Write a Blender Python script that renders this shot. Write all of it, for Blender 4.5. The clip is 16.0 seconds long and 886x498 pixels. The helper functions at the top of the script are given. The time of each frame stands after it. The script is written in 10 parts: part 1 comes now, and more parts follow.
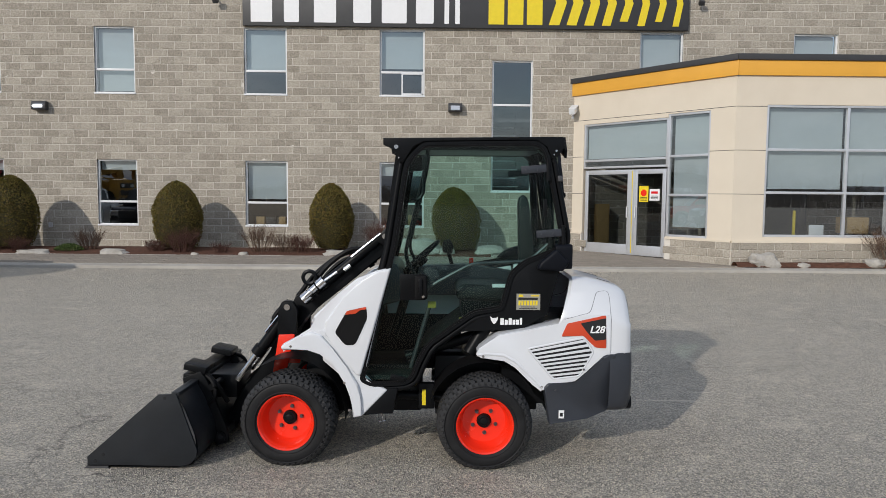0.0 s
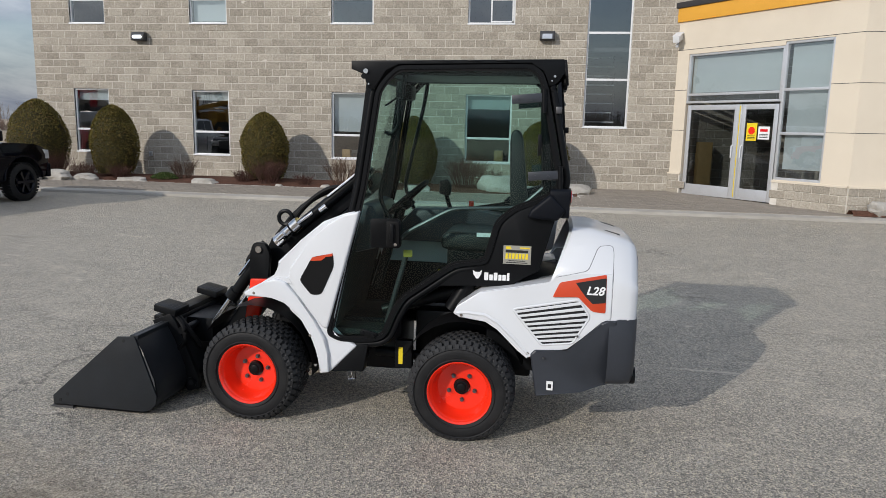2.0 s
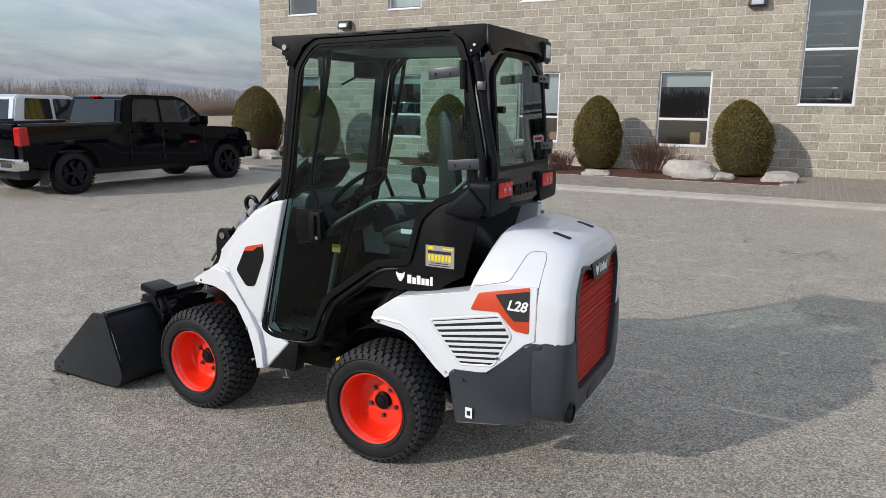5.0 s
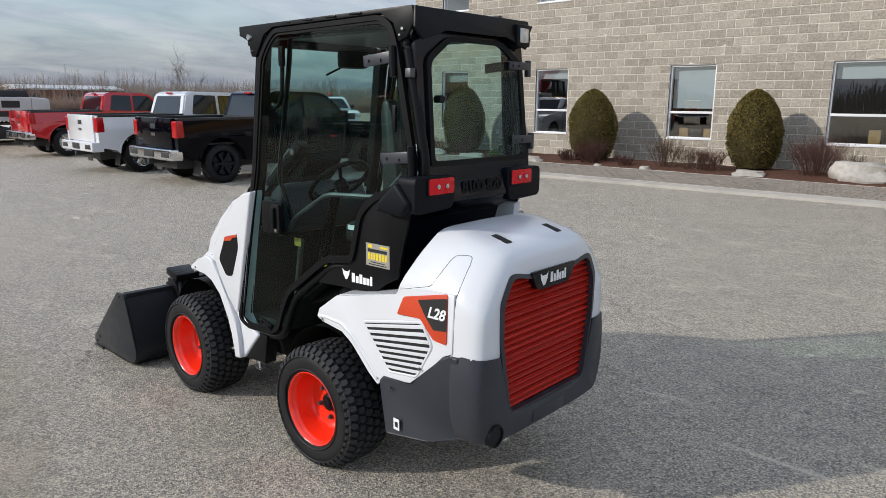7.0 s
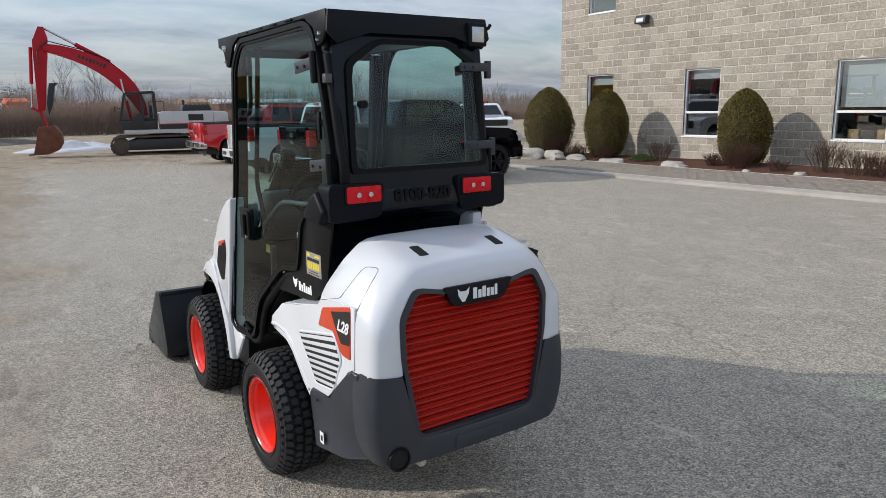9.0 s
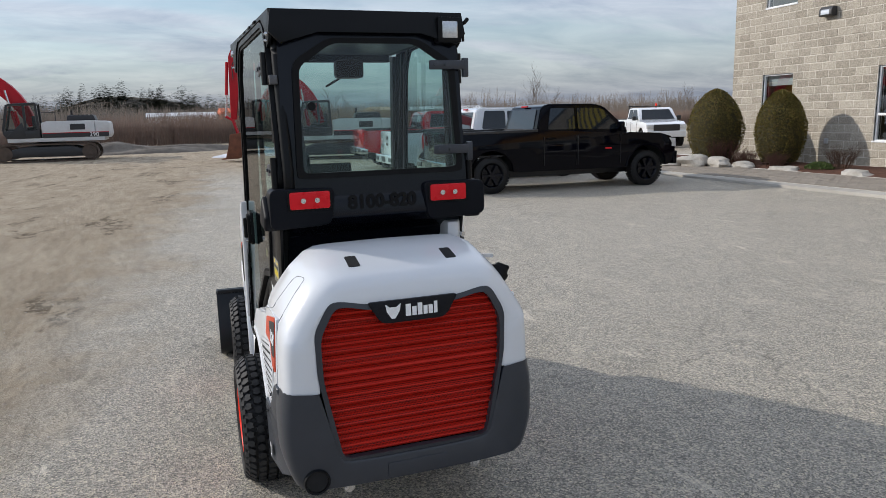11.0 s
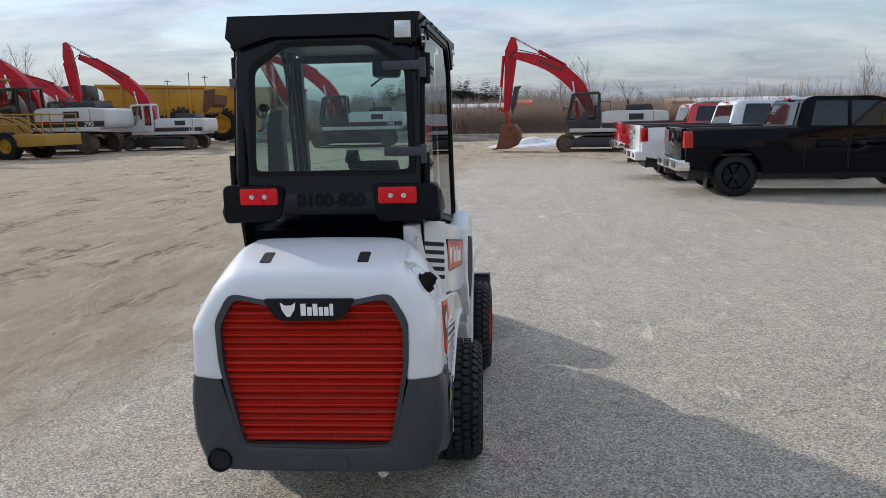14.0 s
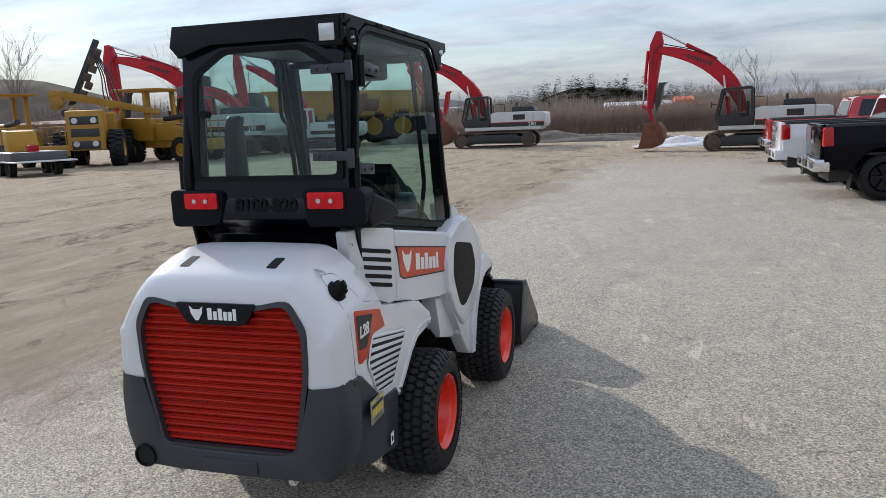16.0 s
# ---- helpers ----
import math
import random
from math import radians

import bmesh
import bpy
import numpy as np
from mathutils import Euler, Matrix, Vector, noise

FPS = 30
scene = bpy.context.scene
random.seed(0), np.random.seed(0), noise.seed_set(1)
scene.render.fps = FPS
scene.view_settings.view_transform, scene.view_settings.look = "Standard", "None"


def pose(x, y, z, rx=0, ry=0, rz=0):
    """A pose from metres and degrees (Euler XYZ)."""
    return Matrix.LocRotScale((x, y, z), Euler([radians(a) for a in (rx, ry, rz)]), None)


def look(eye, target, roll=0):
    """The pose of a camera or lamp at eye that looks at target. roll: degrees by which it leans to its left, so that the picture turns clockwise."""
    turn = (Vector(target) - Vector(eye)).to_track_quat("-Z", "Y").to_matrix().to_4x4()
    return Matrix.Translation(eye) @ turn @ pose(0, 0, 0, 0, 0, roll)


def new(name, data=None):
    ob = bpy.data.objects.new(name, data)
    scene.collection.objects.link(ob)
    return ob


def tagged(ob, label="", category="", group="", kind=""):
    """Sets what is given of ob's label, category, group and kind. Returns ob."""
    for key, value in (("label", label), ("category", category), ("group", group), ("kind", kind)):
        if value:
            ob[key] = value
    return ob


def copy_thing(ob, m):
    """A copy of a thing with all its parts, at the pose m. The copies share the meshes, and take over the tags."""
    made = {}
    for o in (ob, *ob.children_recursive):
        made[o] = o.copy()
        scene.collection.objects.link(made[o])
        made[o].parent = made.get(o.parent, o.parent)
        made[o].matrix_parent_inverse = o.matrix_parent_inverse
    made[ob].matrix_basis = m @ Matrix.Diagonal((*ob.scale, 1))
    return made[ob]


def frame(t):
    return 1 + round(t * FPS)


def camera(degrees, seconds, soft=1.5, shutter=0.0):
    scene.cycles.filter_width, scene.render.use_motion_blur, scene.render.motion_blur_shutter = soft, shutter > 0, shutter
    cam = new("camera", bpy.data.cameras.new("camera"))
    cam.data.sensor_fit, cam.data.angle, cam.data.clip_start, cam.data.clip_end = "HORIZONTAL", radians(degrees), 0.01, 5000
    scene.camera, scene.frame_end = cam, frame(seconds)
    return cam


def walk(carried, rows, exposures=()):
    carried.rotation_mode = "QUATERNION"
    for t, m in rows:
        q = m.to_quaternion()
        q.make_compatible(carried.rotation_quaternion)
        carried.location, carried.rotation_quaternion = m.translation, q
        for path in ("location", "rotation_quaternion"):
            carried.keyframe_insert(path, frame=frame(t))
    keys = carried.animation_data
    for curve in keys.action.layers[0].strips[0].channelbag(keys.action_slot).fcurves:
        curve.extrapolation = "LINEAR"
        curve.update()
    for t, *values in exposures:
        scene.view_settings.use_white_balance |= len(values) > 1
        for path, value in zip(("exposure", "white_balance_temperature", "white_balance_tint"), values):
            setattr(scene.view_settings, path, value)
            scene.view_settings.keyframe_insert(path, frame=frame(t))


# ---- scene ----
cam = camera(64.0, 16.0, 0.65)
PATH = [
    (0, (-0.129, 0.167, 1.691), (-0.105, 2.161, 1.541), 0.5),
    (0.5, (-0.008, 0.373, 1.694), (-0.018, 2.363, 1.49), 0.3),
    (1, (0.176, 0.513, 1.684), (0.108, 2.495, 1.424), 0.5),
    (1.5, (0.421, 0.643, 1.703), (0.253, 2.613, 1.4), 0.9),
    (2, (0.614, 0.788, 1.696), (0.331, 2.739, 1.361), 1.3),
    (2.5, (0.811, 0.935, 1.716), (0.43, 2.866, 1.361), 1.6),
    (3, (1.068, 1.066, 1.709), (0.587, 2.972, 1.339), 1.5),
    (3.5, (1.299, 1.208, 1.714), (0.708, 3.08, 1.333), 1.2),
    (4, (1.519, 1.4, 1.71), (0.815, 3.232, 1.323), 1.1),
    (4.5, (1.729, 1.569, 1.71), (0.922, 3.358, 1.322), 0.8),
    (5, (1.975, 1.746, 1.717), (1.071, 3.485, 1.321), 0.6),
    (5.2, (2.028, 1.794, 1.727), (1.091, 3.514, 1.324), 0.5),
    (7.3, (2.804, 2.693, 1.683), (1.447, 4.106, 1.279), -0.0),
    (7.5, (2.852, 2.8, 1.677), (1.463, 4.182, 1.277), -0.4),
    (8, (2.956, 3.009, 1.678), (1.49, 4.31, 1.282), -0.9),
    (8.5, (3.124, 3.203, 1.685), (1.579, 4.408, 1.289), -0.8),
    (9, (3.263, 3.383, 1.684), (1.644, 4.49, 1.293), -0.9),
    (9.2, (3.292, 3.475, 1.663), (1.645, 4.542, 1.279), -1.1),
    (11.3, (3.575, 4.403, 1.647), (1.705, 5.006, 1.276), -1.6),
    (11.5, (3.674, 4.483, 1.67), (1.792, 5.044, 1.294), -1.7),
    (12, (3.681, 4.696, 1.673), (1.767, 5.135, 1.29), -1.6),
    (12.5, (3.715, 4.952, 1.668), (1.775, 5.242, 1.278), -1.4),
    (13, (3.705, 5.186, 1.661), (1.747, 5.322, 1.275), -1.5),
    (13.5, (3.621, 5.423, 1.661), (1.658, 5.424, 1.28), -1.3),
    (14, (3.576, 5.655, 1.657), (1.614, 5.531, 1.287), -1.2),
    (14.5, (3.557, 5.92, 1.662), (1.605, 5.674, 1.301), -1.3),
    (15, (3.466, 6.118, 1.642), (1.529, 5.767, 1.289), -1.8),
    (15.5, (3.364, 6.312, 1.648), (1.446, 5.868, 1.296), -2.2),
    (16, (3.308, 6.522, 1.642), (1.418, 5.972, 1.285), -2.2),
]
walk(cam, [(t, look(eye, target, roll)) for t, eye, target, roll in PATH], [(0, -0.15), (2, -0.03), (3, 0.08), (5, 0.17), (9, 0.20), (12.5, 0.30), (16, 0.36)])
# ---- world, sun ----
SUN_DIR = Vector((-2.47, -3.60, 2.0)).normalized()   # towards the sun
SUN_EL = math.asin(SUN_DIR.z)
world = bpy.data.worlds.new("overcast_streaked_sky")
scene.world = world
world.use_nodes = True
wn, wl = world.node_tree.nodes, world.node_tree.links
wn.clear()


def wnode(kind, **values):
    n = wn.new(kind)
    for k, v in values.items():
        n.inputs[k].default_value = v
    return n


w_out, w_bg = wn.new("ShaderNodeOutputWorld"), wn.new("ShaderNodeBackground")
w_sky = wn.new("ShaderNodeTexSky")
w_sky.sky_type, w_sky.sun_disc = "NISHITA", False
w_sky.sun_elevation, w_sky.sun_rotation = SUN_EL, math.atan2(SUN_DIR.x, SUN_DIR.y)
w_sky.air_density, w_sky.dust_density = 1.0, 0.2
w_bg.inputs["Strength"].default_value = 0.1
# streaked clouds on a flat layer: the direction divided by its height
w_geo, w_sep = wn.new("ShaderNodeTexCoord"), wn.new("ShaderNodeSeparateXYZ")
wl.new(w_geo.outputs["Generated"], w_sep.inputs[0])
w_abs = wn.new("ShaderNodeMath"); w_abs.operation = "MAXIMUM"; w_abs.inputs[1].default_value = 0.0
wl.new(w_sep.outputs["Z"], w_abs.inputs[0])
w_add = wn.new("ShaderNodeMath"); w_add.operation = "ADD"; w_add.inputs[1].default_value = 0.16
wl.new(w_abs.outputs[0], w_add.inputs[0])
w_dx, w_dy = wn.new("ShaderNodeMath"), wn.new("ShaderNodeMath")
for n, axis in ((w_dx, "X"), (w_dy, "Y")):
    n.operation = "DIVIDE"
    wl.new(w_sep.outputs[axis], n.inputs[0]); wl.new(w_add.outputs[0], n.inputs[1])
w_comb = wn.new("ShaderNodeCombineXYZ")
wl.new(w_dx.outputs[0], w_comb.inputs[0]); wl.new(w_dy.outputs[0], w_comb.inputs[1])
w_map = wn.new("ShaderNodeMapping")
w_map.inputs["Rotation"].default_value = (0, 0, 0.35)
w_map.inputs["Scale"].default_value = (1.05, 0.62, 1)
wl.new(w_comb.outputs[0], w_map.inputs[0])
w_n1 = wnode("ShaderNodeTexNoise", Scale=0.9, Detail=7.0, Roughness=0.55, Distortion=0.6)
wl.new(w_map.outputs[0], w_n1.inputs["Vector"])
w_ramp = wn.new("ShaderNodeValToRGB")
w_ramp.color_ramp.elements[0].position, w_ramp.color_ramp.elements[1].position = 0.34, 0.56
wl.new(w_n1.outputs["Fac"], w_ramp.inputs[0])
w_n2 = wnode("ShaderNodeTexNoise", Scale=2.7, Detail=7.0, Roughness=0.6, Distortion=0.4)
wl.new(w_map.outputs[0], w_n2.inputs["Vector"])
w_shade = wn.new("ShaderNodeValToRGB")
w_shade.color_ramp.elements[0].position, w_shade.color_ramp.elements[1].position = 0.34, 0.68
w_shade.color_ramp.elements[0].color = (3.35, 3.85, 4.95, 1)
w_shade.color_ramp.elements[1].color = (6.1, 6.5, 7.25, 1)
wl.new(w_n2.outputs["Fac"], w_shade.inputs[0])
w_hor = wn.new("ShaderNodeMapRange")          # the cloud closes towards the horizon
w_hor.inputs["From Min"].default_value, w_hor.inputs["From Max"].default_value = 0.02, 0.16
w_hor.inputs["To Min"].default_value, w_hor.inputs["To Max"].default_value = 1.0, 0.0
wl.new(w_sep.outputs["Z"], w_hor.inputs["Value"])
w_grad = wn.new("ShaderNodeMapRange")         # and is brighter overhead
w_grad.inputs["From Min"].default_value, w_grad.inputs["From Max"].default_value = 0.0, 0.40
w_grad.inputs["To Min"].default_value, w_grad.inputs["To Max"].default_value = 0.48, 2.10
wl.new(w_sep.outputs["Z"], w_grad.inputs["Value"])
w_lit = wn.new("ShaderNodeVectorMath"); w_lit.operation = "SCALE"
wl.new(w_shade.outputs[0], w_lit.inputs[0]); wl.new(w_grad.outputs[0], w_lit.inputs["Scale"])
w_mix = wn.new("ShaderNodeMixRGB")
w_cov = wn.new("ShaderNodeMath"); w_cov.operation = "MULTIPLY"; w_cov.inputs[1].default_value = 0.80
wl.new(w_ramp.outputs[0], w_cov.inputs[0])
w_max = wn.new("ShaderNodeMath"); w_max.operation = "MAXIMUM"
wl.new(w_cov.outputs[0], w_max.inputs[0]); wl.new(w_hor.outputs[0], w_max.inputs[1])
wl.new(w_max.outputs[0], w_mix.inputs[0])
wl.new(w_sky.outputs[0], w_mix.inputs[1]); wl.new(w_lit.outputs[0], w_mix.inputs[2])
wl.new(w_mix.outputs[0], w_bg.inputs["Color"])
wl.new(w_bg.outputs[0], w_out.inputs[0])

sun = new("sun", bpy.data.lights.new("sun", "SUN"))
sun.data.energy, sun.data.angle, sun.data.color = 2.80, radians(0.8), (1.0, 0.94, 0.865)
sun.matrix_world = look(SUN_DIR * 60, (0, 0, 0))
# ---- mesh helpers ----
from mathutils.bvhtree import BVHTree

SMOOTH = radians(38)


def finish(bm, name, mat, smooth=True):
    bmesh.ops.recalc_face_normals(bm, faces=bm.faces)
    me = bpy.data.meshes.new(name)
    bm.to_mesh(me)
    bm.free()
    if smooth:
        me.shade_smooth()
        me.set_sharp_from_angle(angle=SMOOTH)
    if mat:
        me.materials.append(mat)
    return me


def part(name, bm, mat, parent=None, label="", smooth=True):
    me = bm if isinstance(bm, bpy.types.Mesh) else finish(bm, name, mat, smooth)
    ob = new(name, me)
    ob.parent = parent
    if label:
        ob["label"] = label
    return ob


def thing(name, x, y, z, label, category, group="", rz=0.0, kind=""):
    ob = new(name)
    ob.empty_display_size = 0.1
    ob.matrix_basis = pose(x, y, z, 0, 0, rz)
    return tagged(ob, label, category, group, kind)


def BM():
    return bmesh.new()


def put_faces(bm, verts, faces):
    vs = [bm.verts.new(v) for v in verts]
    out = []
    for f in faces:
        try:
            out.append(bm.faces.new([vs[i] for i in f]))
        except ValueError:
            pass
    return vs, out


def box(bm, x0, x1, y0, y1, z0, z1, bevel=0.0, m=None, seg=2):
    v = [(x, y, z) for x in (x0, x1) for y in (y0, y1) for z in (z0, z1)]
    vs, fs = put_faces(bm, v, [(0, 1, 3, 2), (4, 6, 7, 5), (0, 4, 5, 1), (2, 3, 7, 6), (0, 2, 6, 4), (1, 5, 7, 3)])
    if m is not None:
        bmesh.ops.transform(bm, matrix=m, verts=vs)
    if bevel:
        es = list({e for f in fs for e in f.edges})
        bmesh.ops.bevel(bm, geom=es, offset=bevel, segments=seg, affect="EDGES", profile=0.6, clamp_overlap=True)
    return vs


def cbox(bm, c, s, bevel=0.0, rot=(0, 0, 0), seg=2):
    """A box by centre, size and turn."""
    return box(bm, -s[0] / 2, s[0] / 2, -s[1] / 2, s[1] / 2, -s[2] / 2, s[2] / 2, bevel, pose(*c, *rot), seg)


AX = {"x": lambda a, b, c: (c, a, b), "y": lambda a, b, c: (a, c, b), "z": lambda a, b, c: (a, b, c)}


def prism(bm, pts, axis, lo, hi, bevel=0.0, seg=2, taper=None):
    """A polygon pushed along an axis from lo to hi; taper(a, b, c) moves its points."""
    f = AX[axis]
    n = len(pts)
    vs = [f(a, b, lo) for a, b in pts] + [f(a, b, hi) for a, b in pts]
    if taper:
        vs = [taper(*v) for v in vs]
    faces = [tuple(range(n)), tuple(range(2 * n - 1, n - 1, -1))] + [(i, (i + 1) % n, n + (i + 1) % n, n + i) for i in range(n)]
    made, fs = put_faces(bm, vs, faces)
    if bevel:
        bmesh.ops.bevel(bm, geom=list({e for q in fs for e in q.edges}), offset=bevel, segments=seg, affect="EDGES", profile=0.6, clamp_overlap=True)
    return made


def cyl(bm, a, b, r, r2=None, n=16, cap=True):
    a, b = Vector(a), Vector(b)
    r2 = r if r2 is None else r2
    q = (b - a).to_track_quat("Z", "Y").to_matrix()
    ring = [(math.cos(2 * math.pi * i / n), math.sin(2 * math.pi * i / n)) for i in range(n)]
    vs = [a + q @ Vector((c * r, s * r, 0)) for c, s in ring] + [b + q @ Vector((c * r2, s * r2, 0)) for c, s in ring]
    faces = [(i, (i + 1) % n, n + (i + 1) % n, n + i) for i in range(n)]
    if cap:
        faces += [tuple(range(n - 1, -1, -1)), tuple(range(n, 2 * n))]
    return put_faces(bm, vs, faces)[0]


def tube(bm, pts, r, n=8, closed=False, square=False, r_end=None):
    """A round or square bar along a line of points."""
    pts = [Vector(p) for p in pts]
    k = len(pts)
    rings = []
    up = Vector((0, 0, 1))
    for i, p in enumerate(pts):
        a = pts[i - 1] if (i or closed) else p
        b = pts[(i + 1) % k] if (i < k - 1 or closed) else p
        t = (b - a).normalized()
        if abs(t.dot(up)) > 0.97:
            up = Vector((0, 1, 0)) if abs(t.y) < 0.9 else Vector((1, 0, 0))
        u = t.cross(up).normalized()
        w = u.cross(t).normalized()
        rr = r if r_end is None else r + (r_end - r) * i / max(1, k - 1)
        if square:
            off = [(-1, -1), (1, -1), (1, 1), (-1, 1)]
            rings.append([p + u * (x * rr) + w * (y * rr) for x, y in off])
        else:
            rings.append([p + u * (rr * math.cos(2 * math.pi * j / n)) + w * (rr * math.sin(2 * math.pi * j / n)) for j in range(n)])
    m = len(rings[0])
    vs = [v for ring in rings for v in ring]
    faces = []
    for i in range(k if closed else k - 1):
        for j in range(m):
            a, b = i * m, ((i + 1) % k) * m
            faces.append((a + j, a + (j + 1) % m, b + (j + 1) % m, b + j))
    if not closed:
        faces += [tuple(range(m - 1, -1, -1)), tuple(range((k - 1) * m, k * m))]
    return put_faces(bm, vs, faces)[0]


def lathe(bm, profile, n=32, axis="y", centre=(0, 0, 0), closed=False):
    """Turns a profile of (along, radius) round an axis."""
    k = len(profile)
    vs = []
    for j in range(n):
        c, s = math.cos(2 * math.pi * j / n), math.sin(2 * math.pi * j / n)
        for a, r in profile:
            v = {"x": (a, r * c, r * s), "y": (r * c, a, r * s), "z": (r * c, r * s, a)}[axis]
            vs.append(Vector(centre) + Vector(v))
    faces = []
    for j in range(n):
        for i in range(k if closed else k - 1):
            a, b = j * k, ((j + 1) % n) * k
            faces.append((a + i, a + (i + 1) % k, b + (i + 1) % k, b + i))
    return put_faces(bm, vs, faces)[0]


def loft(bm, rings, closed=False, cap=False):
    m = len(rings[0])
    vs = [v for r in rings for v in r]
    faces = []
    for i in range(len(rings) - 1):
        for j in range(m if closed else m - 1):
            faces.append((i * m + j, i * m + (j + 1) % m, (i + 1) * m + (j + 1) % m, (i + 1) * m + j))
    if cap:
        faces += [tuple(range(m)), tuple(range((len(rings) - 1) * m, len(rings) * m))]
    return put_faces(bm, vs, faces)[0]


def resample(pts, n, closed=False):
    pts = [Vector(p) for p in pts]
    if closed:
        pts = pts + [pts[0]]
    d = [0.0]
    for a, b in zip(pts, pts[1:]):
        d.append(d[-1] + (b - a).length)
    out = []
    for i in range(n):
        s = d[-1] * i / (n if closed else n - 1)
        k = max(j for j in range(len(d)) if d[j] <= s + 1e-9)
        k = min(k, len(pts) - 2)
        f = (s - d[k]) / max(1e-9, d[k + 1] - d[k])
        out.append(pts[k].lerp(pts[k + 1], f))
    return out


def rounded(pts, r, seg=4, closed=True):
    """A polygon (2D or 3D) with its corners rounded by about r."""
    pts = [Vector(p) for p in pts]
    n = len(pts)
    out = []
    for i, p in enumerate(pts):
        if not closed and i in (0, n - 1):
            out.append(p)
            continue
        a, b = pts[i - 1], pts[(i + 1) % n]
        ra, rb = min(r, (a - p).length * 0.45), min(r, (b - p).length * 0.45)
        p0, p1 = p + (a - p).normalized() * ra, p + (b - p).normalized() * rb
        for k in range(seg + 1):
            t = k / seg
            out.append(p0 * (1 - t) ** 2 + p * 2 * t * (1 - t) + p1 * t * t)
    return out


def flat(bm, pts):
    return put_faces(bm, pts, [tuple(range(len(pts)))])[0]


def lettering(text, size, mat, parent, m, name="lettering", depth=0.001, slant=0.0, bold=0.0):
    """Built-in font, as a mesh."""
    cu = bpy.data.curves.new(name, "FONT")
    cu.body, cu.size, cu.extrude = text, size, depth
    cu.align_x = cu.align_y = "CENTER"
    cu.shear, cu.offset = slant, bold
    tmp = bpy.data.objects.new(name, cu)
    me = bpy.data.meshes.new_from_object(tmp)
    bpy.data.objects.remove(tmp)
    me.name = name
    me.materials.clear()
    me.materials.append(mat)
    ob = new(name, me)
    ob.parent = parent
    ob.matrix_basis = m
    return ob


# ---- materials ----
def node_mat(name):
    mat = bpy.data.materials.new(name)
    mat.use_nodes = True
    nt = mat.node_tree
    return mat, nt, nt.nodes["Principled BSDF"]


def ramp(nt, src, a, b, ca, cb):
    r = nt.nodes.new("ShaderNodeValToRGB")
    r.color_ramp.elements[0].position, r.color_ramp.elements[1].position = a, b
    r.color_ramp.elements[0].color, r.color_ramp.elements[1].color = (*ca, 1), (*cb, 1)
    nt.links.new(src, r.inputs[0])
    return r.outputs[0]


def tex(nt, scale, detail=4.0, rough=0.55, kind="Object", dist=0.0, stretch=None):
    co = nt.nodes.new("ShaderNodeTexCoord")
    src = co.outputs[kind]
    if stretch:
        mp = nt.nodes.new("ShaderNodeMapping")
        mp.inputs["Scale"].default_value = stretch
        nt.links.new(src, mp.inputs[0])
        src = mp.outputs[0]
    n = nt.nodes.new("ShaderNodeTexNoise")
    n.inputs["Scale"].default_value, n.inputs["Detail"].default_value = scale, detail
    n.inputs["Roughness"].default_value, n.inputs["Distortion"].default_value = rough, dist
    nt.links.new(src, n.inputs["Vector"])
    return n.outputs["Fac"]


def mix(nt, fac, a, b, kind="MIX"):
    m = nt.nodes.new("ShaderNodeMixRGB")
    m.blend_type = kind
    for sock, v in zip(m.inputs, (fac, a, b)):
        if isinstance(v, (int, float)):
            sock.default_value = v
        elif isinstance(v, tuple):
            sock.default_value = (*v, 1)
        else:
            nt.links.new(v, sock)
    return m.outputs[0]


def bump(nt, bsdf, height, strength=0.3, dist=0.01):
    b = nt.nodes.new("ShaderNodeBump")
    b.inputs["Strength"].default_value, b.inputs["Distance"].default_value = strength, dist
    nt.links.new(height, b.inputs["Height"])
    nt.links.new(b.outputs[0], bsdf.inputs["Normal"])


def surface(name, col, rough=0.5, metal=0.0, vary=0.12, scale=6.0, fine=90.0, relief=0.05, coat=0.0, rvary=0.12, dirt=None, spec=0.5, grain=0.25):
    """A plain surface with broad and fine variation, roughness wear and fine relief."""
    mat, nt, b = node_mat(name)
    n1, n2 = tex(nt, scale, 5.0), tex(nt, fine, 3.0)
    lo, hi = tuple(c * (1 - vary) for c in col), tuple(min(1.0, c * (1 + vary)) for c in col)
    c = ramp(nt, n1, 0.3, 0.7, lo, hi)
    c = mix(nt, grain, c, ramp(nt, n2, 0.35, 0.65, tuple(x * 0.8 for x in col), tuple(min(1, x * 1.2) for x in col)))
    if dirt:
        n3 = tex(nt, scale * 0.6, 8.0, 0.7)
        f = ramp(nt, n3, 0.48, 0.72, (0, 0, 0), (0.55, 0.55, 0.55))
        c = mix(nt, f, c, dirt)
    nt.links.new(c, b.inputs["Base Color"])
    r = nt.nodes.new("ShaderNodeMapRange")
    r.inputs["To Min"].default_value, r.inputs["To Max"].default_value = max(0.02, rough - rvary), min(1, rough + rvary)
    nt.links.new(tex(nt, scale * 2.3, 6.0), r.inputs["Value"])
    nt.links.new(r.outputs[0], b.inputs["Roughness"])
    b.inputs["Metallic"].default_value, b.inputs["Coat Weight"].default_value = metal, coat
    b.inputs["Coat Roughness"].default_value = 0.06
    b.inputs["Specular IOR Level"].default_value = spec
    if relief:
        bump(nt, b, n2, relief, 0.004)
    return mat


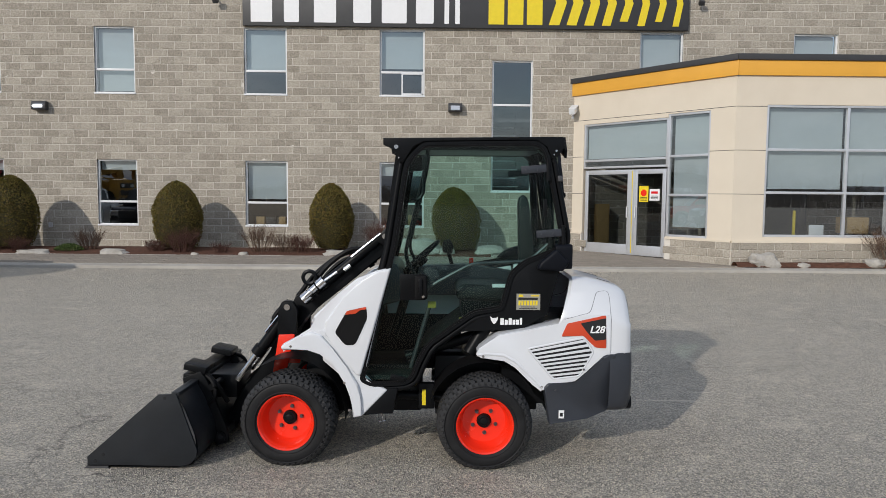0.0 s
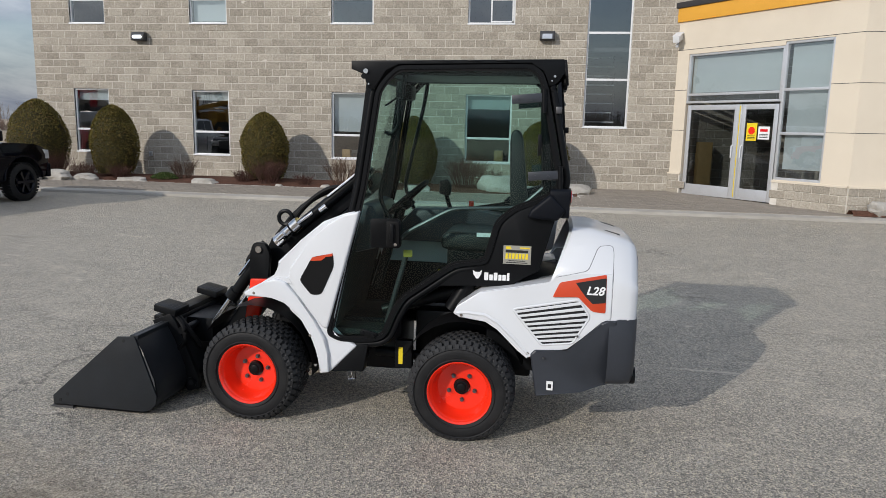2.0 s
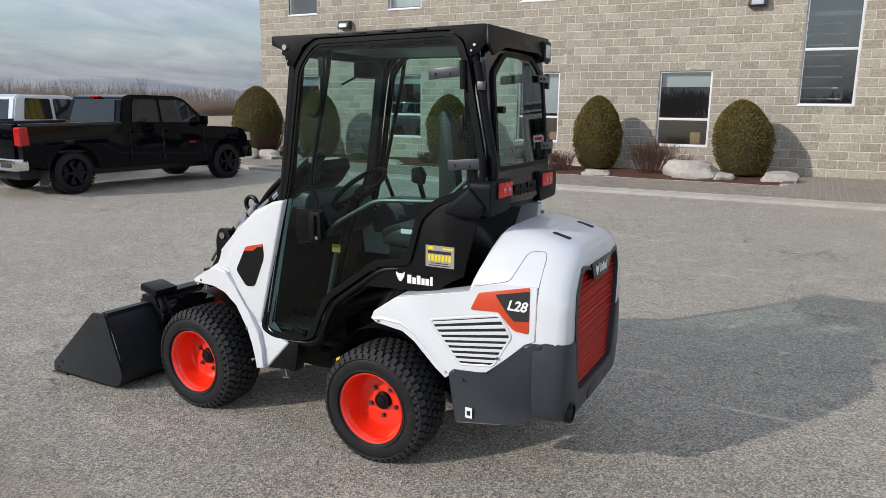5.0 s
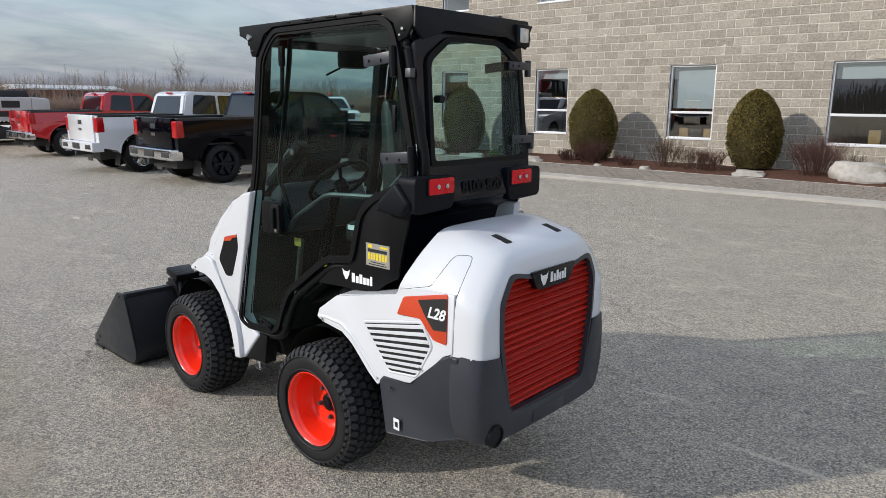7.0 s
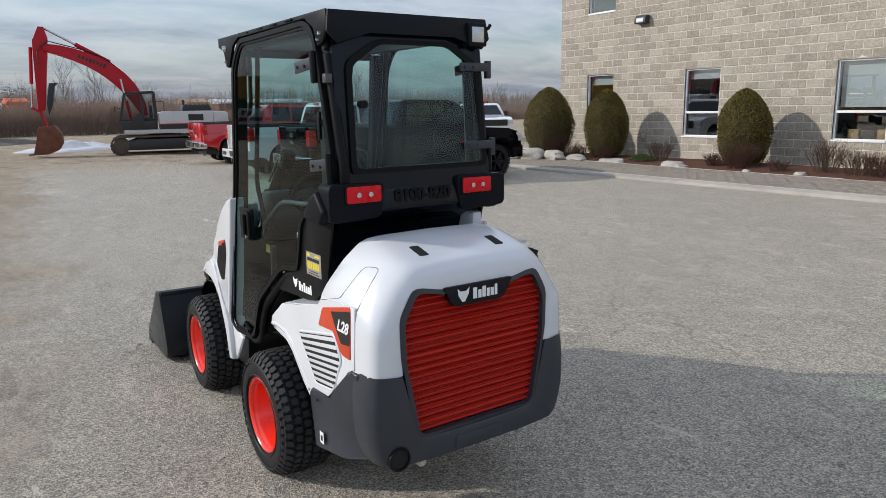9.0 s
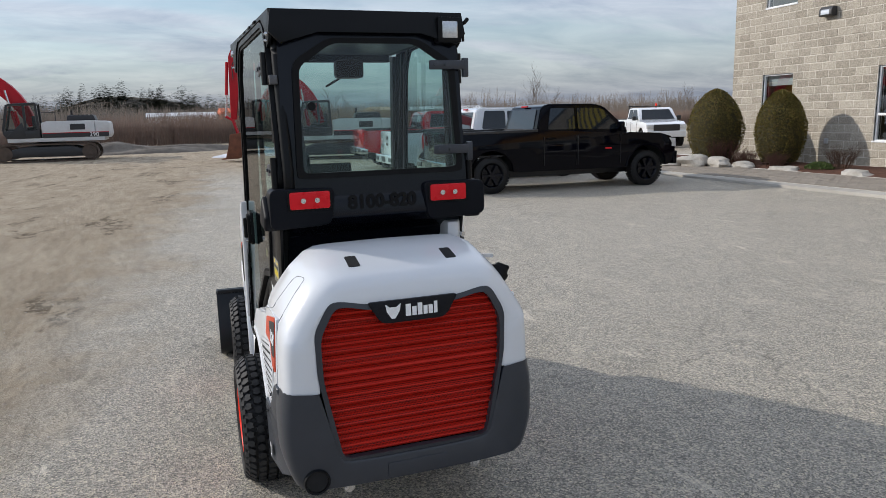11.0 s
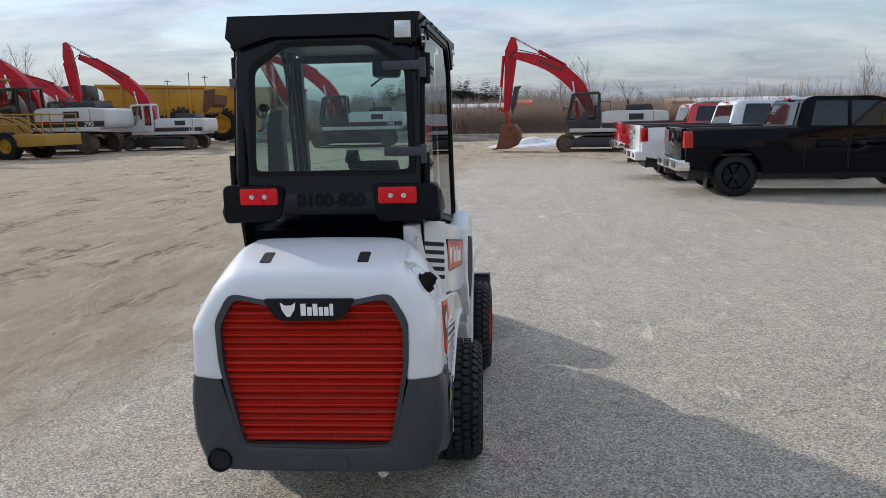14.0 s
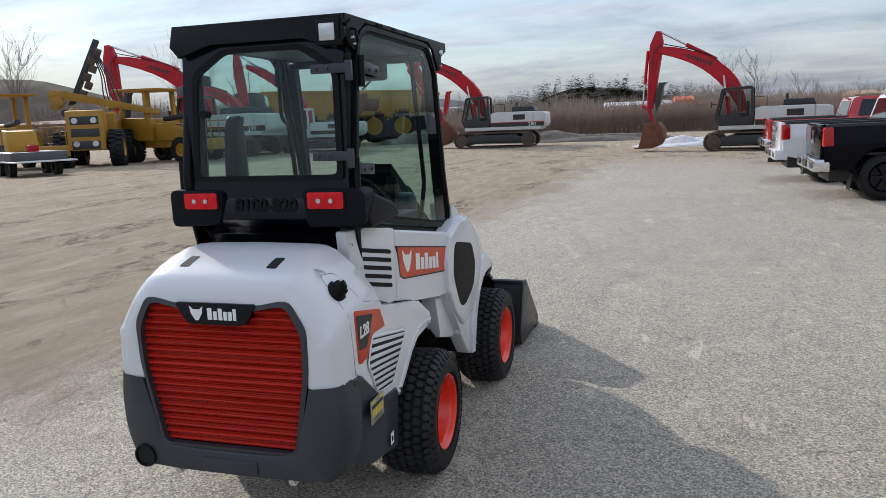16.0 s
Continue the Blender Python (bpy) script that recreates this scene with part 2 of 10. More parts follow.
def glass(name, tint, rough=0.0, ior=1.45):
    """A thin pane: clear with a tint, mirror-like at a slant."""
    mat = bpy.data.materials.new(name)
    mat.use_nodes = True
    nt = mat.node_tree
    nt.nodes.clear()
    out, tr, gl, mx, lw = (nt.nodes.new("ShaderNode" + k) for k in ("OutputMaterial", "BsdfTransparent", "BsdfGlossy", "MixShader", "LayerWeight"))
    tr.inputs["Color"].default_value = (*tint, 1)
    gl.inputs["Roughness"].default_value = rough
    f0 = ((ior - 1) / (ior + 1)) ** 2
    lw.inputs["Blend"].default_value = 0.5
    pw, sc = nt.nodes.new("ShaderNodeMath"), nt.nodes.new("ShaderNodeMath")
    pw.operation, sc.operation = "POWER", "MULTIPLY_ADD"
    pw.inputs[1].default_value, sc.inputs[1].default_value, sc.inputs[2].default_value = 5.0, 1 - f0, f0
    nt.links.new(lw.outputs["Facing"], pw.inputs[0])
    nt.links.new(pw.outputs[0], sc.inputs[0])
    nt.links.new(sc.outputs[0], mx.inputs[0])
    nt.links.new(tr.outputs[0], mx.inputs[1])
    nt.links.new(gl.outputs[0], mx.inputs[2])
    nt.links.new(mx.outputs[0], out.inputs[0])
    return mat


M = {}
M["white"] = surface("white_paint", (0.665, 0.680, 0.705), 0.26, 0, 0.010, 1.2, 140, 0.0, 0.35, 0.03, grain=0.012)
M["grey_plastic"] = surface("charcoal_plastic", (0.033, 0.037, 0.046), 0.36, 0, 0.10, 8, 420, 0.08, 0, 0.08, None, 0.45, 0.12)
M["pod_plastic"] = surface("black_moulded_plastic", (0.0050, 0.0060, 0.009), 0.48, 0, 0.10, 8, 420, 0.06, 0, 0.06, None, 0.12, 0.12)
M["black"] = surface("black_powder_coat", (0.0055, 0.006, 0.007), 0.38, 0, 0.15, 7, 260, 0.06, 0, 0.1, None, 0.15)
M["cab_inner"] = surface("dark_grey_cab_lining", (0.015, 0.020, 0.019), 0.6, 0, 0.12, 7, 260, 0.04, 0, 0.1, None, 0.3)
M["gloss_black"] = surface("gloss_black_paint", (0.004, 0.005, 0.009), 0.18, 0, 0.1, 5, 200, 0.01, 0.05, 0.05, None, 0.22)
# tyre body darker than tread blocks: shade between blocks put into the colour
M["rubber"] = surface("tyre_rubber", (0.014, 0.014, 0.015), 0.55, 0, 0.25, 9, 150, 0.10, 0, 0.15, (0.028, 0.027, 0.026), 0.2)
M["tread"] = surface("lightened_tread_rubber", (0.030, 0.030, 0.031), 0.62, 0, 0.25, 9, 150, 0.12, 0, 0.12, (0.048, 0.046, 0.044), 0.2)
M["seal"] = surface("rubber_seal", (0.006, 0.006, 0.0065), 0.55, 0, 0.1, 12, 160, 0.05, 0, 0.1, None, 0.14)
M["orange"] = surface("orange_red_paint", (0.84, 0.029, 0.008), 0.26, 0, 0.04, 5, 160, 0.0, 0.35, 0.05, grain=0.06)
M["decal_orange"] = surface("orange_decal", (0.56, 0.058, 0.018), 0.35, 0, 0.04, 5, 160, 0.0, grain=0.05)
M["lamp_red"] = surface("red_reflector", (0.66, 0.010, 0.018), 0.28, 0, 0.04, 10, 150, 0.0, 0.0, 0.04, None, 0.25, 0.05)
M["steel"] = surface("bright_steel", (0.62, 0.62, 0.63), 0.22, 1.0, 0.08, 20, 200, 0.03)
M["dark_steel"] = surface("dark_steel", (0.10, 0.10, 0.105), 0.42, 0.7, 0.2, 10, 160, 0.06)
M["bucket"] = surface("bucket_paint", (0.019, 0.021, 0.024), 0.34, 0, 0.15, 6, 130, 0.05, 0, 0.14, (0.018, 0.018, 0.018), 0.25)
M["dull_yellow"] = surface("dull_yellow_label", (0.30, 0.24, 0.03), 0.5, 0, 0.10, 9, 120, 0.01)
M["yellow"] = surface("yellow_label", (0.78, 0.60, 0.02), 0.4, 0, 0.06, 9, 120, 0.01)
M["label_grey"] = surface("silver_label", (0.34, 0.33, 0.29), 0.4, 0.2, 0.08, 9, 120, 0.01)
M["print"] = surface("white_print", (0.80, 0.80, 0.80), 0.45, 0, 0.03, 9, 120, 0.01)
M["print_dark"] = surface("black_print", (0.012, 0.012, 0.013), 0.45, 0, 0.1, 9, 120, 0.01)
M["vinyl"] = surface("black_seat_vinyl", (0.012, 0.013, 0.013), 0.46, 0, 0.15, 14, 220, 0.12)
M["cab_glass"] = glass("tinted_cab_glass", (0.62, 0.80, 0.765), 0.0, 1.46)
M["rear_glass"] = glass("pale_rear_glass", (0.66, 0.80, 0.79), 0.0, 1.52)
M["gap_grey"] = surface("shadowed_gap", (0.13, 0.135, 0.145), 0.7, 0, 0.05, 9, 120, 0.0)
M["lens"] = surface("clear_lamp_lens", (0.55, 0.56, 0.57), 0.12, 0.6, 0.1, 30, 120, 0.1)
# near-black fill for openings: their inside shade is put into the colour
M["dark_gap"] = surface("shaded_inside", (0.006, 0.006, 0.007), 0.8, 0, 0.1, 9, 100, 0.0)
# ---- ground ----
def world_pos(nt):
    g = nt.nodes.new("ShaderNodeNewGeometry")
    return g.outputs["Position"]


def noise_at(nt, vec, scale, detail=4.0, rough=0.55, stretch=None, dist=0.0):
    if stretch:
        mp = nt.nodes.new("ShaderNodeMapping")
        mp.inputs["Scale"].default_value = stretch
        nt.links.new(vec, mp.inputs[0])
        vec = mp.outputs[0]
    n = nt.nodes.new("ShaderNodeTexNoise")
    n.inputs["Scale"].default_value, n.inputs["Detail"].default_value = scale, detail
    n.inputs["Roughness"].default_value, n.inputs["Distortion"].default_value = rough, dist
    nt.links.new(vec, n.inputs["Vector"])
    return n.outputs["Fac"]


def calc(nt, op, a, b=None, clamp=False):
    m = nt.nodes.new("ShaderNodeMath")
    m.operation, m.use_clamp = op, clamp
    for sock, v in zip(m.inputs, (a, b)):
        if v is None:
            continue
        if isinstance(v, (int, float)):
            sock.default_value = v
        else:
            nt.links.new(v, sock)
    return m.outputs[0]


def ground_mat():
    mat, nt, b = node_mat("weathered_asphalt_and_dirt")
    P = world_pos(nt)
    sep = nt.nodes.new("ShaderNodeSeparateXYZ")
    nt.links.new(P, sep.inputs[0])
    X, Y = sep.outputs["X"], sep.outputs["Y"]
    broad = noise_at(nt, P, 0.35, 5)
    blot = noise_at(nt, P, 2.2, 7, 0.65)
    grain = noise_at(nt, P, 105, 5, 0.82)
    stone = nt.nodes.new("ShaderNodeTexVoronoi")
    stone.inputs["Scale"].default_value = 135
    nt.links.new(P, stone.inputs["Vector"])
    # asphalt: dark binder, pale stones, salt and dust streaks
    clump = noise_at(nt, P, 13, 9, 0.80)
    a = ramp(nt, grain, 0.40, 0.61, (0.061, 0.058, 0.054), (0.673, 0.635, 0.581))
    a = mix(nt, 0.5, a, ramp(nt, stone.outputs["Color"], 0.15, 0.85, (0.045, 0.044, 0.042), (0.66, 0.64, 0.60)))
    a = mix(nt, ramp(nt, stone.outputs["Color"], 0.66, 0.80, (0, 0, 0), (0.6, 0.6, 0.6)), a, (0.673, 0.640, 0.586))
    a = mix(nt, ramp(nt, clump, 0.36, 0.50, (0.34, 0.34, 0.34), (0, 0, 0)), a, (0.122, 0.116, 0.109))
    a = mix(nt, ramp(nt, clump, 0.54, 0.66, (0, 0, 0), (0.34, 0.34, 0.34)), a, (0.612, 0.581, 0.525))
    a = mix(nt, ramp(nt, blot, 0.40, 0.66, (0, 0, 0), (0.16, 0.16, 0.16)), a, (0.469, 0.443, 0.402))
    a = mix(nt, ramp(nt, broad, 0.36, 0.62, (0.26, 0.26, 0.26), (0, 0, 0)), a, (0.20, 0.20, 0.20))
    streak = noise_at(nt, P, 2.4, 10, 0.78, (0.8, 1.15, 1.0), 0.4)
    a = mix(nt, ramp(nt, streak, 0.55, 0.62, (0, 0, 0), (0.30, 0.30, 0.30)), a, (0.714, 0.675, 0.609))
    a = mix(nt, ramp(nt, streak, 0.36, 0.46, (0.26, 0.26, 0.26), (0, 0, 0)), a, (0.138, 0.131, 0.121))
    chip = nt.nodes.new("ShaderNodeTexVoronoi")            # larger single stones, pale and dark
    chip.inputs["Scale"].default_value = 112
    nt.links.new(P, chip.inputs["Vector"])
    a = mix(nt, ramp(nt, chip.outputs["Color"], 0.70, 0.76, (0, 0, 0), (0.54, 0.54, 0.54)), a, (0.76, 0.73, 0.61))
    a = mix(nt, ramp(nt, chip.outputs["Color"], 0.22, 0.28, (0.54, 0.54, 0.54), (0, 0, 0)), a, (0.062, 0.072, 0.068))
    scuff = noise_at(nt, P, 2.6, 9, 0.72, (0.5, 1.7, 1.0), 0.5)      # pale scrape marks
    a = mix(nt, ramp(nt, scuff, 0.615, 0.66, (0, 0, 0), (0.55, 0.55, 0.55)), a, (0.74, 0.71, 0.65))
    # cracks
    warp = nt.nodes.new("ShaderNodeVectorMath")
    warp.operation = "ADD"
    wn_ = nt.nodes.new("ShaderNodeTexNoise")
    wn_.inputs["Scale"].default_value, wn_.inputs["Detail"].default_value = 1.4, 6
    nt.links.new(P, wn_.inputs["Vector"])
    nt.links.new(P, warp.inputs[0]); nt.links.new(wn_.outputs["Color"], warp.inputs[1])
    cr = nt.nodes.new("ShaderNodeTexVoronoi")
    cr.feature = "DISTANCE_TO_EDGE"
    cr.inputs["Scale"].default_value = 0.36
    nt.links.new(warp.outputs[0], cr.inputs["Vector"])
    gate = ramp(nt, noise_at(nt, P, 0.5, 3), 0.46, 0.60, (0, 0, 0), (0.62, 0.62, 0.62))
    crack = calc(nt, "MULTIPLY", ramp(nt, cr.outputs["Distance"], 0.0010, 0.0044, (1, 1, 1), (0, 0, 0)), gate)
    a = mix(nt, calc(nt, "MULTIPLY", crack, 0.95), a, (0.022, 0.021, 0.020))
    cr2 = nt.nodes.new("ShaderNodeTexVoronoi")
    cr2.feature = "DISTANCE_TO_EDGE"
    cr2.inputs["Scale"].default_value = 0.95
    nt.links.new(warp.outputs[0], cr2.inputs["Vector"])
    gate2 = ramp(nt, noise_at(nt, P, 0.33, 4), 0.46, 0.60, (0, 0, 0), (0.60, 0.60, 0.60))
    crack2 = calc(nt, "MULTIPLY", ramp(nt, cr2.outputs["Distance"], 0.0008, 0.0055, (1, 1, 1), (0, 0, 0)), gate2)
    a = mix(nt, calc(nt, "MULTIPLY", crack2, 0.9), a, (0.04, 0.037, 0.033))
    # dirt and gravel yard
    d = ramp(nt, grain, 0.39, 0.61, (0.08, 0.066, 0.050), (0.56, 0.49, 0.395))
    d = mix(nt, ramp(nt, clump, 0.36, 0.50, (0.5, 0.5, 0.5), (0, 0, 0)), d, (0.20, 0.155, 0.11))
    rut = noise_at(nt, P, 1.5, 9, 0.68, (0.6, 1.25, 1), 0.9)
    d = mix(nt, ramp(nt, rut, 0.34, 0.48, (0.6, 0.6, 0.6), (0, 0, 0)), d, (0.235, 0.185, 0.135))
    d = mix(nt, ramp(nt, noise_at(nt, P, 1.3, 10, 0.75, (0.7, 1.3, 1)), 0.42, 0.62, (0, 0, 0), (0.6, 0.6, 0.6)), d, (0.41, 0.36, 0.295))
    d = mix(nt, ramp(nt, noise_at(nt, P, 0.6, 8, 0.72, (0.7, 1.2, 1)), 0.36, 0.52, (0.55, 0.55, 0.55), (0, 0, 0)), d, (0.22, 0.18, 0.135))
    d = mix(nt, ramp(nt, stone.outputs["Color"], 0.70, 0.85, (0, 0, 0), (0.5, 0.5, 0.5)), d, (0.52, 0.47, 0.40))
    lump = noise_at(nt, P, 5.5, 9, 0.72, (0.8, 1.3, 1), 0.5)
    d = mix(nt, 0.20, d, (0.385, 0.348, 0.292))
    drag = noise_at(nt, P, 2.0, 9, 0.7, (0.45, 1.9, 1), 0.6)         # dragged streaks
    d = mix(nt, ramp(nt, drag, 0.36, 0.50, (0.42, 0.42, 0.42), (0, 0, 0)), d, (0.235, 0.205, 0.17))
    d = mix(nt, ramp(nt, drag, 0.52, 0.66, (0, 0, 0), (0.5, 0.5, 0.5)), d, (0.47, 0.43, 0.365))
    patch = ramp(nt, noise_at(nt, P, 0.75, 5, 0.6, (0.6, 1.5, 1), 0.4), 0.56, 0.62, (0, 0, 0), (0.9, 0.9, 0.9))
    turned = calc(nt, "MULTIPLY", ramp(nt, lump, 0.46, 0.54, (1, 1, 1), (0, 0, 0)), patch)
    d = mix(nt, turned, d, (0.125, 0.105, 0.083))
    # dirt lies west of a slanting line, and over the far yard
    wob = calc(nt, "MULTIPLY", calc(nt, "SUBTRACT", noise_at(nt, P, 0.8, 6, 0.6), 0.5), 3.4)
    edge = calc(nt, "ADD", calc(nt, "SUBTRACT", calc(nt, "MULTIPLY", X, -0.10), Y), wob)
    m1n = nt.nodes.new("ShaderNodeMapRange")
    m1n.inputs["From Min"].default_value, m1n.inputs["From Max"].default_value = -3.70, -2.55
    nt.links.new(edge, m1n.inputs["Value"])
    west = nt.nodes.new("ShaderNodeMapRange")
    west.inputs["From Min"].default_value, west.inputs["From Max"].default_value = 1.1, -0.2
    nt.links.new(X, west.inputs["Value"])
    far = nt.nodes.new("ShaderNodeMapRange")
    far.inputs["From Min"].default_value, far.inputs["From Max"].default_value = -17.0, -26.0
    nt.links.new(calc(nt, "ADD", X, wob), far.inputs["Value"])
    mask = calc(nt, "MAXIMUM", calc(nt, "MULTIPLY", m1n.outputs[0], west.outputs[0]), far.outputs[0], True)
    c0 = mix(nt, mask, a, d)
    scl = nt.nodes.new("ShaderNodeVectorMath")       # dusty and sun-bleached overall
    scl.operation = "MULTIPLY"
    scl.inputs[1].default_value = (1.17, 1.10, 1.00)
    nt.links.new(c0, scl.inputs[0])
    c = scl.outputs[0]
    nt.links.new(c, b.inputs["Base Color"])
    nt.links.new(calc(nt, "MULTIPLY_ADD", mask, 0.24), b.inputs["Roughness"])
    nt.links.new(calc(nt, "MULTIPLY_ADD", mask, -0.32), b.inputs["Specular IOR Level"])
    for sock, v in ((b.inputs["Roughness"], 0.68), (b.inputs["Specular IOR Level"], 0.38)):
        sock.links[0].from_node.inputs[2].default_value = v
    h = calc(nt, "ADD", calc(nt, "MULTIPLY", grain, 1.0), calc(nt, "MULTIPLY", chip.outputs["Distance"], 0.7))
    h = calc(nt, "SUBTRACT", h, calc(nt, "MULTIPLY", crack, 1.2))
    h = calc(nt, "ADD", h, calc(nt, "MULTIPLY", clump, 0.9))
    h = calc(nt, "ADD", h, calc(nt, "MULTIPLY", calc(nt, "MULTIPLY", rut, mask), 7.0))
    h = calc(nt, "ADD", h, calc(nt, "MULTIPLY", calc(nt, "MULTIPLY", lump, mask), 6.0))
    bump(nt, b, h, 0.9, 0.014)
    return mat


M["ground"] = ground_mat()
# one sheet to the horizon, finer near the machine
def axis_steps(lo, hi, c0, c1, fine):
    v, x = [], c0
    while x < c1:
        v.append(x); x += fine
    v.append(c1)
    step, x = fine, c1
    while x < hi:
        step *= 1.35; x += step; v.append(min(x, hi))
    step, x, left = fine, c0, []
    while x > lo:
        step *= 1.35; x -= step; left.append(max(x, lo))
    return left[::-1] + v


def rough_dirt(x, y):
    """Low lumps of the dirt yard, none on the asphalt or under the machines."""
    f = min(1.0, max(0.0, (2.9 - 0.1 * x - y) / 1.2)) * min(1.0, max(0.0, (-0.4 - x) / 1.5)) * min(1.0, max(0.0, (x + 15) / 3)) * min(1.0, max(0.0, (y + 9) / 3))
    if f <= 0:
        return 0.0
    return f * (0.022 * noise.noise((x * 0.9, y * 2.0, 5)) + 0.014 * noise.noise((x * 2.2, y * 3.4, 8)))


xs, ys = axis_steps(-1500, 900, -34, 8, 0.22), axis_steps(-900, 1500, -22, 15, 0.22)
verts, faces = [], []
for j, y in enumerate(ys):
    for i, x in enumerate(xs):
        f = min(1.0, max(0.0, (-14 - x) / 22))
        z = -0.12 * f * f * (3 - 2 * f)
        if x < -15 and -30 < y < 15:        # churned yard
            z += 0.05 * noise.noise((x * 0.35, y * 0.35, 0)) * min(1, (-15 - x) / 6)
        if x < -0.4 and y < 4.3 and x > -34 and y > -22:
            z += 0.012 * noise.noise((x * 1.1, y * 1.1, 3)) * min(1.0, max(0.0, (-14 - x) / 2)) + rough_dirt(x, y)
        z -= 0.016 * math.exp(-((x - 0.22) ** 2 + (y - 5.52) ** 2) / 0.16)      # a shallow dip under one wheel
        verts.append((x, y, z))
nx = len(xs)
for j in range(len(ys) - 1):
    for i in range(nx - 1):
        faces.append((j * nx + i, j * nx + i + 1, (j + 1) * nx + i + 1, (j + 1) * nx + i))
gme = bpy.data.meshes.new("ground")
gme.from_pydata(verts, [], faces)
gme.shade_smooth()
gme.materials.append(M["ground"])
ground = tagged(new("ground", gme), "weathered grey asphalt yard running into brown dirt and gravel", "ground", kind="structure")

# loose stones and clods: thick on the dirt, few on the asphalt
def loose_stones(nm, mat, label, spots, seed):
    rnd = random.Random(seed)
    vs, fs = [], []
    for x, y, r in spots:
        k, g = len(vs), rough_dirt(x, y)
        a0 = rnd.uniform(0, 6.28)
        for i in range(4):
            a = a0 + i * 1.571 + rnd.uniform(-0.3, 0.3)
            rr = r * rnd.uniform(0.7, 1.3)
            vs.append((x + math.cos(a) * rr, y + math.sin(a) * rr, g + -0.2 * r + r * rnd.uniform(0.0, 0.35)))
        vs.append((x + rnd.uniform(-0.3, 0.3) * r, y + rnd.uniform(-0.3, 0.3) * r, g + r * rnd.uniform(0.5, 1.0)))
        vs.append((x, y, g - 0.5 * r))
        for i in range(4):
            fs += [(k + i, k + (i + 1) % 4, k + 4), (k + (i + 1) % 4, k + i, k + 5)]
    me = bpy.data.meshes.new(nm)
    me.from_pydata(vs, [], fs)
    me.materials.append(mat)
    tagged(new(nm, me), label, "gravel", kind="stuff")


M["clod"] = surface("brown_clods", (0.42, 0.36, 0.285), 0.9, 0, 0.35, 3, 50, 0.4, 0, 0.05, (0.30, 0.25, 0.19), 0.15)
M["pebble"] = surface("pale_pebbles", (0.48, 0.46, 0.43), 0.85, 0, 0.4, 5, 60, 0.3, 0, 0.05, (0.25, 0.24, 0.22), 0.2)
rnd = random.Random(71)
spots = []
for k in range(14000):
    x = -15 * rnd.random() ** 1.3 + 0.3
    spots.append((x, 3.2 - 0.1 * x - 9 * rnd.random() ** 1.5, rnd.uniform(0.003, 0.009) * (1.0 if rnd.random() < 0.95 else 1.8)))
for k in range(46):                      # churned ridges
    cx, cy = rnd.uniform(-14, -2.5), rnd.uniform(-5.0, 2.9)
    a = rnd.uniform(-0.35, 0.35)
    for i in range(rnd.randint(20, 60)):
        u, v = rnd.gauss(0, 0.40), rnd.gauss(0, 0.09)
        spots.append((cx + u * math.cos(a) - v * math.sin(a), cy + u * math.sin(a) + v * math.cos(a), 0.005 + 0.018 * rnd.random() ** 2.5))
loose_stones("dirt_clods", M["clod"], "loose brown clods and gravel on the dirt yard", spots, 72)
spots = [(rnd.uniform(-7, 5), rnd.uniform(1.2, 15.8), rnd.uniform(0.003, 0.008)) for k in range(5000)]
loose_stones("asphalt_grit", M["pebble"], "fine pale grit scattered on the asphalt", spots, 73)

# ---- pavement ----
M["concrete"] = surface("pale_concrete", (0.40, 0.375, 0.335), 0.85, 0, 0.16, 1.5, 60, 0.25, 0, 0.08, (0.26, 0.24, 0.21), 0.3)


def island_mat(name, lo, hi, rough, fine, relief, dirt):
    """Pieces that differ one from the other."""
    mat, nt, b = node_mat(name)
    g, oi = nt.nodes.new("ShaderNodeNewGeometry"), nt.nodes.new("ShaderNodeObjectInfo")
    r = calc(nt, "FRACT", calc(nt, "ADD", g.outputs["Random Per Island"], oi.outputs["Random"]))
    c = ramp(nt, r, 0.0, 1.0, lo, hi)
    n2 = noise_at(nt, world_pos(nt), fine, 6, 0.65)
    c = mix(nt, 0.55, c, ramp(nt, n2, 0.3, 0.7, tuple(x * 0.66 for x in lo), tuple(min(1, x * 1.2) for x in hi)))
    n3 = noise_at(nt, world_pos(nt), 0.8, 6, 0.6)
    c = mix(nt, ramp(nt, n3, 0.5, 0.75, (0, 0, 0), (0.35, 0.35, 0.35)), c, dirt)
    nt.links.new(c, b.inputs["Base Color"])
    b.inputs["Roughness"].default_value = rough
    b.inputs["Specular IOR Level"].default_value = 0.2
    bump(nt, b, noise_at(nt, world_pos(nt), fine * 0.8, 6, 0.7), relief, 0.02)
    return mat


M["block"] = island_mat("split_face_block", (0.238, 0.209, 0.166), (0.49, 0.443, 0.372), 0.9, 30, 1.0, (0.26, 0.235, 0.20))
M["mortar"] = surface("pale_mortar", (0.64, 0.60, 0.535), 0.9, 0, 0.1, 3, 80, 0.2, 0, 0.05, None, 0.2)
M["paver"] = island_mat("brown_grey_paver", (0.21, 0.185, 0.155), (0.32, 0.28, 0.235), 0.88, 40, 0.35, (0.17, 0.15, 0.13))
M["mulch"] = surface("red_brown_mulch", (0.105, 0.050, 0.033), 0.95, 0, 0.5, 14, 60, 0.9, 0, 0.05, (0.05, 0.03, 0.022), 0.2)
bm = BM()
prism(bm, [(16.13, -0.2), (16.15, 0.055), (16.20, 0.070), (16.40, 0.083), (16.40, -0.2)], "x", -60, 60)
tagged(part("kerb", bm, M["concrete"], None, "pale concrete kerb strip along the asphalt"), category="kerb", kind="structure")
bm = BM()
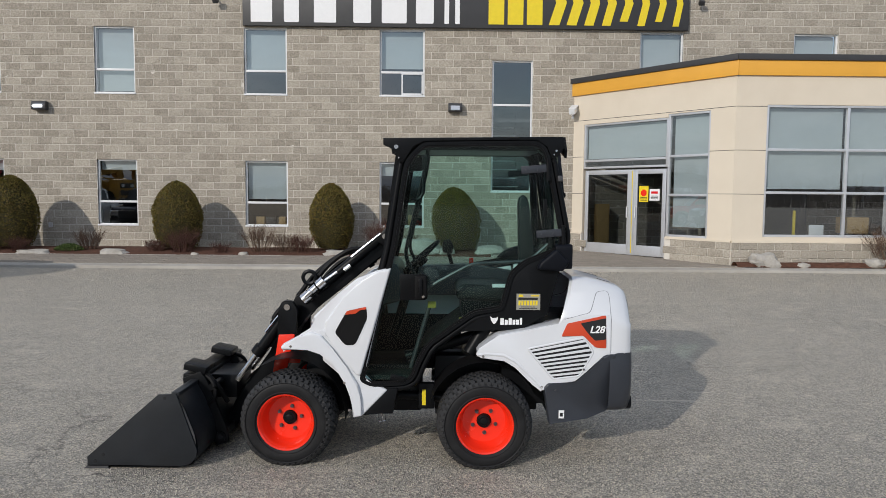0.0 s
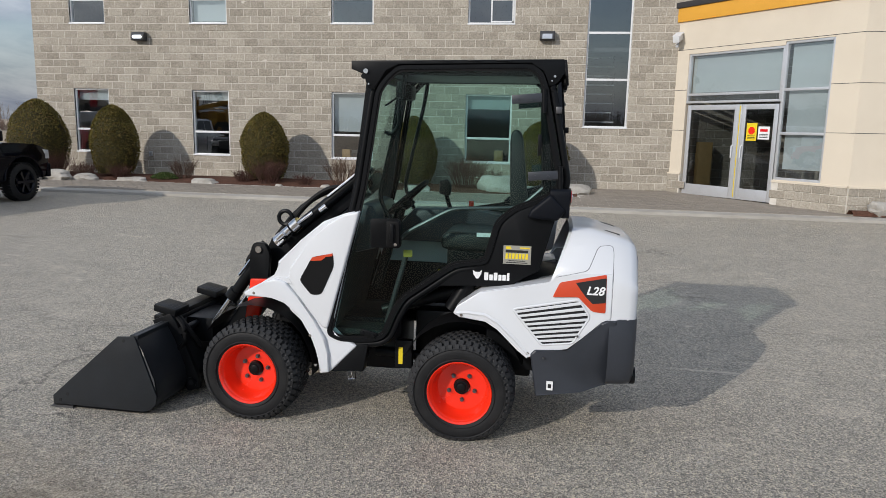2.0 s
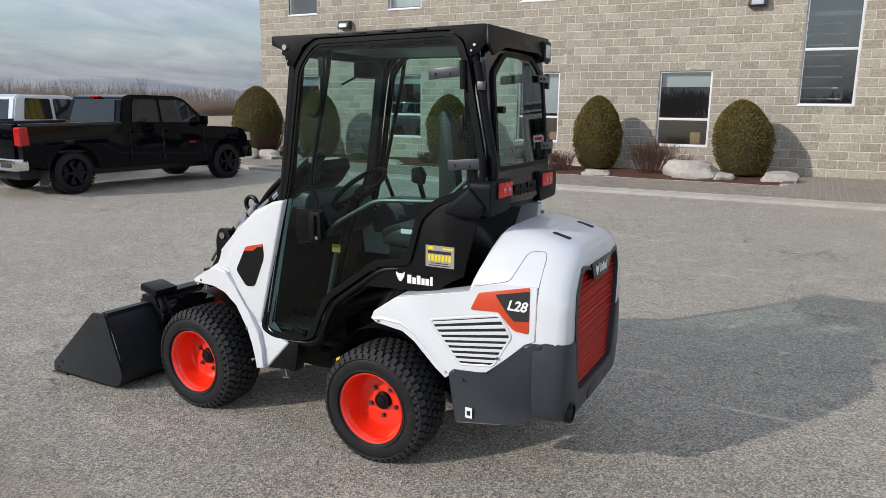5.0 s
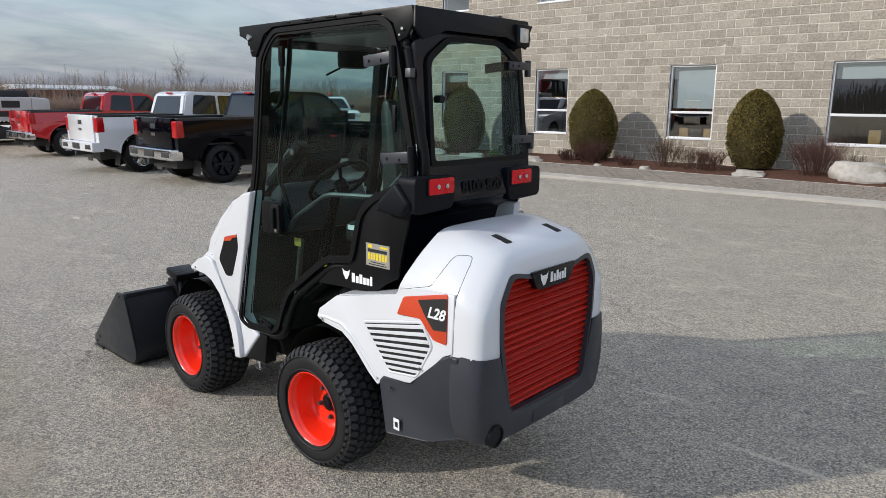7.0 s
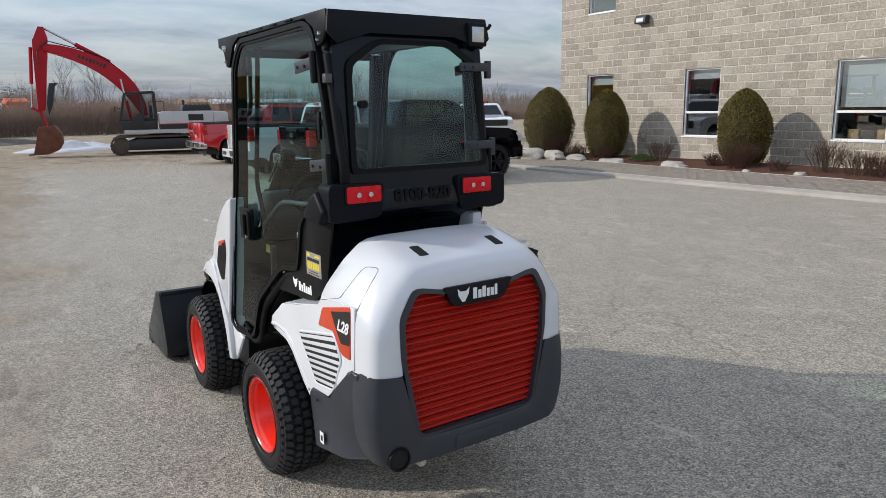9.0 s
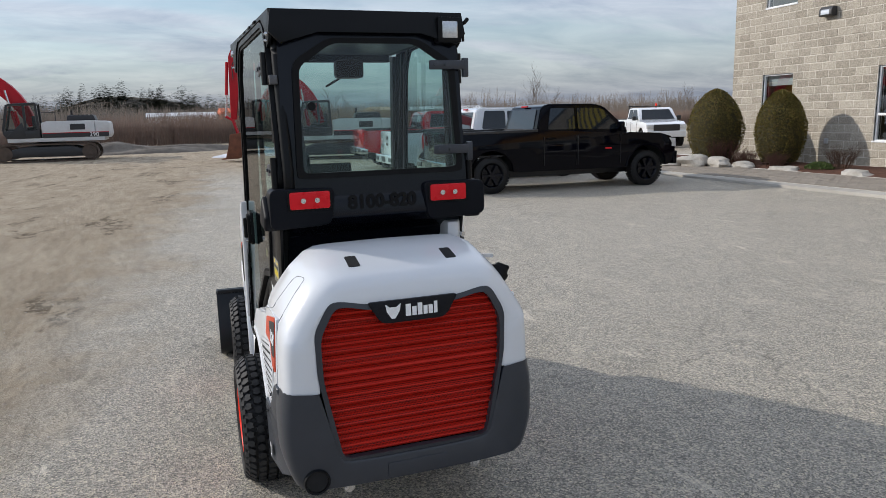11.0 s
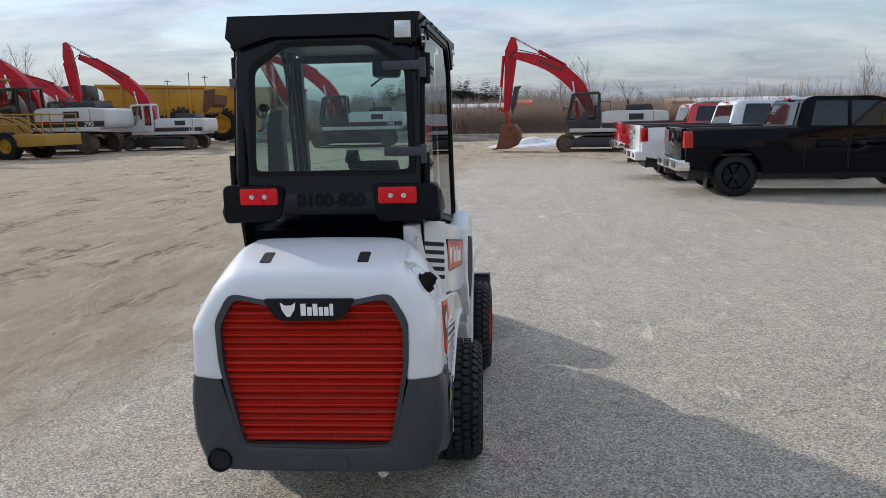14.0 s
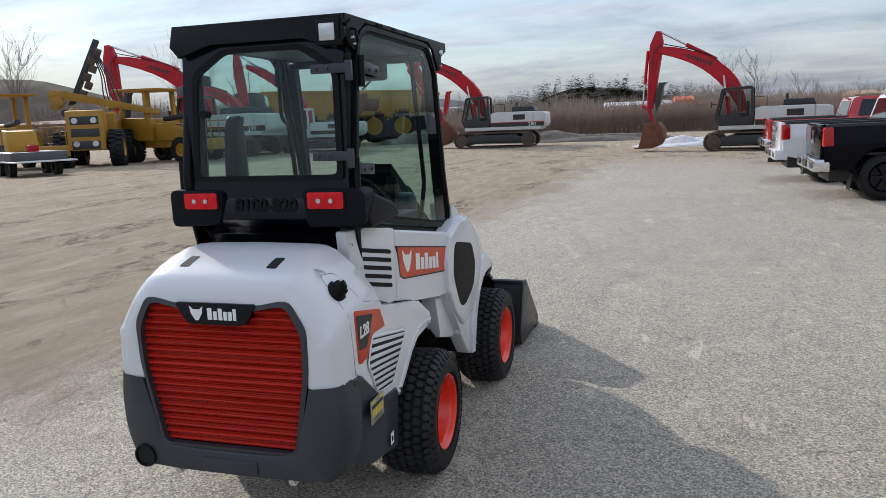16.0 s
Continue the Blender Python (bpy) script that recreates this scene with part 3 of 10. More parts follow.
prism(bm, [(16.40, -0.2), (16.40, 0.083), (20.9, 0.155), (20.9, -0.2)], "x", -60, 60)
pavement = tagged(part("pavement", bm, M["mortar"], None, "brown-grey paved walk beside the building"), category="pavement", kind="structure")
for k, (x0, x1, y0, y1) in enumerate(((-40.0, 1.35, 18.35, 20.66), (6.9, 14.0, 16.42, 16.80))):
    bm = BM()
    n = 60
    rings = []
    for i in range(n + 1):
        x = x0 + (x1 - x0) * i / n
        row = []
        for j in range(7):
            v = j / 6
            z = 0.12 + 0.05 * v + 0.05 * math.sin(math.pi * v) + 0.03 * noise.noise((x * 1.3, v * 4, 7 + k))
            row.append(Vector((x, y0 + (y1 - y0) * v + 0.06 * noise.noise((x * 0.8, v, 1)) * (1 if j == 0 else 0), z if 0 < j < 6 else 0.10)))
        rings.append(row)
    loft(bm, rings)
    tagged(part("planting_bed", bm, M["mulch"], None, "red-brown mulch planting bed along the wall"), category="planting bed", kind="structure")

# ---- building ----
FY = 20.66                       # outer face of the blocks
CH, CL, Z0 = 0.2075, 0.4150, 0.152
M["alu"] = surface("pale_aluminium", (0.62, 0.63, 0.65), 0.38, 0.5, 0.04, 6, 120, 0.02)
M["frame_white"] = surface("white_window_frame", (0.70, 0.71, 0.72), 0.45, 0, 0.03, 6, 120, 0.02)
M["window_glass"] = glass("window_glass", (0.78, 0.83, 0.84), 0.0, 3.0)
M["door_glass"] = glass("dark_door_glass", (0.34, 0.37, 0.38), 0.0, 1.75)
M["shade"] = surface("pale_roller_shade", (0.60, 0.635, 0.635), 0.8, 0, 0.03, 3, 200, 0.05)
# dark wall colour stands for the dimness of the unlit rooms
M["room"] = surface("darkened_room_wall", (0.075, 0.077, 0.078), 0.8, 0, 0.15, 1.2, 30, 0.0)
M["stucco"] = surface("cream_stucco", (0.66, 0.585, 0.475), 0.85, 0, 0.05, 0.9, 180, 0.25, 0, 0.05, (0.60, 0.52, 0.41), 0.25)
M["band"] = surface("amber_metal_band", (0.72, 0.36, 0.045), 0.45, 0, 0.06, 1.2, 90, 0.03)
M["cap"] = surface("dark_roof_cap", (0.035, 0.035, 0.037), 0.5, 0, 0.1, 2, 90, 0.05)
M["wood"] = surface("pale_wood", (0.42, 0.27, 0.11), 0.6, 0, 0.2, 6, 60, 0.05)
WX = [(-13.56, -12.43), (-9.79, -8.65), (-5.57, -4.355), (-1.725, -0.45)]
LOW_Z, UP_Z = (Z0 + 3 * CH, Z0 + 12 * CH), (Z0 + 21 * CH, Z0 + 30 * CH)
OPENINGS = [(a, b, *LOW_Z) for a, b in WX] + [(a, b, *UP_Z) for a, b in WX] + [(1.48, 2.64, Z0 + 8 * CH, Z0 + 26 * CH), (5.68, 6.92, *UP_Z), (10.08, 11.36, *UP_Z)]
X_L, X_R, Z_T = -14.78, 12.9, Z0 + 40 * CH


def grid_wall(bm, s0, s1, z0, z1, holes, t0, t1, m=None):
    """A wall with through openings, from boxes; s along it, t its thickness."""
    ss = sorted({s0, s1, *[v for h in holes for v in h[:2]]})
    zs = sorted({z0, z1, *[v for h in holes for v in h[2:4] if z0 < v < z1]})
    for a, b in zip(ss, ss[1:]):
        run = None
        for c, d in zip(zs, zs[1:]):
            mid = ((a + b) / 2, (c + d) / 2)
            hole = any(h[0] < mid[0] < h[1] and h[2] < mid[1] < h[3] for h in holes)
            if not hole:
                run = (run[0], d) if run else (c, d)
            if (hole or d == zs[-1]) and run:
                box(bm, a, b, t0, t1, *run, 0, m)
                run = None


bm = BM()
grid_wall(bm, X_L + 0.02, X_R, -0.2, Z_T, OPENINGS, FY + 0.001, FY + 0.26)
wall_front = tagged(part("wall_north", bm, M["mortar"], None, "two-storey tan split-face block facade", smooth=False), category="wall", kind="structure")
bm = BM()
box(bm, X_L, X_L + 0.26, FY + 0.26, FY + 16, -0.2, Z_T)
tagged(part("wall_west", bm, M["block"], None, "tan block side wall", smooth=False), category="wall", kind="structure")
bm = BM()
box(bm, X_L - 0.05, X_R, FY - 0.03, FY + 16, Z_T, Z_T + 0.12)
tagged(part("roof_edge", bm, M["cap"], None, "dark metal roof edge"), category="roof", kind="structure")
# added box behind the glass, in the darkened room colour
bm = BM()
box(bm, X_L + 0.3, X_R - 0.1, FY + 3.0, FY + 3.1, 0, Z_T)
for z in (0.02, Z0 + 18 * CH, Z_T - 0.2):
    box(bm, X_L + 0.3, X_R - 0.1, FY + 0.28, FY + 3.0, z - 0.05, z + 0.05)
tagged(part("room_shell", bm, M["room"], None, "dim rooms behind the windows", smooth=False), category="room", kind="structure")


def block_geo(x0, x1, z0, seed, nseg=3):
    """One split-face block: a rough face with chamfered edges, recessed joints round it."""
    g = 0.0055
    xa, xb, za, zb = x0 + g, x1 - g, z0 + g, z0 + CH - g
    us = [xa] + [xa + (xb - xa) * (0.05 + 0.90 * k / (nseg - 1)) for k in range(nseg)] + [xb]
    ws = [za, za + (zb - za) * 0.09, za + (zb - za) * 0.91, zb]
    vs, fs = [], []
    for j, z in enumerate(ws):
        for i, x in enumerate(us):
            rim = i in (0, len(us) - 1) or j in (0, 3)
            d = 0.0 if rim else -0.006 - 0.012 * noise.noise((x * 5.1, z * 7.3, seed))
            vs.append((x, FY + d, z))
    m = len(us)
    for j in range(3):
        for i in range(m - 1):
            fs.append((j * m + i, j * m + i + 1, (j + 1) * m + i + 1, (j + 1) * m + i))
    base = len(vs)
    rim_ids = list(range(m)) + [j * m + m - 1 for j in range(1, 4)] + [3 * m + i for i in range(m - 2, -1, -1)] + [j * m for j in range(2, 0, -1)]
    for k in rim_ids:
        x, y, z = vs[k]
        vs.append((x, FY + 0.012, z))
    for k in range(len(rim_ids)):
        k2 = (k + 1) % len(rim_ids)
        fs.append((rim_ids[k2], rim_ids[k], base + k, base + k2))
    return vs, fs


BLOCKS = []
for c in range(40):
    z = Z0 + c * CH
    x = X_L - (CL / 2 if c % 2 else 0)
    while x < X_R:
        runs = [(max(x, X_L), min(x + CL, X_R))]
        for h in OPENINGS:
            if h[2] - 0.01 < z + CH / 2 < h[3] + 0.01:
                nxt = []
                for a, b in runs:
                    if h[1] <= a or h[0] >= b:
                        nxt.append((a, b))
                    else:
                        nxt += [(p, q) for p, q in ((a, h[0]), (h[1], b)) if q - p > 0.02]
                runs = nxt
        BLOCKS += [(a, b, z) for a, b in runs if b - a > 0.03]
        x += CL


def window(x0, x1, z0, z1, bars, shade, opener=False, name="window_1"):
    cx = (x0 + x1) / 2
    w = thing(name, cx, FY + 0.09, z0, "aluminium-framed window with pale roller shade in a block wall", "window", kind="structure")
    hw, h = (x1 - x0) / 2, z1 - z0
    f = 0.045
    bm = BM()
    for a, b, c, d in ((-hw, -hw + f, 0, h), (hw - f, hw, 0, h), (-hw + f, hw - f, 0, f), (-hw + f, hw - f, h - f, h)):
        box(bm, a, b, -0.035, 0.05, c, d, 0.004)
    for bz in bars:
        box(bm, -hw + f, hw - f, -0.035, 0.05, bz - 0.03, bz + 0.03, 0.004)
    part("window_frame", bm, M["frame_white"], w)
    bm = BM()
    box(bm, -hw - 0.01, hw + 0.01, -0.115, -0.036, -0.022, 0.022, 0.005)
    part("window_sill", bm, M["frame_white"], w)
    edges = [f] + [b for b in bars] + [h - f]
    for a, b in zip(edges, edges[1:]):
        bm = BM()
        flat(bm, [(-hw + f, 0.0, a), (hw - f, 0.0, a), (hw - f, 0.0, b), (-hw + f, 0.0, b)])
        p = part("pane", bm, M["window_glass"], w, smooth=False)
    if opener:
        bm = BM()
        for a, b, c, d in ((-0.02, 0.02, f, bars[0]), (0.02, hw - f, f, f + 0.04), (0.02, hw - f, bars[0] - 0.06, bars[0] - 0.03), (hw - f - 0.04, hw - f, f, bars[0])):
            box(bm, a, b, -0.05, -0.036, c, d, 0.003)
        part("casement", bm, M["frame_white"], w)
    if shade > 0:
        bm = BM()
        box(bm, -hw + f, hw - f, 0.13, 0.135, h - f - shade, h - f)
        part("roller_shade", bm, M["shade"], w)
    bm = BM()
    for a, b in ((-hw - 0.012, -hw), (hw, hw + 0.012)):
        box(bm, a, b, -0.06, 0.14, 0, h)
    part("reveal", bm, M["seal"], w)
    return w


k = 0
for i, (a, b, c, d) in enumerate(OPENINGS):
    k += 1
    h = d - c
    tall = h > 3
    up = c > 4
    window(a, b, c, d, (h * 0.34, h * 0.665) if tall else (h * 0.36,), 0.0 if tall else (h * (0.62, 0.93, 0.62, 0.55)[i % 4] if up else (0.28, 0.24, 1.05, 0.35)[i % 4]), opener=(i == 7), name="window_%d" % k)
# stair behind the tall window: darkened treads, their lit edges painted as pale strips
stair = thing("staircase", 2.06, FY + 0.9, 0, "dark inside stair with pale tread edges behind a tall window", "staircase")
for j in range(9):
    z = 1.95 + 0.26 * j
    bm = BM()
    box(bm, -0.62, 0.30, 0.10 * j, 0.10 * j + 0.28, z, z + 0.04)
    tr_ = part("tread", bm, M["room"], stair)
    bm = BM()
    box(bm, -0.62 + 0.05 * (j % 3), 0.30 - 0.06 * (j % 2), 0.10 * j - 0.012, 0.10 * j - 0.002, z + 0.012, z + 0.042)
    part("nosing", bm, M["frame_white"], tr_, "pale strip for a lit tread edge")
bm = BM()
for x in (-0.66, 0.33):
    prism(bm, [(0.0, 0.18), (0.3, 0.18), (1.1, 4.0), (0.9, 4.3)], "x", x - 0.02, x + 0.02)
part("stringer", bm, M["room"], stair)
# things on the sills inside
for x, w, hgt, m in ((-5.24, 0.25, 0.24, "wood"), (-4.92, 0.3, 0.22, "print_dark"), (-4.60, 0.2, 0.24, "wood"), (-0.80, 0.24, 0.32, "wood")):
    bm = BM()
    cbox(bm, (x, FY + 0.42, LOW_Z[0] + hgt / 2 + 0.02), (w, 0.16, hgt), 0.01)
    tagged(part("storage_box", bm, M[m], None, "small box on an inside window sill"), category="box")
bm = BM()
for a, b in WX:
    box(bm, a, b, FY + 0.26, FY + 0.60, LOW_Z[0] - 0.04, LOW_Z[0])
tagged(part("inside_ledge", bm, M["room"], None, "inside window ledges"), category="ledge", kind="structure")

# wall lamps
def wall_lamp(x, z):
    t = thing("wall_lamp", x, FY - 0.02, z, "dark box-shaped wall lamp on the block facade", "lamp", "wall lamps")
    bm = BM()
    prism(bm, [(0.0, -0.12), (0.0, 0.12), (-0.14, 0.12), (-0.20, 0.02), (-0.20, -0.10), (-0.16, -0.12)], "x", -0.20, 0.20, 0.012)
    part("housing", bm, M["cap"], t)
    bm = BM()
    prism(bm, [(-0.196, -0.085), (-0.206, -0.085), (-0.206, 0.015), (-0.150, 0.095), (-0.145, 0.09), (-0.196, 0.015)], "x", -0.13, 0.13)
    part("lens", bm, M["lens"], t, "ribbed clear lens")


wall_lamp(-11.30, 4.13)
wall_lamp(0.43, 4.19)
for x, z in ((-6.28, 7.14), (7.32, 7.23)):
    t = thing("floodlight", x, FY - 0.02, z, "small dark floodlight on a bracket", "lamp", "floodlights")
    bm = BM()
    cyl(bm, (0, 0, 0), (0, -0.14, -0.05), 0.02, n=8)
    part("bracket", bm, M["cap"], t)
    bm = BM()
    cbox(bm, (0, -0.2, -0.08), (0.16, 0.12, 0.13), 0.02, (35, 0, 0))
    part("head", bm, M["cap"], t)
for x, z in ((-11.14, 0.76),):
    t = thing("outlet_box", x, FY - 0.01, z, "small grey outlet box on the wall", "outlet box")
    bm = BM()
    cbox(bm, (0, -0.03, 0), (0.10, 0.06, 0.14), 0.01)
    part("cover", bm, M["alu"], t)

# sign board
sign = thing("sign_board", 0.72, FY - 0.03, 6.41, "long black sign board with plain white bars and yellow chevrons", "sign")
bm = BM()
box(bm, -6.28, 6.28, -0.10, 0, 0, 1.45, 0.01)
part("board", bm, M["cap"], sign)
letters = [(0.60, 1.05), (0.42, 0.72), (0.62, 1.05), (0.50, 0.72), (0.70, 0.72), (0.50, 0.72), (0.13, 1.05), (0.13, 1.05)]
px = [-6.05, -5.12, -4.28, -3.18, -2.38, -1.42, -0.62, -0.32]
for (w, h), x in zip(letters, px):
    bm = BM()
    prism(bm, rounded([(x, 0.10), (x + w, 0.10), (x + w, 0.10 + h), (x, 0.10 + h)], 0.05 if h < 1 else 0.02, 3), "y", -0.108, -0.10)
    part("letter_bar", bm, M["print"], sign, "plain white bar")
for j in range(3):
    bm = BM()
    box(bm, 0.62 + 0.54 * j, 1.06 + 0.54 * j, -0.108, -0.10, 0.10, 1.35)
    part("yellow_bar", bm, M["yellow"], sign)
for j in range(8):
    x = 2.32 + 0.50 * j
    w = 0.40 - 0.024 * j
    lo = 0.10 + (0.10 if j in (4, 6) else 0.0) * 1.2
    bm = BM()
    prism(bm, [(x, lo), (x + w * 0.75, lo), (x + w * 1.25, 0.72), (x + w * 0.75, 1.35), (x, 1.35), (x + w * 0.5, 0.72)], "y", -0.108, -0.10)
    part("yellow_chevron", bm, M["yellow"], sign)

# ---- entrance block ----
P0, P1 = Vector((3.66, 20.87)), Vector((6.90, 16.87))
EL = (P1 - P0).length
ang = math.degrees(math.atan2(P1.y - P0.y, P1.x - P0.x))
E_M = pose(P0.x, P0.y, 0, 0, 0, ang)          # s along x, outside at negative local y


def entrance_wall(nm, m, length, holes, flip):
    root = new(nm)
    root.matrix_basis = m
    tagged(root, "cream stucco entrance wall with amber band and block plinth", "wall", kind="structure")
    o = -1
    bm = BM()
    grid_wall(bm, 0, length, 0.66, 4.55, holes, 0.0, 0.22)
    part("stucco", bm, M["stucco"], root, smooth=False)
    for a, b, y, mt, nmn in ((4.55, 4.90, -0.05, "band", "amber_band"), (4.90, 5.04, -0.09, "cap", "roof_cap")):
        bm = BM()
        box(bm, -0.02, length + (0.05 if flip else 0.03), y, 0.22, a, b, 0.006)
        part(nmn, bm, M[mt], root)
    bm = BM()
    for z in (1.79, 2.82, 3.84):
        ss = sorted([0, length] + [v for h in holes if h[2] < z < h[3] for v in h[:2]])
        for a, b in zip(ss[::2], ss[1::2]):
            box(bm, a, b, -0.002, 0.004, z - 0.006, z + 0.006)
    part("groove", bm, M["cap"], root, smooth=False)
    x = 0.0
    for c in range(3):
        x = 0.0 if c % 2 else -CL / 2
        while x < length:
            a, b = max(x, 0) + 0.005, min(x + CL, length) - 0.005
            if b - a > 0.05 and not any(h[0] < (a + b) / 2 < h[1] and h[2] < 0.4 for h in holes):
                bm = BM()
                box(bm, a, b, -0.035, 0.0, 0.08 + c * 0.195, 0.08 + c * 0.195 + 0.186, 0.012, None, 1)
                part("block", bm, M["block"], root)
            x += CL
    bm = BM()
    grid_wall(bm, 0, length, -0.1, 0.66, [h for h in holes if h[2] < 0.5], -0.02, 0.2)
    part("plinth", bm, M["mortar"], root, smooth=False)
    bm = BM()
    grid_wall(bm, 0, length, 0.64, 0.68, [h for h in holes if h[2] < 0.5], -0.045, 0.0)
    part("ledge", bm, M["stucco"], root, smooth=False)
    return root


def glazing(nm, root, x0, x1, z0, z1, vbars, hbars, label):
    """A storefront frame with bars and panes; hbars: (x0, x1, z)."""
    g = new(nm)
    g.parent = root
    g["label"] = label
    bm = BM()
    f = 0.055
    for a, b, c, d in ((x0, x0 + f, z0, z1), (x1 - f, x1, z0, z1), (x0 + f, x1 - f, z0, z0 + f), (x0 + f, x1 - f, z1 - f, z1)):
        box(bm, a, b, 0.02, 0.11, c, d, 0.004)
    for v in vbars:
        box(bm, v - 0.032, v + 0.032, 0.02, 0.11, z0 + f, z1 - f, 0.004)
    for a, b, z in hbars:
        box(bm, a, b, 0.022, 0.108, z - 0.03, z + 0.03, 0.004)
    part("frame", bm, M["alu"], g)
    cols = [x0 + f] + [v for v in vbars] + [x1 - f]
    for a, b in zip(cols, cols[1:]):
        rows = [z0 + f] + sorted(z for p, q, z in hbars if p < (a + b) / 2 < q) + [z1 - f]
        for c, d in zip(rows, rows[1:]):
            bm = BM()
            flat(bm, [(a, 0.065, c), (b, 0.065, c), (b, 0.065, d), (a, 0.065, d)])
            part("pane", bm, M["window_glass"], g, smooth=False)
    return g


D0, D1, DZ = 0.66, 3.36, 2.46
wall_e = entrance_wall("wall_entrance_angled", E_M, EL, [(D0, D1, 0.12, 3.72), (D1, 4.52, 0.70, 3.80)], True)
glazing("transom", wall_e, D0, D1, DZ + 0.02, 3.72, (), ((D0, D1, 2.70),), "glazed transom over the doors")
glazing("sidelight", wall_e, D1, 4.52, 0.70, 3.80, (), ((D1, 4.52, 2.74), (D1, 4.52, 1.76)), "glazed sidelight with shade")
for a, b, z0, z1, r in ((D0, D1, 2.75, 3.66, wall_e), (D1 + 0.06, 4.46, 0.95, 3.74, wall_e)):
    bm = BM()
    box(bm, a + 0.05, b - 0.05, 0.16, 0.165, z0, z1)
    part("roller_shade", bm, M["shade"], r)


def door_leaf(nm, x0, x1, handle_x):
    d = new(nm)
    d.matrix_basis = E_M @ pose(0, 0, 0.15)
    tagged(d, "aluminium-framed glass entrance door, closed", "door", kind="structure")
    bm = BM()
    f = 0.11
    for a, b, c, e in ((x0, x0 + f, 0, 2.28), (x1 - f, x1, 0, 2.28), (x0 + f, x1 - f, 0, 0.27), (x0 + f, x1 - f, 2.16, 2.28)):
        box(bm, a, b, 0.03, 0.075, c, e, 0.005)
    part("stile", bm, M["alu"], d)
    bm = BM()
    flat(bm, [(x0 + f, 0.05, 0.27), (x1 - f, 0.05, 0.27), (x1 - f, 0.05, 2.16), (x0 + f, 0.05, 2.16)])
    part("pane", bm, M["door_glass"], d, smooth=False)
    bm = BM()
    tube(bm, [(handle_x, 0.03, 0.98), (handle_x, -0.02, 1.0), (handle_x, -0.02, 1.28), (handle_x, 0.03, 1.30)], 0.016, 8)
    part("handle", bm, M["frame_white"], d, "white pull handle")
    return d


door_leaf("door_1", D0 + 0.06, 2.26, 2.18)
dr = door_leaf("door_2", 2.36, D1 - 0.03, 2.44)
bm = BM()
box(bm, 2.265, 2.355, 0.02, 0.085, 0.0, 2.28, 0.004)
part("centre_post", bm, M["alu"], dr)
bm = BM()
box(bm, 2.305, 2.325, 0.012, 0.019, 0.05, 2.25)
part("yellow_strip", bm, M["yellow"], dr, "narrow yellow height strip")
for x0, x1, z0, z1, mt in ((2.52, 2.80, 1.42, 1.84, "yellow"), (2.84, 3.14, 1.46, 1.76, "print")):
    bm = BM()
    box(bm, x0, x1, 0.044, 0.048, z0, z1)
    n = part("notice", bm, M[mt], dr, "paper notice on the door glass")
    bm = BM()
    if mt == "yellow":
        prism(bm, [((x0 + x1) / 2 + 0.095 * math.cos(radians(22.5 + 45 * j)), 1.66 + 0.095 * math.sin(radians(22.5 + 45 * j))) for j in range(8)], "y", 0.041, 0.0435)
        part("octagon", bm, M["orange"], n)
    else:
        box(bm, x0 + 0.05, x1 - 0.05, 0.041, 0.0435, 1.64, 1.70)
        part("red_bar", bm, M["lamp_red"], n)
    bm = BM()
    for j in range(3):
        box(bm, x0 + 0.04, x1 - 0.04, 0.041, 0.0435, z0 + 0.04 + 0.035 * j, z0 + 0.055 + 0.035 * j)
    part("text_bar", bm, M["print_dark"], n)
F_M = pose(P1.x, P1.y, 0)
FL = 8.0
wall_f = entrance_wall("wall_entrance_front", F_M, FL, [(0.74, 4.62, 0.78, 3.88)], False)
glazing("storefront", wall_f, 0.74, 4.62, 0.78, 3.88, (2.68,), ((0.74, 4.62, 2.84), (0.74, 4.62, 1.83)), "wide glazed shop window with shades")
bm = BM()
for a, b, z0 in ((0.82, 2.63, 1.92), (2.73, 4.55, 2.0)):
    box(bm, a, b, 0.17, 0.175, z0, 3.82)
part("roller_shade", bm, M["shade"], wall_f)
# added ceiling, floor and end wall, in the darkened room colour
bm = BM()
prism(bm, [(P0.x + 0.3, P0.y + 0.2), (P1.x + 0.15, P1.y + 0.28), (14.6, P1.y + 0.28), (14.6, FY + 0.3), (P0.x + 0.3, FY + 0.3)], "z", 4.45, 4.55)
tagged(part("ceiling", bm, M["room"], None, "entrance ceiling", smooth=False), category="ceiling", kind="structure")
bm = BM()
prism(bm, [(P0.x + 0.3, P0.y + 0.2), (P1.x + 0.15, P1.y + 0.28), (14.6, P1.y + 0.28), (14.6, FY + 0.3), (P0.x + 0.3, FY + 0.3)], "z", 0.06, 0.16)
tagged(part("floor", bm, M["room"], None, "entrance floor in the darkened room colour", smooth=False), category="floor", kind="structure")
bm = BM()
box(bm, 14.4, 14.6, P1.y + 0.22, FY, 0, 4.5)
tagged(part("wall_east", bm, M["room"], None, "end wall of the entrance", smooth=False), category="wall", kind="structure")
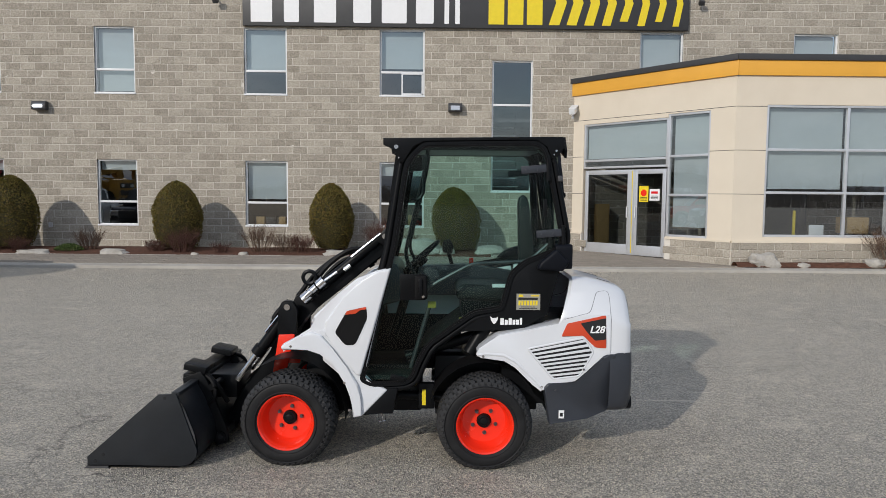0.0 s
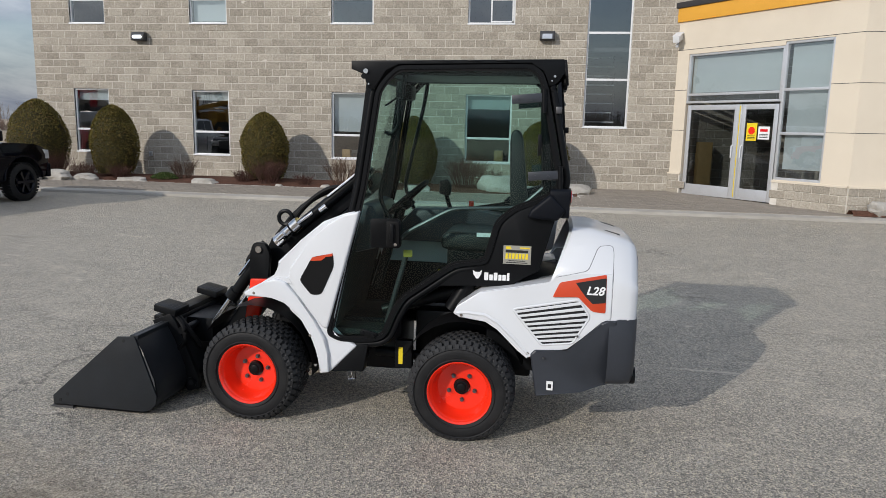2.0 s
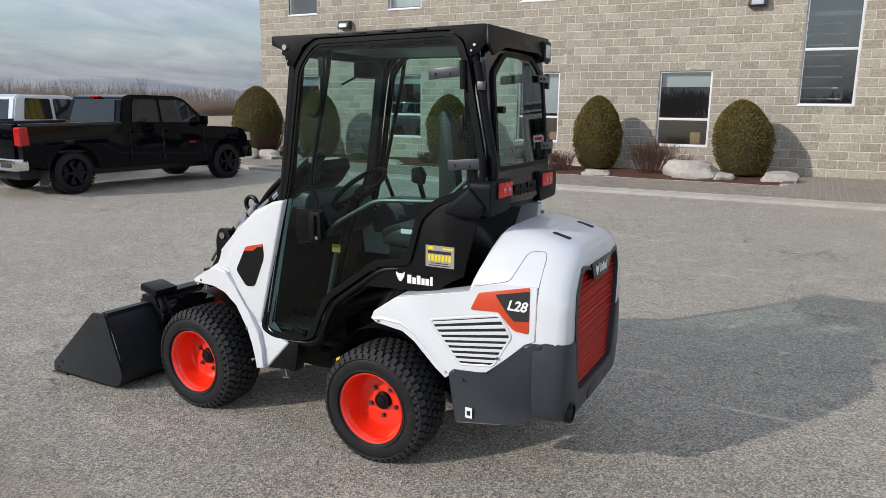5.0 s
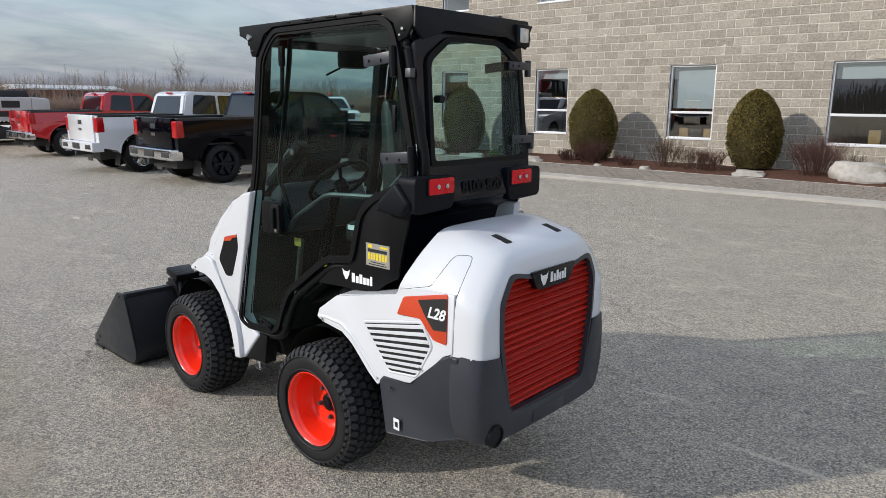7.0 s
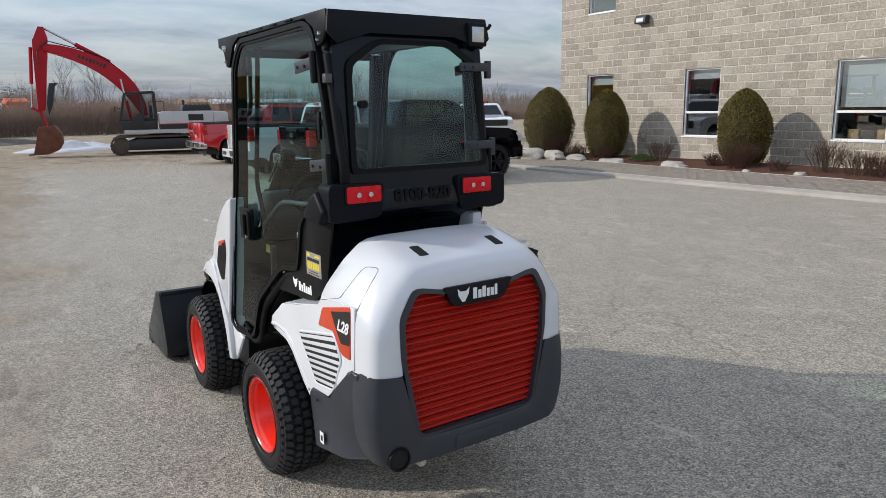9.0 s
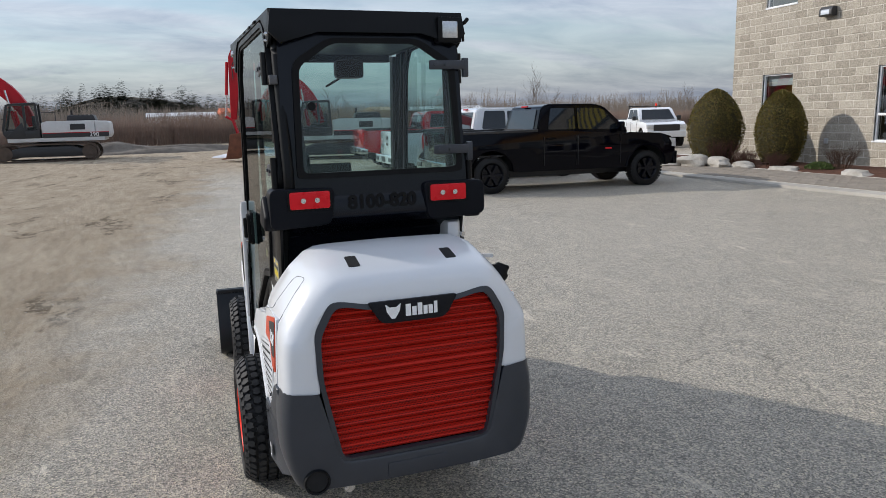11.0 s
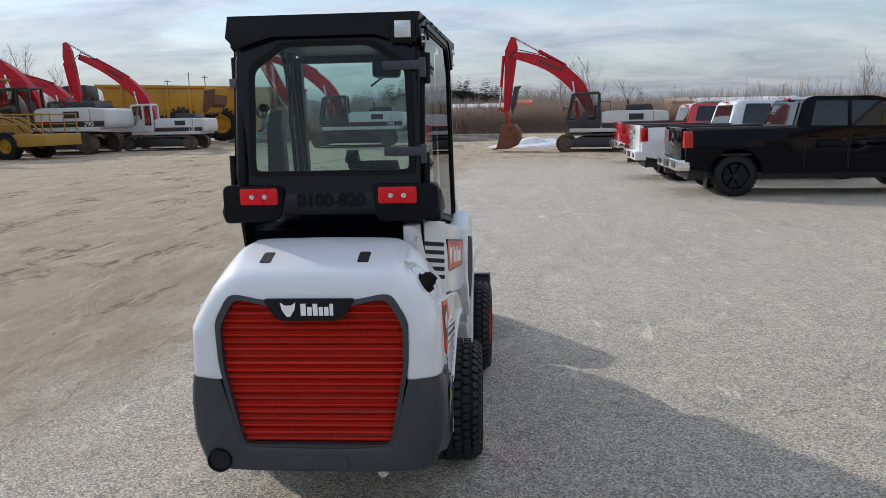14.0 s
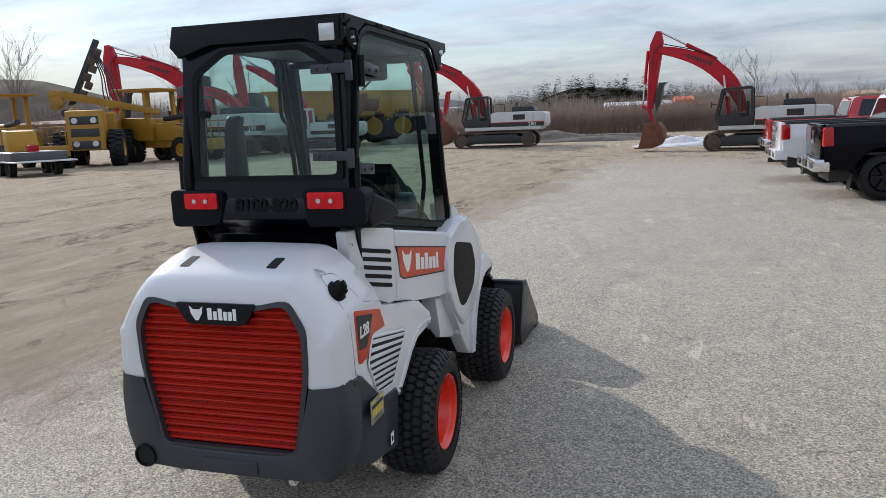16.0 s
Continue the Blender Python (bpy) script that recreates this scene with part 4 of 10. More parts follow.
# shop things behind the glass
for nm, lab, cat, m, c, s in (("display_machine", "small orange machine on the shop floor", "machine", "orange", (7.9, 17.7, 0.62), (0.5, 0.35, 0.12)),
                              ("shelf_unit", "dark shelf unit in the shop", "shelf", "cap", (9.1, 19.2, 1.0), (1.4, 0.4, 1.8)),
                              ("marker_post", "yellow marker post in the shop", "post", "yellow", (8.75, 17.6, 0.85), (0.06, 0.06, 1.1)),
                              ("white_board", "white panel leaning in the shop window", "panel", "print", (9.15, 17.3, 0.85), (0.36, 0.03, 0.42)),
                              ("carton", "brown carton in the shop window", "box", "wood", (10.2, 17.6, 1.05), (0.6, 0.4, 0.4)),
                              ("floor_display", "amber display stand behind the entrance door", "display", "wood", (4.6, 20.2, 0.9), (0.35, 0.35, 1.2))):
    t = thing(nm, c[0], c[1], 0.16, lab, cat)
    bm = BM()
    cbox(bm, (0, 0, c[2] - 0.16), s, 0.02)
    part("body", bm, M[m], t)
    if nm == "display_machine":
        for x in (-0.2, 0.2):
            bm = BM()
            tube(bm, [(x, 0, 0.42), (x * 1.3, 0.1, 0.2), (x * 1.3, 0.1, 0.0)], 0.025, 6)
            part("leg", bm, M["print_dark"], t)
    elif s[2] < 1.5 and c[2] - s[2] / 2 > 0.2:
        bm = BM()
        box(bm, -s[0] * 0.4, s[0] * 0.4, -s[1] * 0.4, s[1] * 0.4, 0, c[2] - s[2] / 2 - 0.16)
        part("stand", bm, M["cap"], t)
# security camera at the entrance corner
t = thing("security_camera", P0.x + 0.12, P0.y - 0.20, 4.10, "white bullet security camera on the stucco corner", "camera")
bm = BM()
cbox(bm, (0.0, -0.22, 0.04), (0.17, 0.44, 0.16), 0.03, (20, 0, -24))
cbox(bm, (0.0, -0.24, 0.125), (0.20, 0.46, 0.02), 0.006, (20, 0, -24))
part("body", bm, M["frame_white"], t)
bm = BM()
cyl(bm, (0.02, 0.0, -0.10), (0.02, -0.16, -0.03), 0.025, n=10)
cyl(bm, (0.02, 0.02, -0.12), (0.02, -0.02, -0.12), 0.06, n=14)
part("bracket", bm, M["alu"], t)
# ---- compact articulated loader ----
loader = thing("compact_loader", 0, 5.01, 0, "white compact wheel loader with black glazed cab, parked on asphalt", "loader")
loader.scale = (1.025, 1.025, 1.025)


def cab_w(x):
    return 0.412 - 0.045 * (x + 0.4) / 1.06


def bar_letters(parent, start, along, up, out, mat, widths, h, name="lettering_bar", gap=0.25):
    """A brand name as plain upright bars; start is the middle of the line's left end."""
    s, a, u, o = (Vector(v) for v in (start, along, up, out))
    bm, x = BM(), 0.0
    for k, w in enumerate(widths):
        hh = h * (1.0 if k in (0, 2, len(widths) - 1) else 0.74)
        base = s + a * x - u * (h / 2)
        flat(bm, [base + o, base + a * w + o, base + a * w + u * hh + o, base + u * hh + o])
        x += w * (1 + gap)
    part(name, bm, mat, parent, "plain white bars in place of a name", smooth=False)


def emblem(parent, c, along, up, out, size, mat):
    """A plain pointed shield in place of a badge."""
    c, a, u, o = (Vector(v) for v in (c, along, up, out))
    pts = [(-0.5, 0.5), (-0.22, 0.28), (0.22, 0.28), (0.5, 0.5), (0.42, 0.02), (0.12, -0.45), (-0.12, -0.45), (-0.42, 0.02)]
    bm = BM()
    flat(bm, [c + a * (x * size) + u * (y * size) + o for x, y in pts])
    part("emblem", bm, mat, parent, "plain white shape in place of a badge", smooth=False)


def inset_poly(pts, d):
    """The polygon moved inwards by d."""
    n, out = len(pts), []
    area = sum(pts[i][0] * pts[(i + 1) % n][1] - pts[(i + 1) % n][0] * pts[i][1] for i in range(n))
    sg = 1 if area > 0 else -1
    for i in range(n):
        p0, p1, p2 = Vector(pts[i - 1][:2]), Vector(pts[i][:2]), Vector(pts[(i + 1) % n][:2])
        n1 = Vector((-(p1 - p0).y, (p1 - p0).x)).normalized() * sg
        n2 = Vector((-(p2 - p1).y, (p2 - p1).x)).normalized() * sg
        m = (n1 + n2)
        m = m / max(0.35, m.length_squared / 2) if m.length > 1e-6 else n1
        out.append((p1.x + m.x * d, p1.y + m.y * d))
    return out


# -- wheels --
def tyre_mesh():
    bm = BM()
    prof = [(-0.085, 0.158), (-0.108, 0.168), (-0.118, 0.195), (-0.119, 0.225), (-0.113, 0.248), (-0.098, 0.262), (-0.07, 0.267),
            (0, 0.269), (0.07, 0.267), (0.098, 0.262), (0.113, 0.248), (0.119, 0.225), (0.118, 0.195), (0.108, 0.168), (0.085, 0.158)]
    lathe(bm, prof, 48)
    for y in (-0.1195, 0.1195):          # raised rings on the sidewall
        for r in (0.186, 0.243):
            lathe(bm, [(y * 0.985, r - 0.004), (y * 1.012, r), (y * 0.985, r + 0.004)], 48)
    return finish(bm, "tyre", M["rubber"])


def tread_mesh():
    bm = BM()
    rows = [(-0.0945, 0.2635, 0.0270), (-0.0565, 0.2715, 0.0285), (-0.0188, 0.2735, 0.0285), (0.0188, 0.2735, 0.0285), (0.0565, 0.2715, 0.0285), (0.0945, 0.2635, 0.0270)]
    n = 44
    for k, (y, r, w) in enumerate(rows):
        edge = k in (0, len(rows) - 1)
        tilt = 0.75 * (1 if y < 0 else -1) if edge else 0.0
        for j in range(n):
            a = 2 * math.pi * (j + 0.5 * (k % 2)) / n
            hl = math.pi / n * (0.86 if not edge else 0.80)
            top = 0.013
            lo, hi = [], []
            # a six-sided block, waisted like turf tread
            for da, dy in ((-hl, 0.0), (-hl * 0.62, -0.56), (-hl * 0.2, -0.48), (hl * 0.2, -0.48), (hl * 0.62, -0.56), (hl, 0.0), (hl * 0.62, 0.56), (hl * 0.2, 0.48), (-hl * 0.2, 0.48), (-hl * 0.62, 0.56)):
                yy = y + dy * w
                rr = r + (-(tilt) * dy * w * -1 if edge else 0)
                lo.append((math.cos(a + da) * (rr - 0.006), yy, math.sin(a + da) * (rr - 0.006)))
                rt = rr + top * (0.72 if edge else 1.0)
                hi.append((math.cos(a + da * 0.92) * rt, y + dy * w * 0.9, math.sin(a + da * 0.92) * rt))
            m = len(lo)
            put_faces(bm, lo + hi, [tuple(range(m, 2 * m))] + [(i, (i + 1) % m, m + (i + 1) % m, m + i) for i in range(m)])
    for sd in (-1, 1):                      # shoulder lugs
        for j in range(n):
            a = 2 * math.pi * (j + (0.5 if sd < 0 else 0.0)) / n
            hl = math.pi / n * 0.55
            o = [(0.1070, 0.267), (0.1180, 0.2525), (0.1195, 0.243), (0.112, 0.244), (0.100, 0.262)]
            lo = [(math.cos(a - hl) * r, y * sd, math.sin(a - hl) * r) for y, r in o]
            hi = [(math.cos(a + hl) * r, y * sd, math.sin(a + hl) * r) for y, r in o]
            put_faces(bm, lo + hi, [tuple(range(5)), tuple(range(9, 4, -1))] + [(i, (i + 1) % 5, 5 + (i + 1) % 5, 5 + i) for i in range(5)])
    return finish(bm, "tread", M["tread"], smooth=False)


def rim_mesh():
    bm = BM()
    # outer side at negative y: deep dish
    prof = [(0.10, 0.165), (0.085, 0.152), (0.02, 0.140), (0.01, 0.128), (0.012, 0.045), (0.006, 0.045), (0.002, 0.132), (-0.02, 0.146),
            (-0.075, 0.151), (-0.092, 0.158), (-0.104, 0.172), (-0.110, 0.175), (-0.113, 0.172), (-0.108, 0.165), (-0.098, 0.160)]
    lathe(bm, prof, 48)
    return finish(bm, "rim", M["orange"])


TYRE, TREAD, RIM = tyre_mesh(), tread_mesh(), rim_mesh()


def hub_mesh():
    bm = BM()
    lathe(bm, [(0.01, 0.042), (-0.012, 0.040), (-0.018, 0.033), (-0.018, 0.027), (-0.024, 0.024), (-0.027, 0.016), (-0.027, 0.0001)], 24)
    return finish(bm, "hub", M["black"])


def nut_mesh():
    bm = BM()
    cyl(bm, (0, 0.004, 0), (0, -0.003, 0), 0.012, n=12)
    cyl(bm, (0, -0.002, 0), (0, -0.014, 0), 0.009, n=6)
    return finish(bm, "wheel_nut", M["dark_steel"])


HUB, NUT = hub_mesh(), nut_mesh()


def wheel(x, side, turn, z=0.269):
    y = -0.450 if side < 0 else 0.480
    w = part("wheel", RIM, None, loader, "orange-red steel wheel with a deep dish")
    flip = 0 if side < 0 else 180
    w.matrix_basis = pose(x, y, z, 0, turn, flip)
    w.name = "wheel"
    for nm, me in (("tyre", TYRE), ("tread", TREAD), ("hub", HUB)):
        part(nm, me, None, w, {"tyre": "black rubber tyre", "tread": "", "hub": ""}[nm]).matrix_basis = Matrix() if nm == "hub" else pose(0, 0.013, 0) @ Matrix.Diagonal((1.015, 1.11, 1.015, 1.0))
    for k in range(5):
        a = 2 * math.pi * k / 5 + 0.3
        nut = part("wheel_nut", NUT, None, w)
        nut.matrix_basis = pose(0.074 * math.cos(a), 0.0, 0.074 * math.sin(a))


for x, t0 in ((-1.0, 10), (0.187, 33)):
    wheel(x, -1, t0)
    wheel(x + (0.01 if x < 0 else 0.036), 1, t0 + 17, 0.269 if x < 0 else 0.262)

# -- rear body --
def rear_ring(x, w, zt, zb, lean=0.0, n=41):
    """Outline of the hood across the machine, from the left lower edge over the top to the right one."""
    pts = [(w, zb), (w - 0.0035, 0.80), (w - 0.010, 0.90), (w - 0.014, zt - 0.195), (w - 0.088, zt - 0.080), (w - 0.160, zt - 0.008), (w - 0.225, zt), (0, zt + 0.004)]
    full = [(-a, b) for a, b in pts] + [(a, b) for a, b in reversed(pts[:-1])]
    line = rounded([(a, b, 0) for a, b in full], 0.024, 3, closed=False)
    return [Vector((x + lean * (p.y - 0.9), p.x, p.y)) for p in resample(line, n)]


OPEN = [(0.340, 0.690), (0.343, 0.80), (0.344, 0.90), (0.290, 0.996), (0.255, 1.002), (0.165, 0.980), (0, 0.978)]
open_full = [(-a, b) for a, b in OPEN] + [(a, b) for a, b in reversed(OPEN[:-1])]


def open_ring(x, s=1.0, n=41):
    line = rounded([(a * s, b, 0) for a, b in open_full], 0.02, 3, closed=False)
    return [Vector((x, p.x, p.y)) for p in resample(line, n)]


hood = BM()
loft(hood, [rear_ring(0.645, 0.458, 1.132, 0.69, 0.36), rear_ring(0.665, 0.464, 1.148, 0.69, 0.33), rear_ring(0.80, 0.466, 1.146, 0.69, 0.12),
            rear_ring(0.90, 0.466, 1.130, 0.69), rear_ring(0.975, 0.465, 1.110, 0.69), rear_ring(1.042, 0.460, 1.088, 0.69), rear_ring(1.076, 0.446, 1.064, 0.69), rear_ring(1.090, 0.422, 1.042, 0.69),
            open_ring(1.092, 1.03), open_ring(1.088), open_ring(1.062, 0.985)])
hood_ob = part("hood", hood, M["white"], loader, "glossy white engine hood")
for y in (-0.18, 0.18):
    bm = BM()
    prism(bm, rounded([(-0.042, -0.021), (0.042, -0.021), (0.042, 0.021), (-0.042, 0.021)], 0.008, 2), "z", -0.03, 0.003)
    o = part("hood_slot", bm, M["dark_gap"], hood_ob, "dark lifting slot")
    o.matrix_basis = pose(0.962, y, 1.1120, 0, 15, 0)
bm = BM()                                            # fuel cap, right shoulder
cyl(bm, (0, 0, -0.03), (0, 0, 0.006), 0.040, n=20)
cyl(bm, (0, 0, 0.006), (0, 0, 0.028), 0.032, 0.028, n=10)
cbox(bm, (0, 0, 0.032), (0.054, 0.016, 0.016), 0.004)
cap = part("fuel_cap", bm, M["seal"], loader, "black knobbed fuel cap")
cap.matrix_basis = pose(0.93, 0.402, 1.010, -50, 10, 30)
bm = BM()
box(bm, -0.026, 0.026, -0.012, 0.012, 0, 0.001)
sticker = part("sticker", bm, M["print"], loader, "small white printed sticker")
sticker.matrix_basis = pose(0.945, 0.345, 1.084, -46, 2, 70)

# grille: corrugated red mesh with dark frame
G_OUT = [(0.335, 0.74), (0.338, 0.895), (0.286, 0.990), (0.25, 0.995), (0.16, 0.974), (0, 0.972)]
g_top = [(-a, b) for a, b in G_OUT] + [(a, b) for a, b in reversed(G_OUT[:-1])]
G_POLY = g_top + [(0.278, 0.434), (-0.278, 0.434)]


def half_width(z):
    return 0.278 + (0.336 - 0.278) * (z - 0.434) / (0.74 - 0.434) if z < 0.74 else (0.337 if z < 0.895 else max(0.25, 0.338 - (z - 0.895) * 0.55))


bm = BM()
rows = []
zz, step = 0.437, 0.0048
k = 0
while zz < 0.985:
    ph = (zz - 0.437) / 0.0268 % 1.0
    x = 1.060 + 0.018 * (0.5 - 0.5 * math.cos(2 * math.pi * ph)) ** 0.6
    w = half_width(zz) - 0.002
    rows.append([Vector((x, -w + 2 * w * j / 12, zz)) for j in range(13)])
    zz += step
loft(bm, rows)
gm, gnt, gb = node_mat("red_perforated_grille")
co = gnt.nodes.new("ShaderNodeTexCoord")
vor = gnt.nodes.new("ShaderNodeTexVoronoi")
vor.inputs["Scale"].default_value, vor.inputs["Randomness"].default_value = 190.0, 0.0
gnt.links.new(co.outputs["Object"], vor.inputs["Vector"])
holes = ramp(gnt, vor.outputs["Distance"], 0.34, 0.46, (0.030, 0.003, 0.002), (0.50, 0.018, 0.009))
gnt.links.new(mix(gnt, ramp(gnt, tex(gnt, 5.0), 0.35, 0.7, (0.0, 0, 0), (0.10, 0.10, 0.10)), holes, (0.46, 0.026, 0.012)), gb.inputs["Base Color"])
gb.inputs["Roughness"].default_value = 0.5
gb.inputs["Specular IOR Level"].default_value = 0.2
grille = part("grille", bm, gm, loader, "corrugated red perforated metal radiator grille")
bm = BM()
outer = rounded([(a * 1.035, b + (0.012 if b > 0.5 else -0.010), 0) for a, b in G_POLY], 0.03, 3)
inner = rounded([(a * 0.975, b - 0.008 if b > 0.5 else b + 0.006, 0) for a, b in G_POLY], 0.03, 3)
n = len(outer)
rings = [[Vector((xx, p.x, p.y)) for p in (outer if k < 2 else inner)] for k, xx in enumerate((1.066, 1.094, 1.098, 1.070))]
loft(bm, rings, closed=True)
part("grille_frame", bm, M["grey_plastic"], grille)
bm = BM()
PLATE = rounded([(-0.165, 0.992), (0.165, 0.992), (0.125, 0.925), (0.105, 0.912), (-0.105, 0.912), (-0.125, 0.925)], 0.012, 2)
prism(bm, [(p.x, p.y) for p in PLATE], "x", 1.074, 1.102, 0.003)
plate = part("name_plate", bm, M["gloss_black"], grille, "black name plate with plain white marks")
emblem(plate, (1.1035, -0.075, 0.953), (0, 1, 0), (0, 0, 1), (0, 0, 0), 0.056, M["print"])
bar_letters(plate, (1.1035, -0.03, 0.953), (0, 1, 0), (0, 0, 1), (0, 0, 0), M["print"], [0.019, 0.016, 0.017, 0.015, 0.016, 0.013], 0.043)

# bumper
BUM = [(0.450, 0.700), (0.464, 0.62), (0.462, 0.46), (0.420, 0.328), (0.25, 0.318), (0, 0.316)]
bfull = [(-a, b) for a, b in BUM] + [(a, b) for a, b in reversed(BUM[:-1])]
BIN = [(0.346, 0.692), (0.314, 0.57), (0.287, 0.452), (0.272, 0.429), (0.14, 0.423), (0, 0.423)]
binn = [(-a, b) for a, b in BIN] + [(a, b) for a, b in reversed(BIN[:-1])]


def bring(src, x, dw=0.0, dz=0.0):
    line = [Vector((a + (dw if a > 0.01 else -dw if a < -0.01 else 0), b + dz * (1 if b < 0.6 else 0), 0)) for a, b in src]
    return [Vector((x, p.x, p.y)) for p in resample(rounded(line, 0.04, 3, closed=False), 41)]


bm = BM()
loft(bm, [bring(bfull, 0.95, 0.014, -0.002), bring(bfull, 1.030, 0.012), bring(bfull, 1.074, 0.0, 0.004), bring(bfull, 1.092, -0.020, 0.014),
          bring(binn, 1.100, 0.01, -0.008), bring(binn, 1.096), bring(binn, 1.054, -0.004)])
SIDE = [(0.549, 0.486), (0.573, 0.512), (0.746, 0.514), (0.910, 0.682), (0.953, 0.692), (0.99, 0.694), (0.99, 0.335), (0.962, 0.319), (0.824, 0.288), (0.586, 0.252)]
for s in (-1, 1):
    prism(bm, SIDE, "y", 0.395 * s, 0.478 * s, 0.014, 3, lambda x, y, z: (x, (abs(y) - (0.10 if abs(y) > 0.42 else 0.05) * min(1, max(0, (x - 0.80) / 0.19)) * min(1, max(0, (0.50 - z) / 0.14))) * (1 if y > 0 else -1), z))
prism(bm, [(0.6, 0.30), (1.03, 0.33), (1.03, 0.315), (0.96, 0.28), (0.6, 0.265)], "y", -0.30, 0.30, 0.01)
bumper = part("rear_bumper", bm, M["grey_plastic"], loader, "charcoal moulded plastic rear bumper")
bm = BM()
box(bm, 1.070, 1.102, -0.115, 0.115, 0.342, 0.396, 0.006)
part("plate_recess", bm, M["grey_plastic"], bumper)
for y in (-0.250, 0.235):
    bm = BM()
    cyl(bm, (1.00, y, 0.312), (1.060, y, 0.312), 0.020, n=14)
    cyl(bm, (1.055, y, 0.312), (1.072, y, 0.312), 0.013, n=14)
    part("tow_pin", bm, M["steel"], bumper, "small bright pin")
bm = BM()
lathe(bm, [(1.03, 0.046), (1.100, 0.047), (1.106, 0.044), (1.104, 0.038), (0.96, 0.037)], 24, "x", (0, -0.370, 0.374))
part("exhaust_outlet", bm, M["black"], bumper, "round black exhaust outlet")
bm = BM()
cyl(bm, (1.060, -0.370, 0.374), (1.0975, -0.370, 0.374), 0.0375, n=20)
part("exhaust_core", bm, M["dark_gap"], bumper)
for s in (-1, 1):
    bm = BM()
    box(bm, 0.642, 0.676, 0.4785 * s, 0.4795 * s, 0.295, 0.345)
    st = part("sticker", bm, M["print"], bumper, "small white printed sticker")
    bm = BM()
    box(bm, 0.650, 0.668, 0.4798 * s, 0.4802 * s, 0.307, 0.330)
    part("print_mark", bm, M["print_dark"], st)
    for x, z in ((0.79, 0.60), (0.62, 0.47)):
        bm = BM()
        cyl(bm, (x, 0.474 * s, z), (x, 0.481 * s, z), 0.006, n=10)
        part("screw", bm, M["dark_steel"], bumper)


def dealer_label(parent, x0, x1, z0, z1, y, s, tilt=0.0):
    bm = BM()
    box(bm, x0, x1, y, y + 0.0012 * s, z0, z1)
    lab = part("dealer_label", bm, M["label_grey"], parent, "silver label with yellow marks and plain dark bars")
    w, h = x1 - x0, z1 - z0
    for k in range(7):
        bm = BM()
        a = x0 + w * (0.08 + 0.12 * k)
        flat(bm, [(a, y + 0.0018 * s, z0 + h * 0.28), (a + w * 0.085, y + 0.0018 * s, z0 + h * 0.28), (a + w * 0.095, y + 0.0018 * s, z0 + h * 0.58), (a + w * 0.01, y + 0.0018 * s, z0 + h * 0.58)])
        part("yellow_mark", bm, M["yellow"], lab, smooth=False)
    bm = BM()
    flat(bm, [(x0 + w * 0.08, y + 0.0018 * s, z0 + h * 0.80), (x0 + w * 0.3, y + 0.0018 * s, z0 + h * 0.80), (x0 + w * 0.25, y + 0.0018 * s, z0 + h * 0.95), (x0 + w * 0.1, y + 0.0018 * s, z0 + h * 0.95)])
    part("label_mark", bm, M["yellow"], lab, smooth=False)
    bm = BM()
    flat(bm, [(x0 + w * 0.6, y + 0.0018 * s, z0 + h * 0.84), (x0 + w * 0.95, y + 0.0018 * s, z0 + h * 0.84), (x0 + w * 0.95, y + 0.0018 * s, z0 + h * 0.92), (x0 + w * 0.6, y + 0.0018 * s, z0 + h * 0.92)])
    part("label_mark", bm, M["yellow"], lab, smooth=False)
    for u0, u1, v0, v1 in ((0.08, 0.9, 0.62, 0.76), (0.2, 0.8, 0.16, 0.20), (0.12, 0.88, 0.06, 0.10)):
        bm = BM()
        flat(bm, [(x0 + w * u, y + 0.0018 * s, z0 + h * v) for u, v in ((u0, v0), (u1, v0), (u1, v1), (u0, v1))])
        part("label_bar", bm, M["print_dark"], lab, smooth=False)


dealer_label(bumper, 0.735, 0.870, 0.465, 0.560, 0.4785, 1)

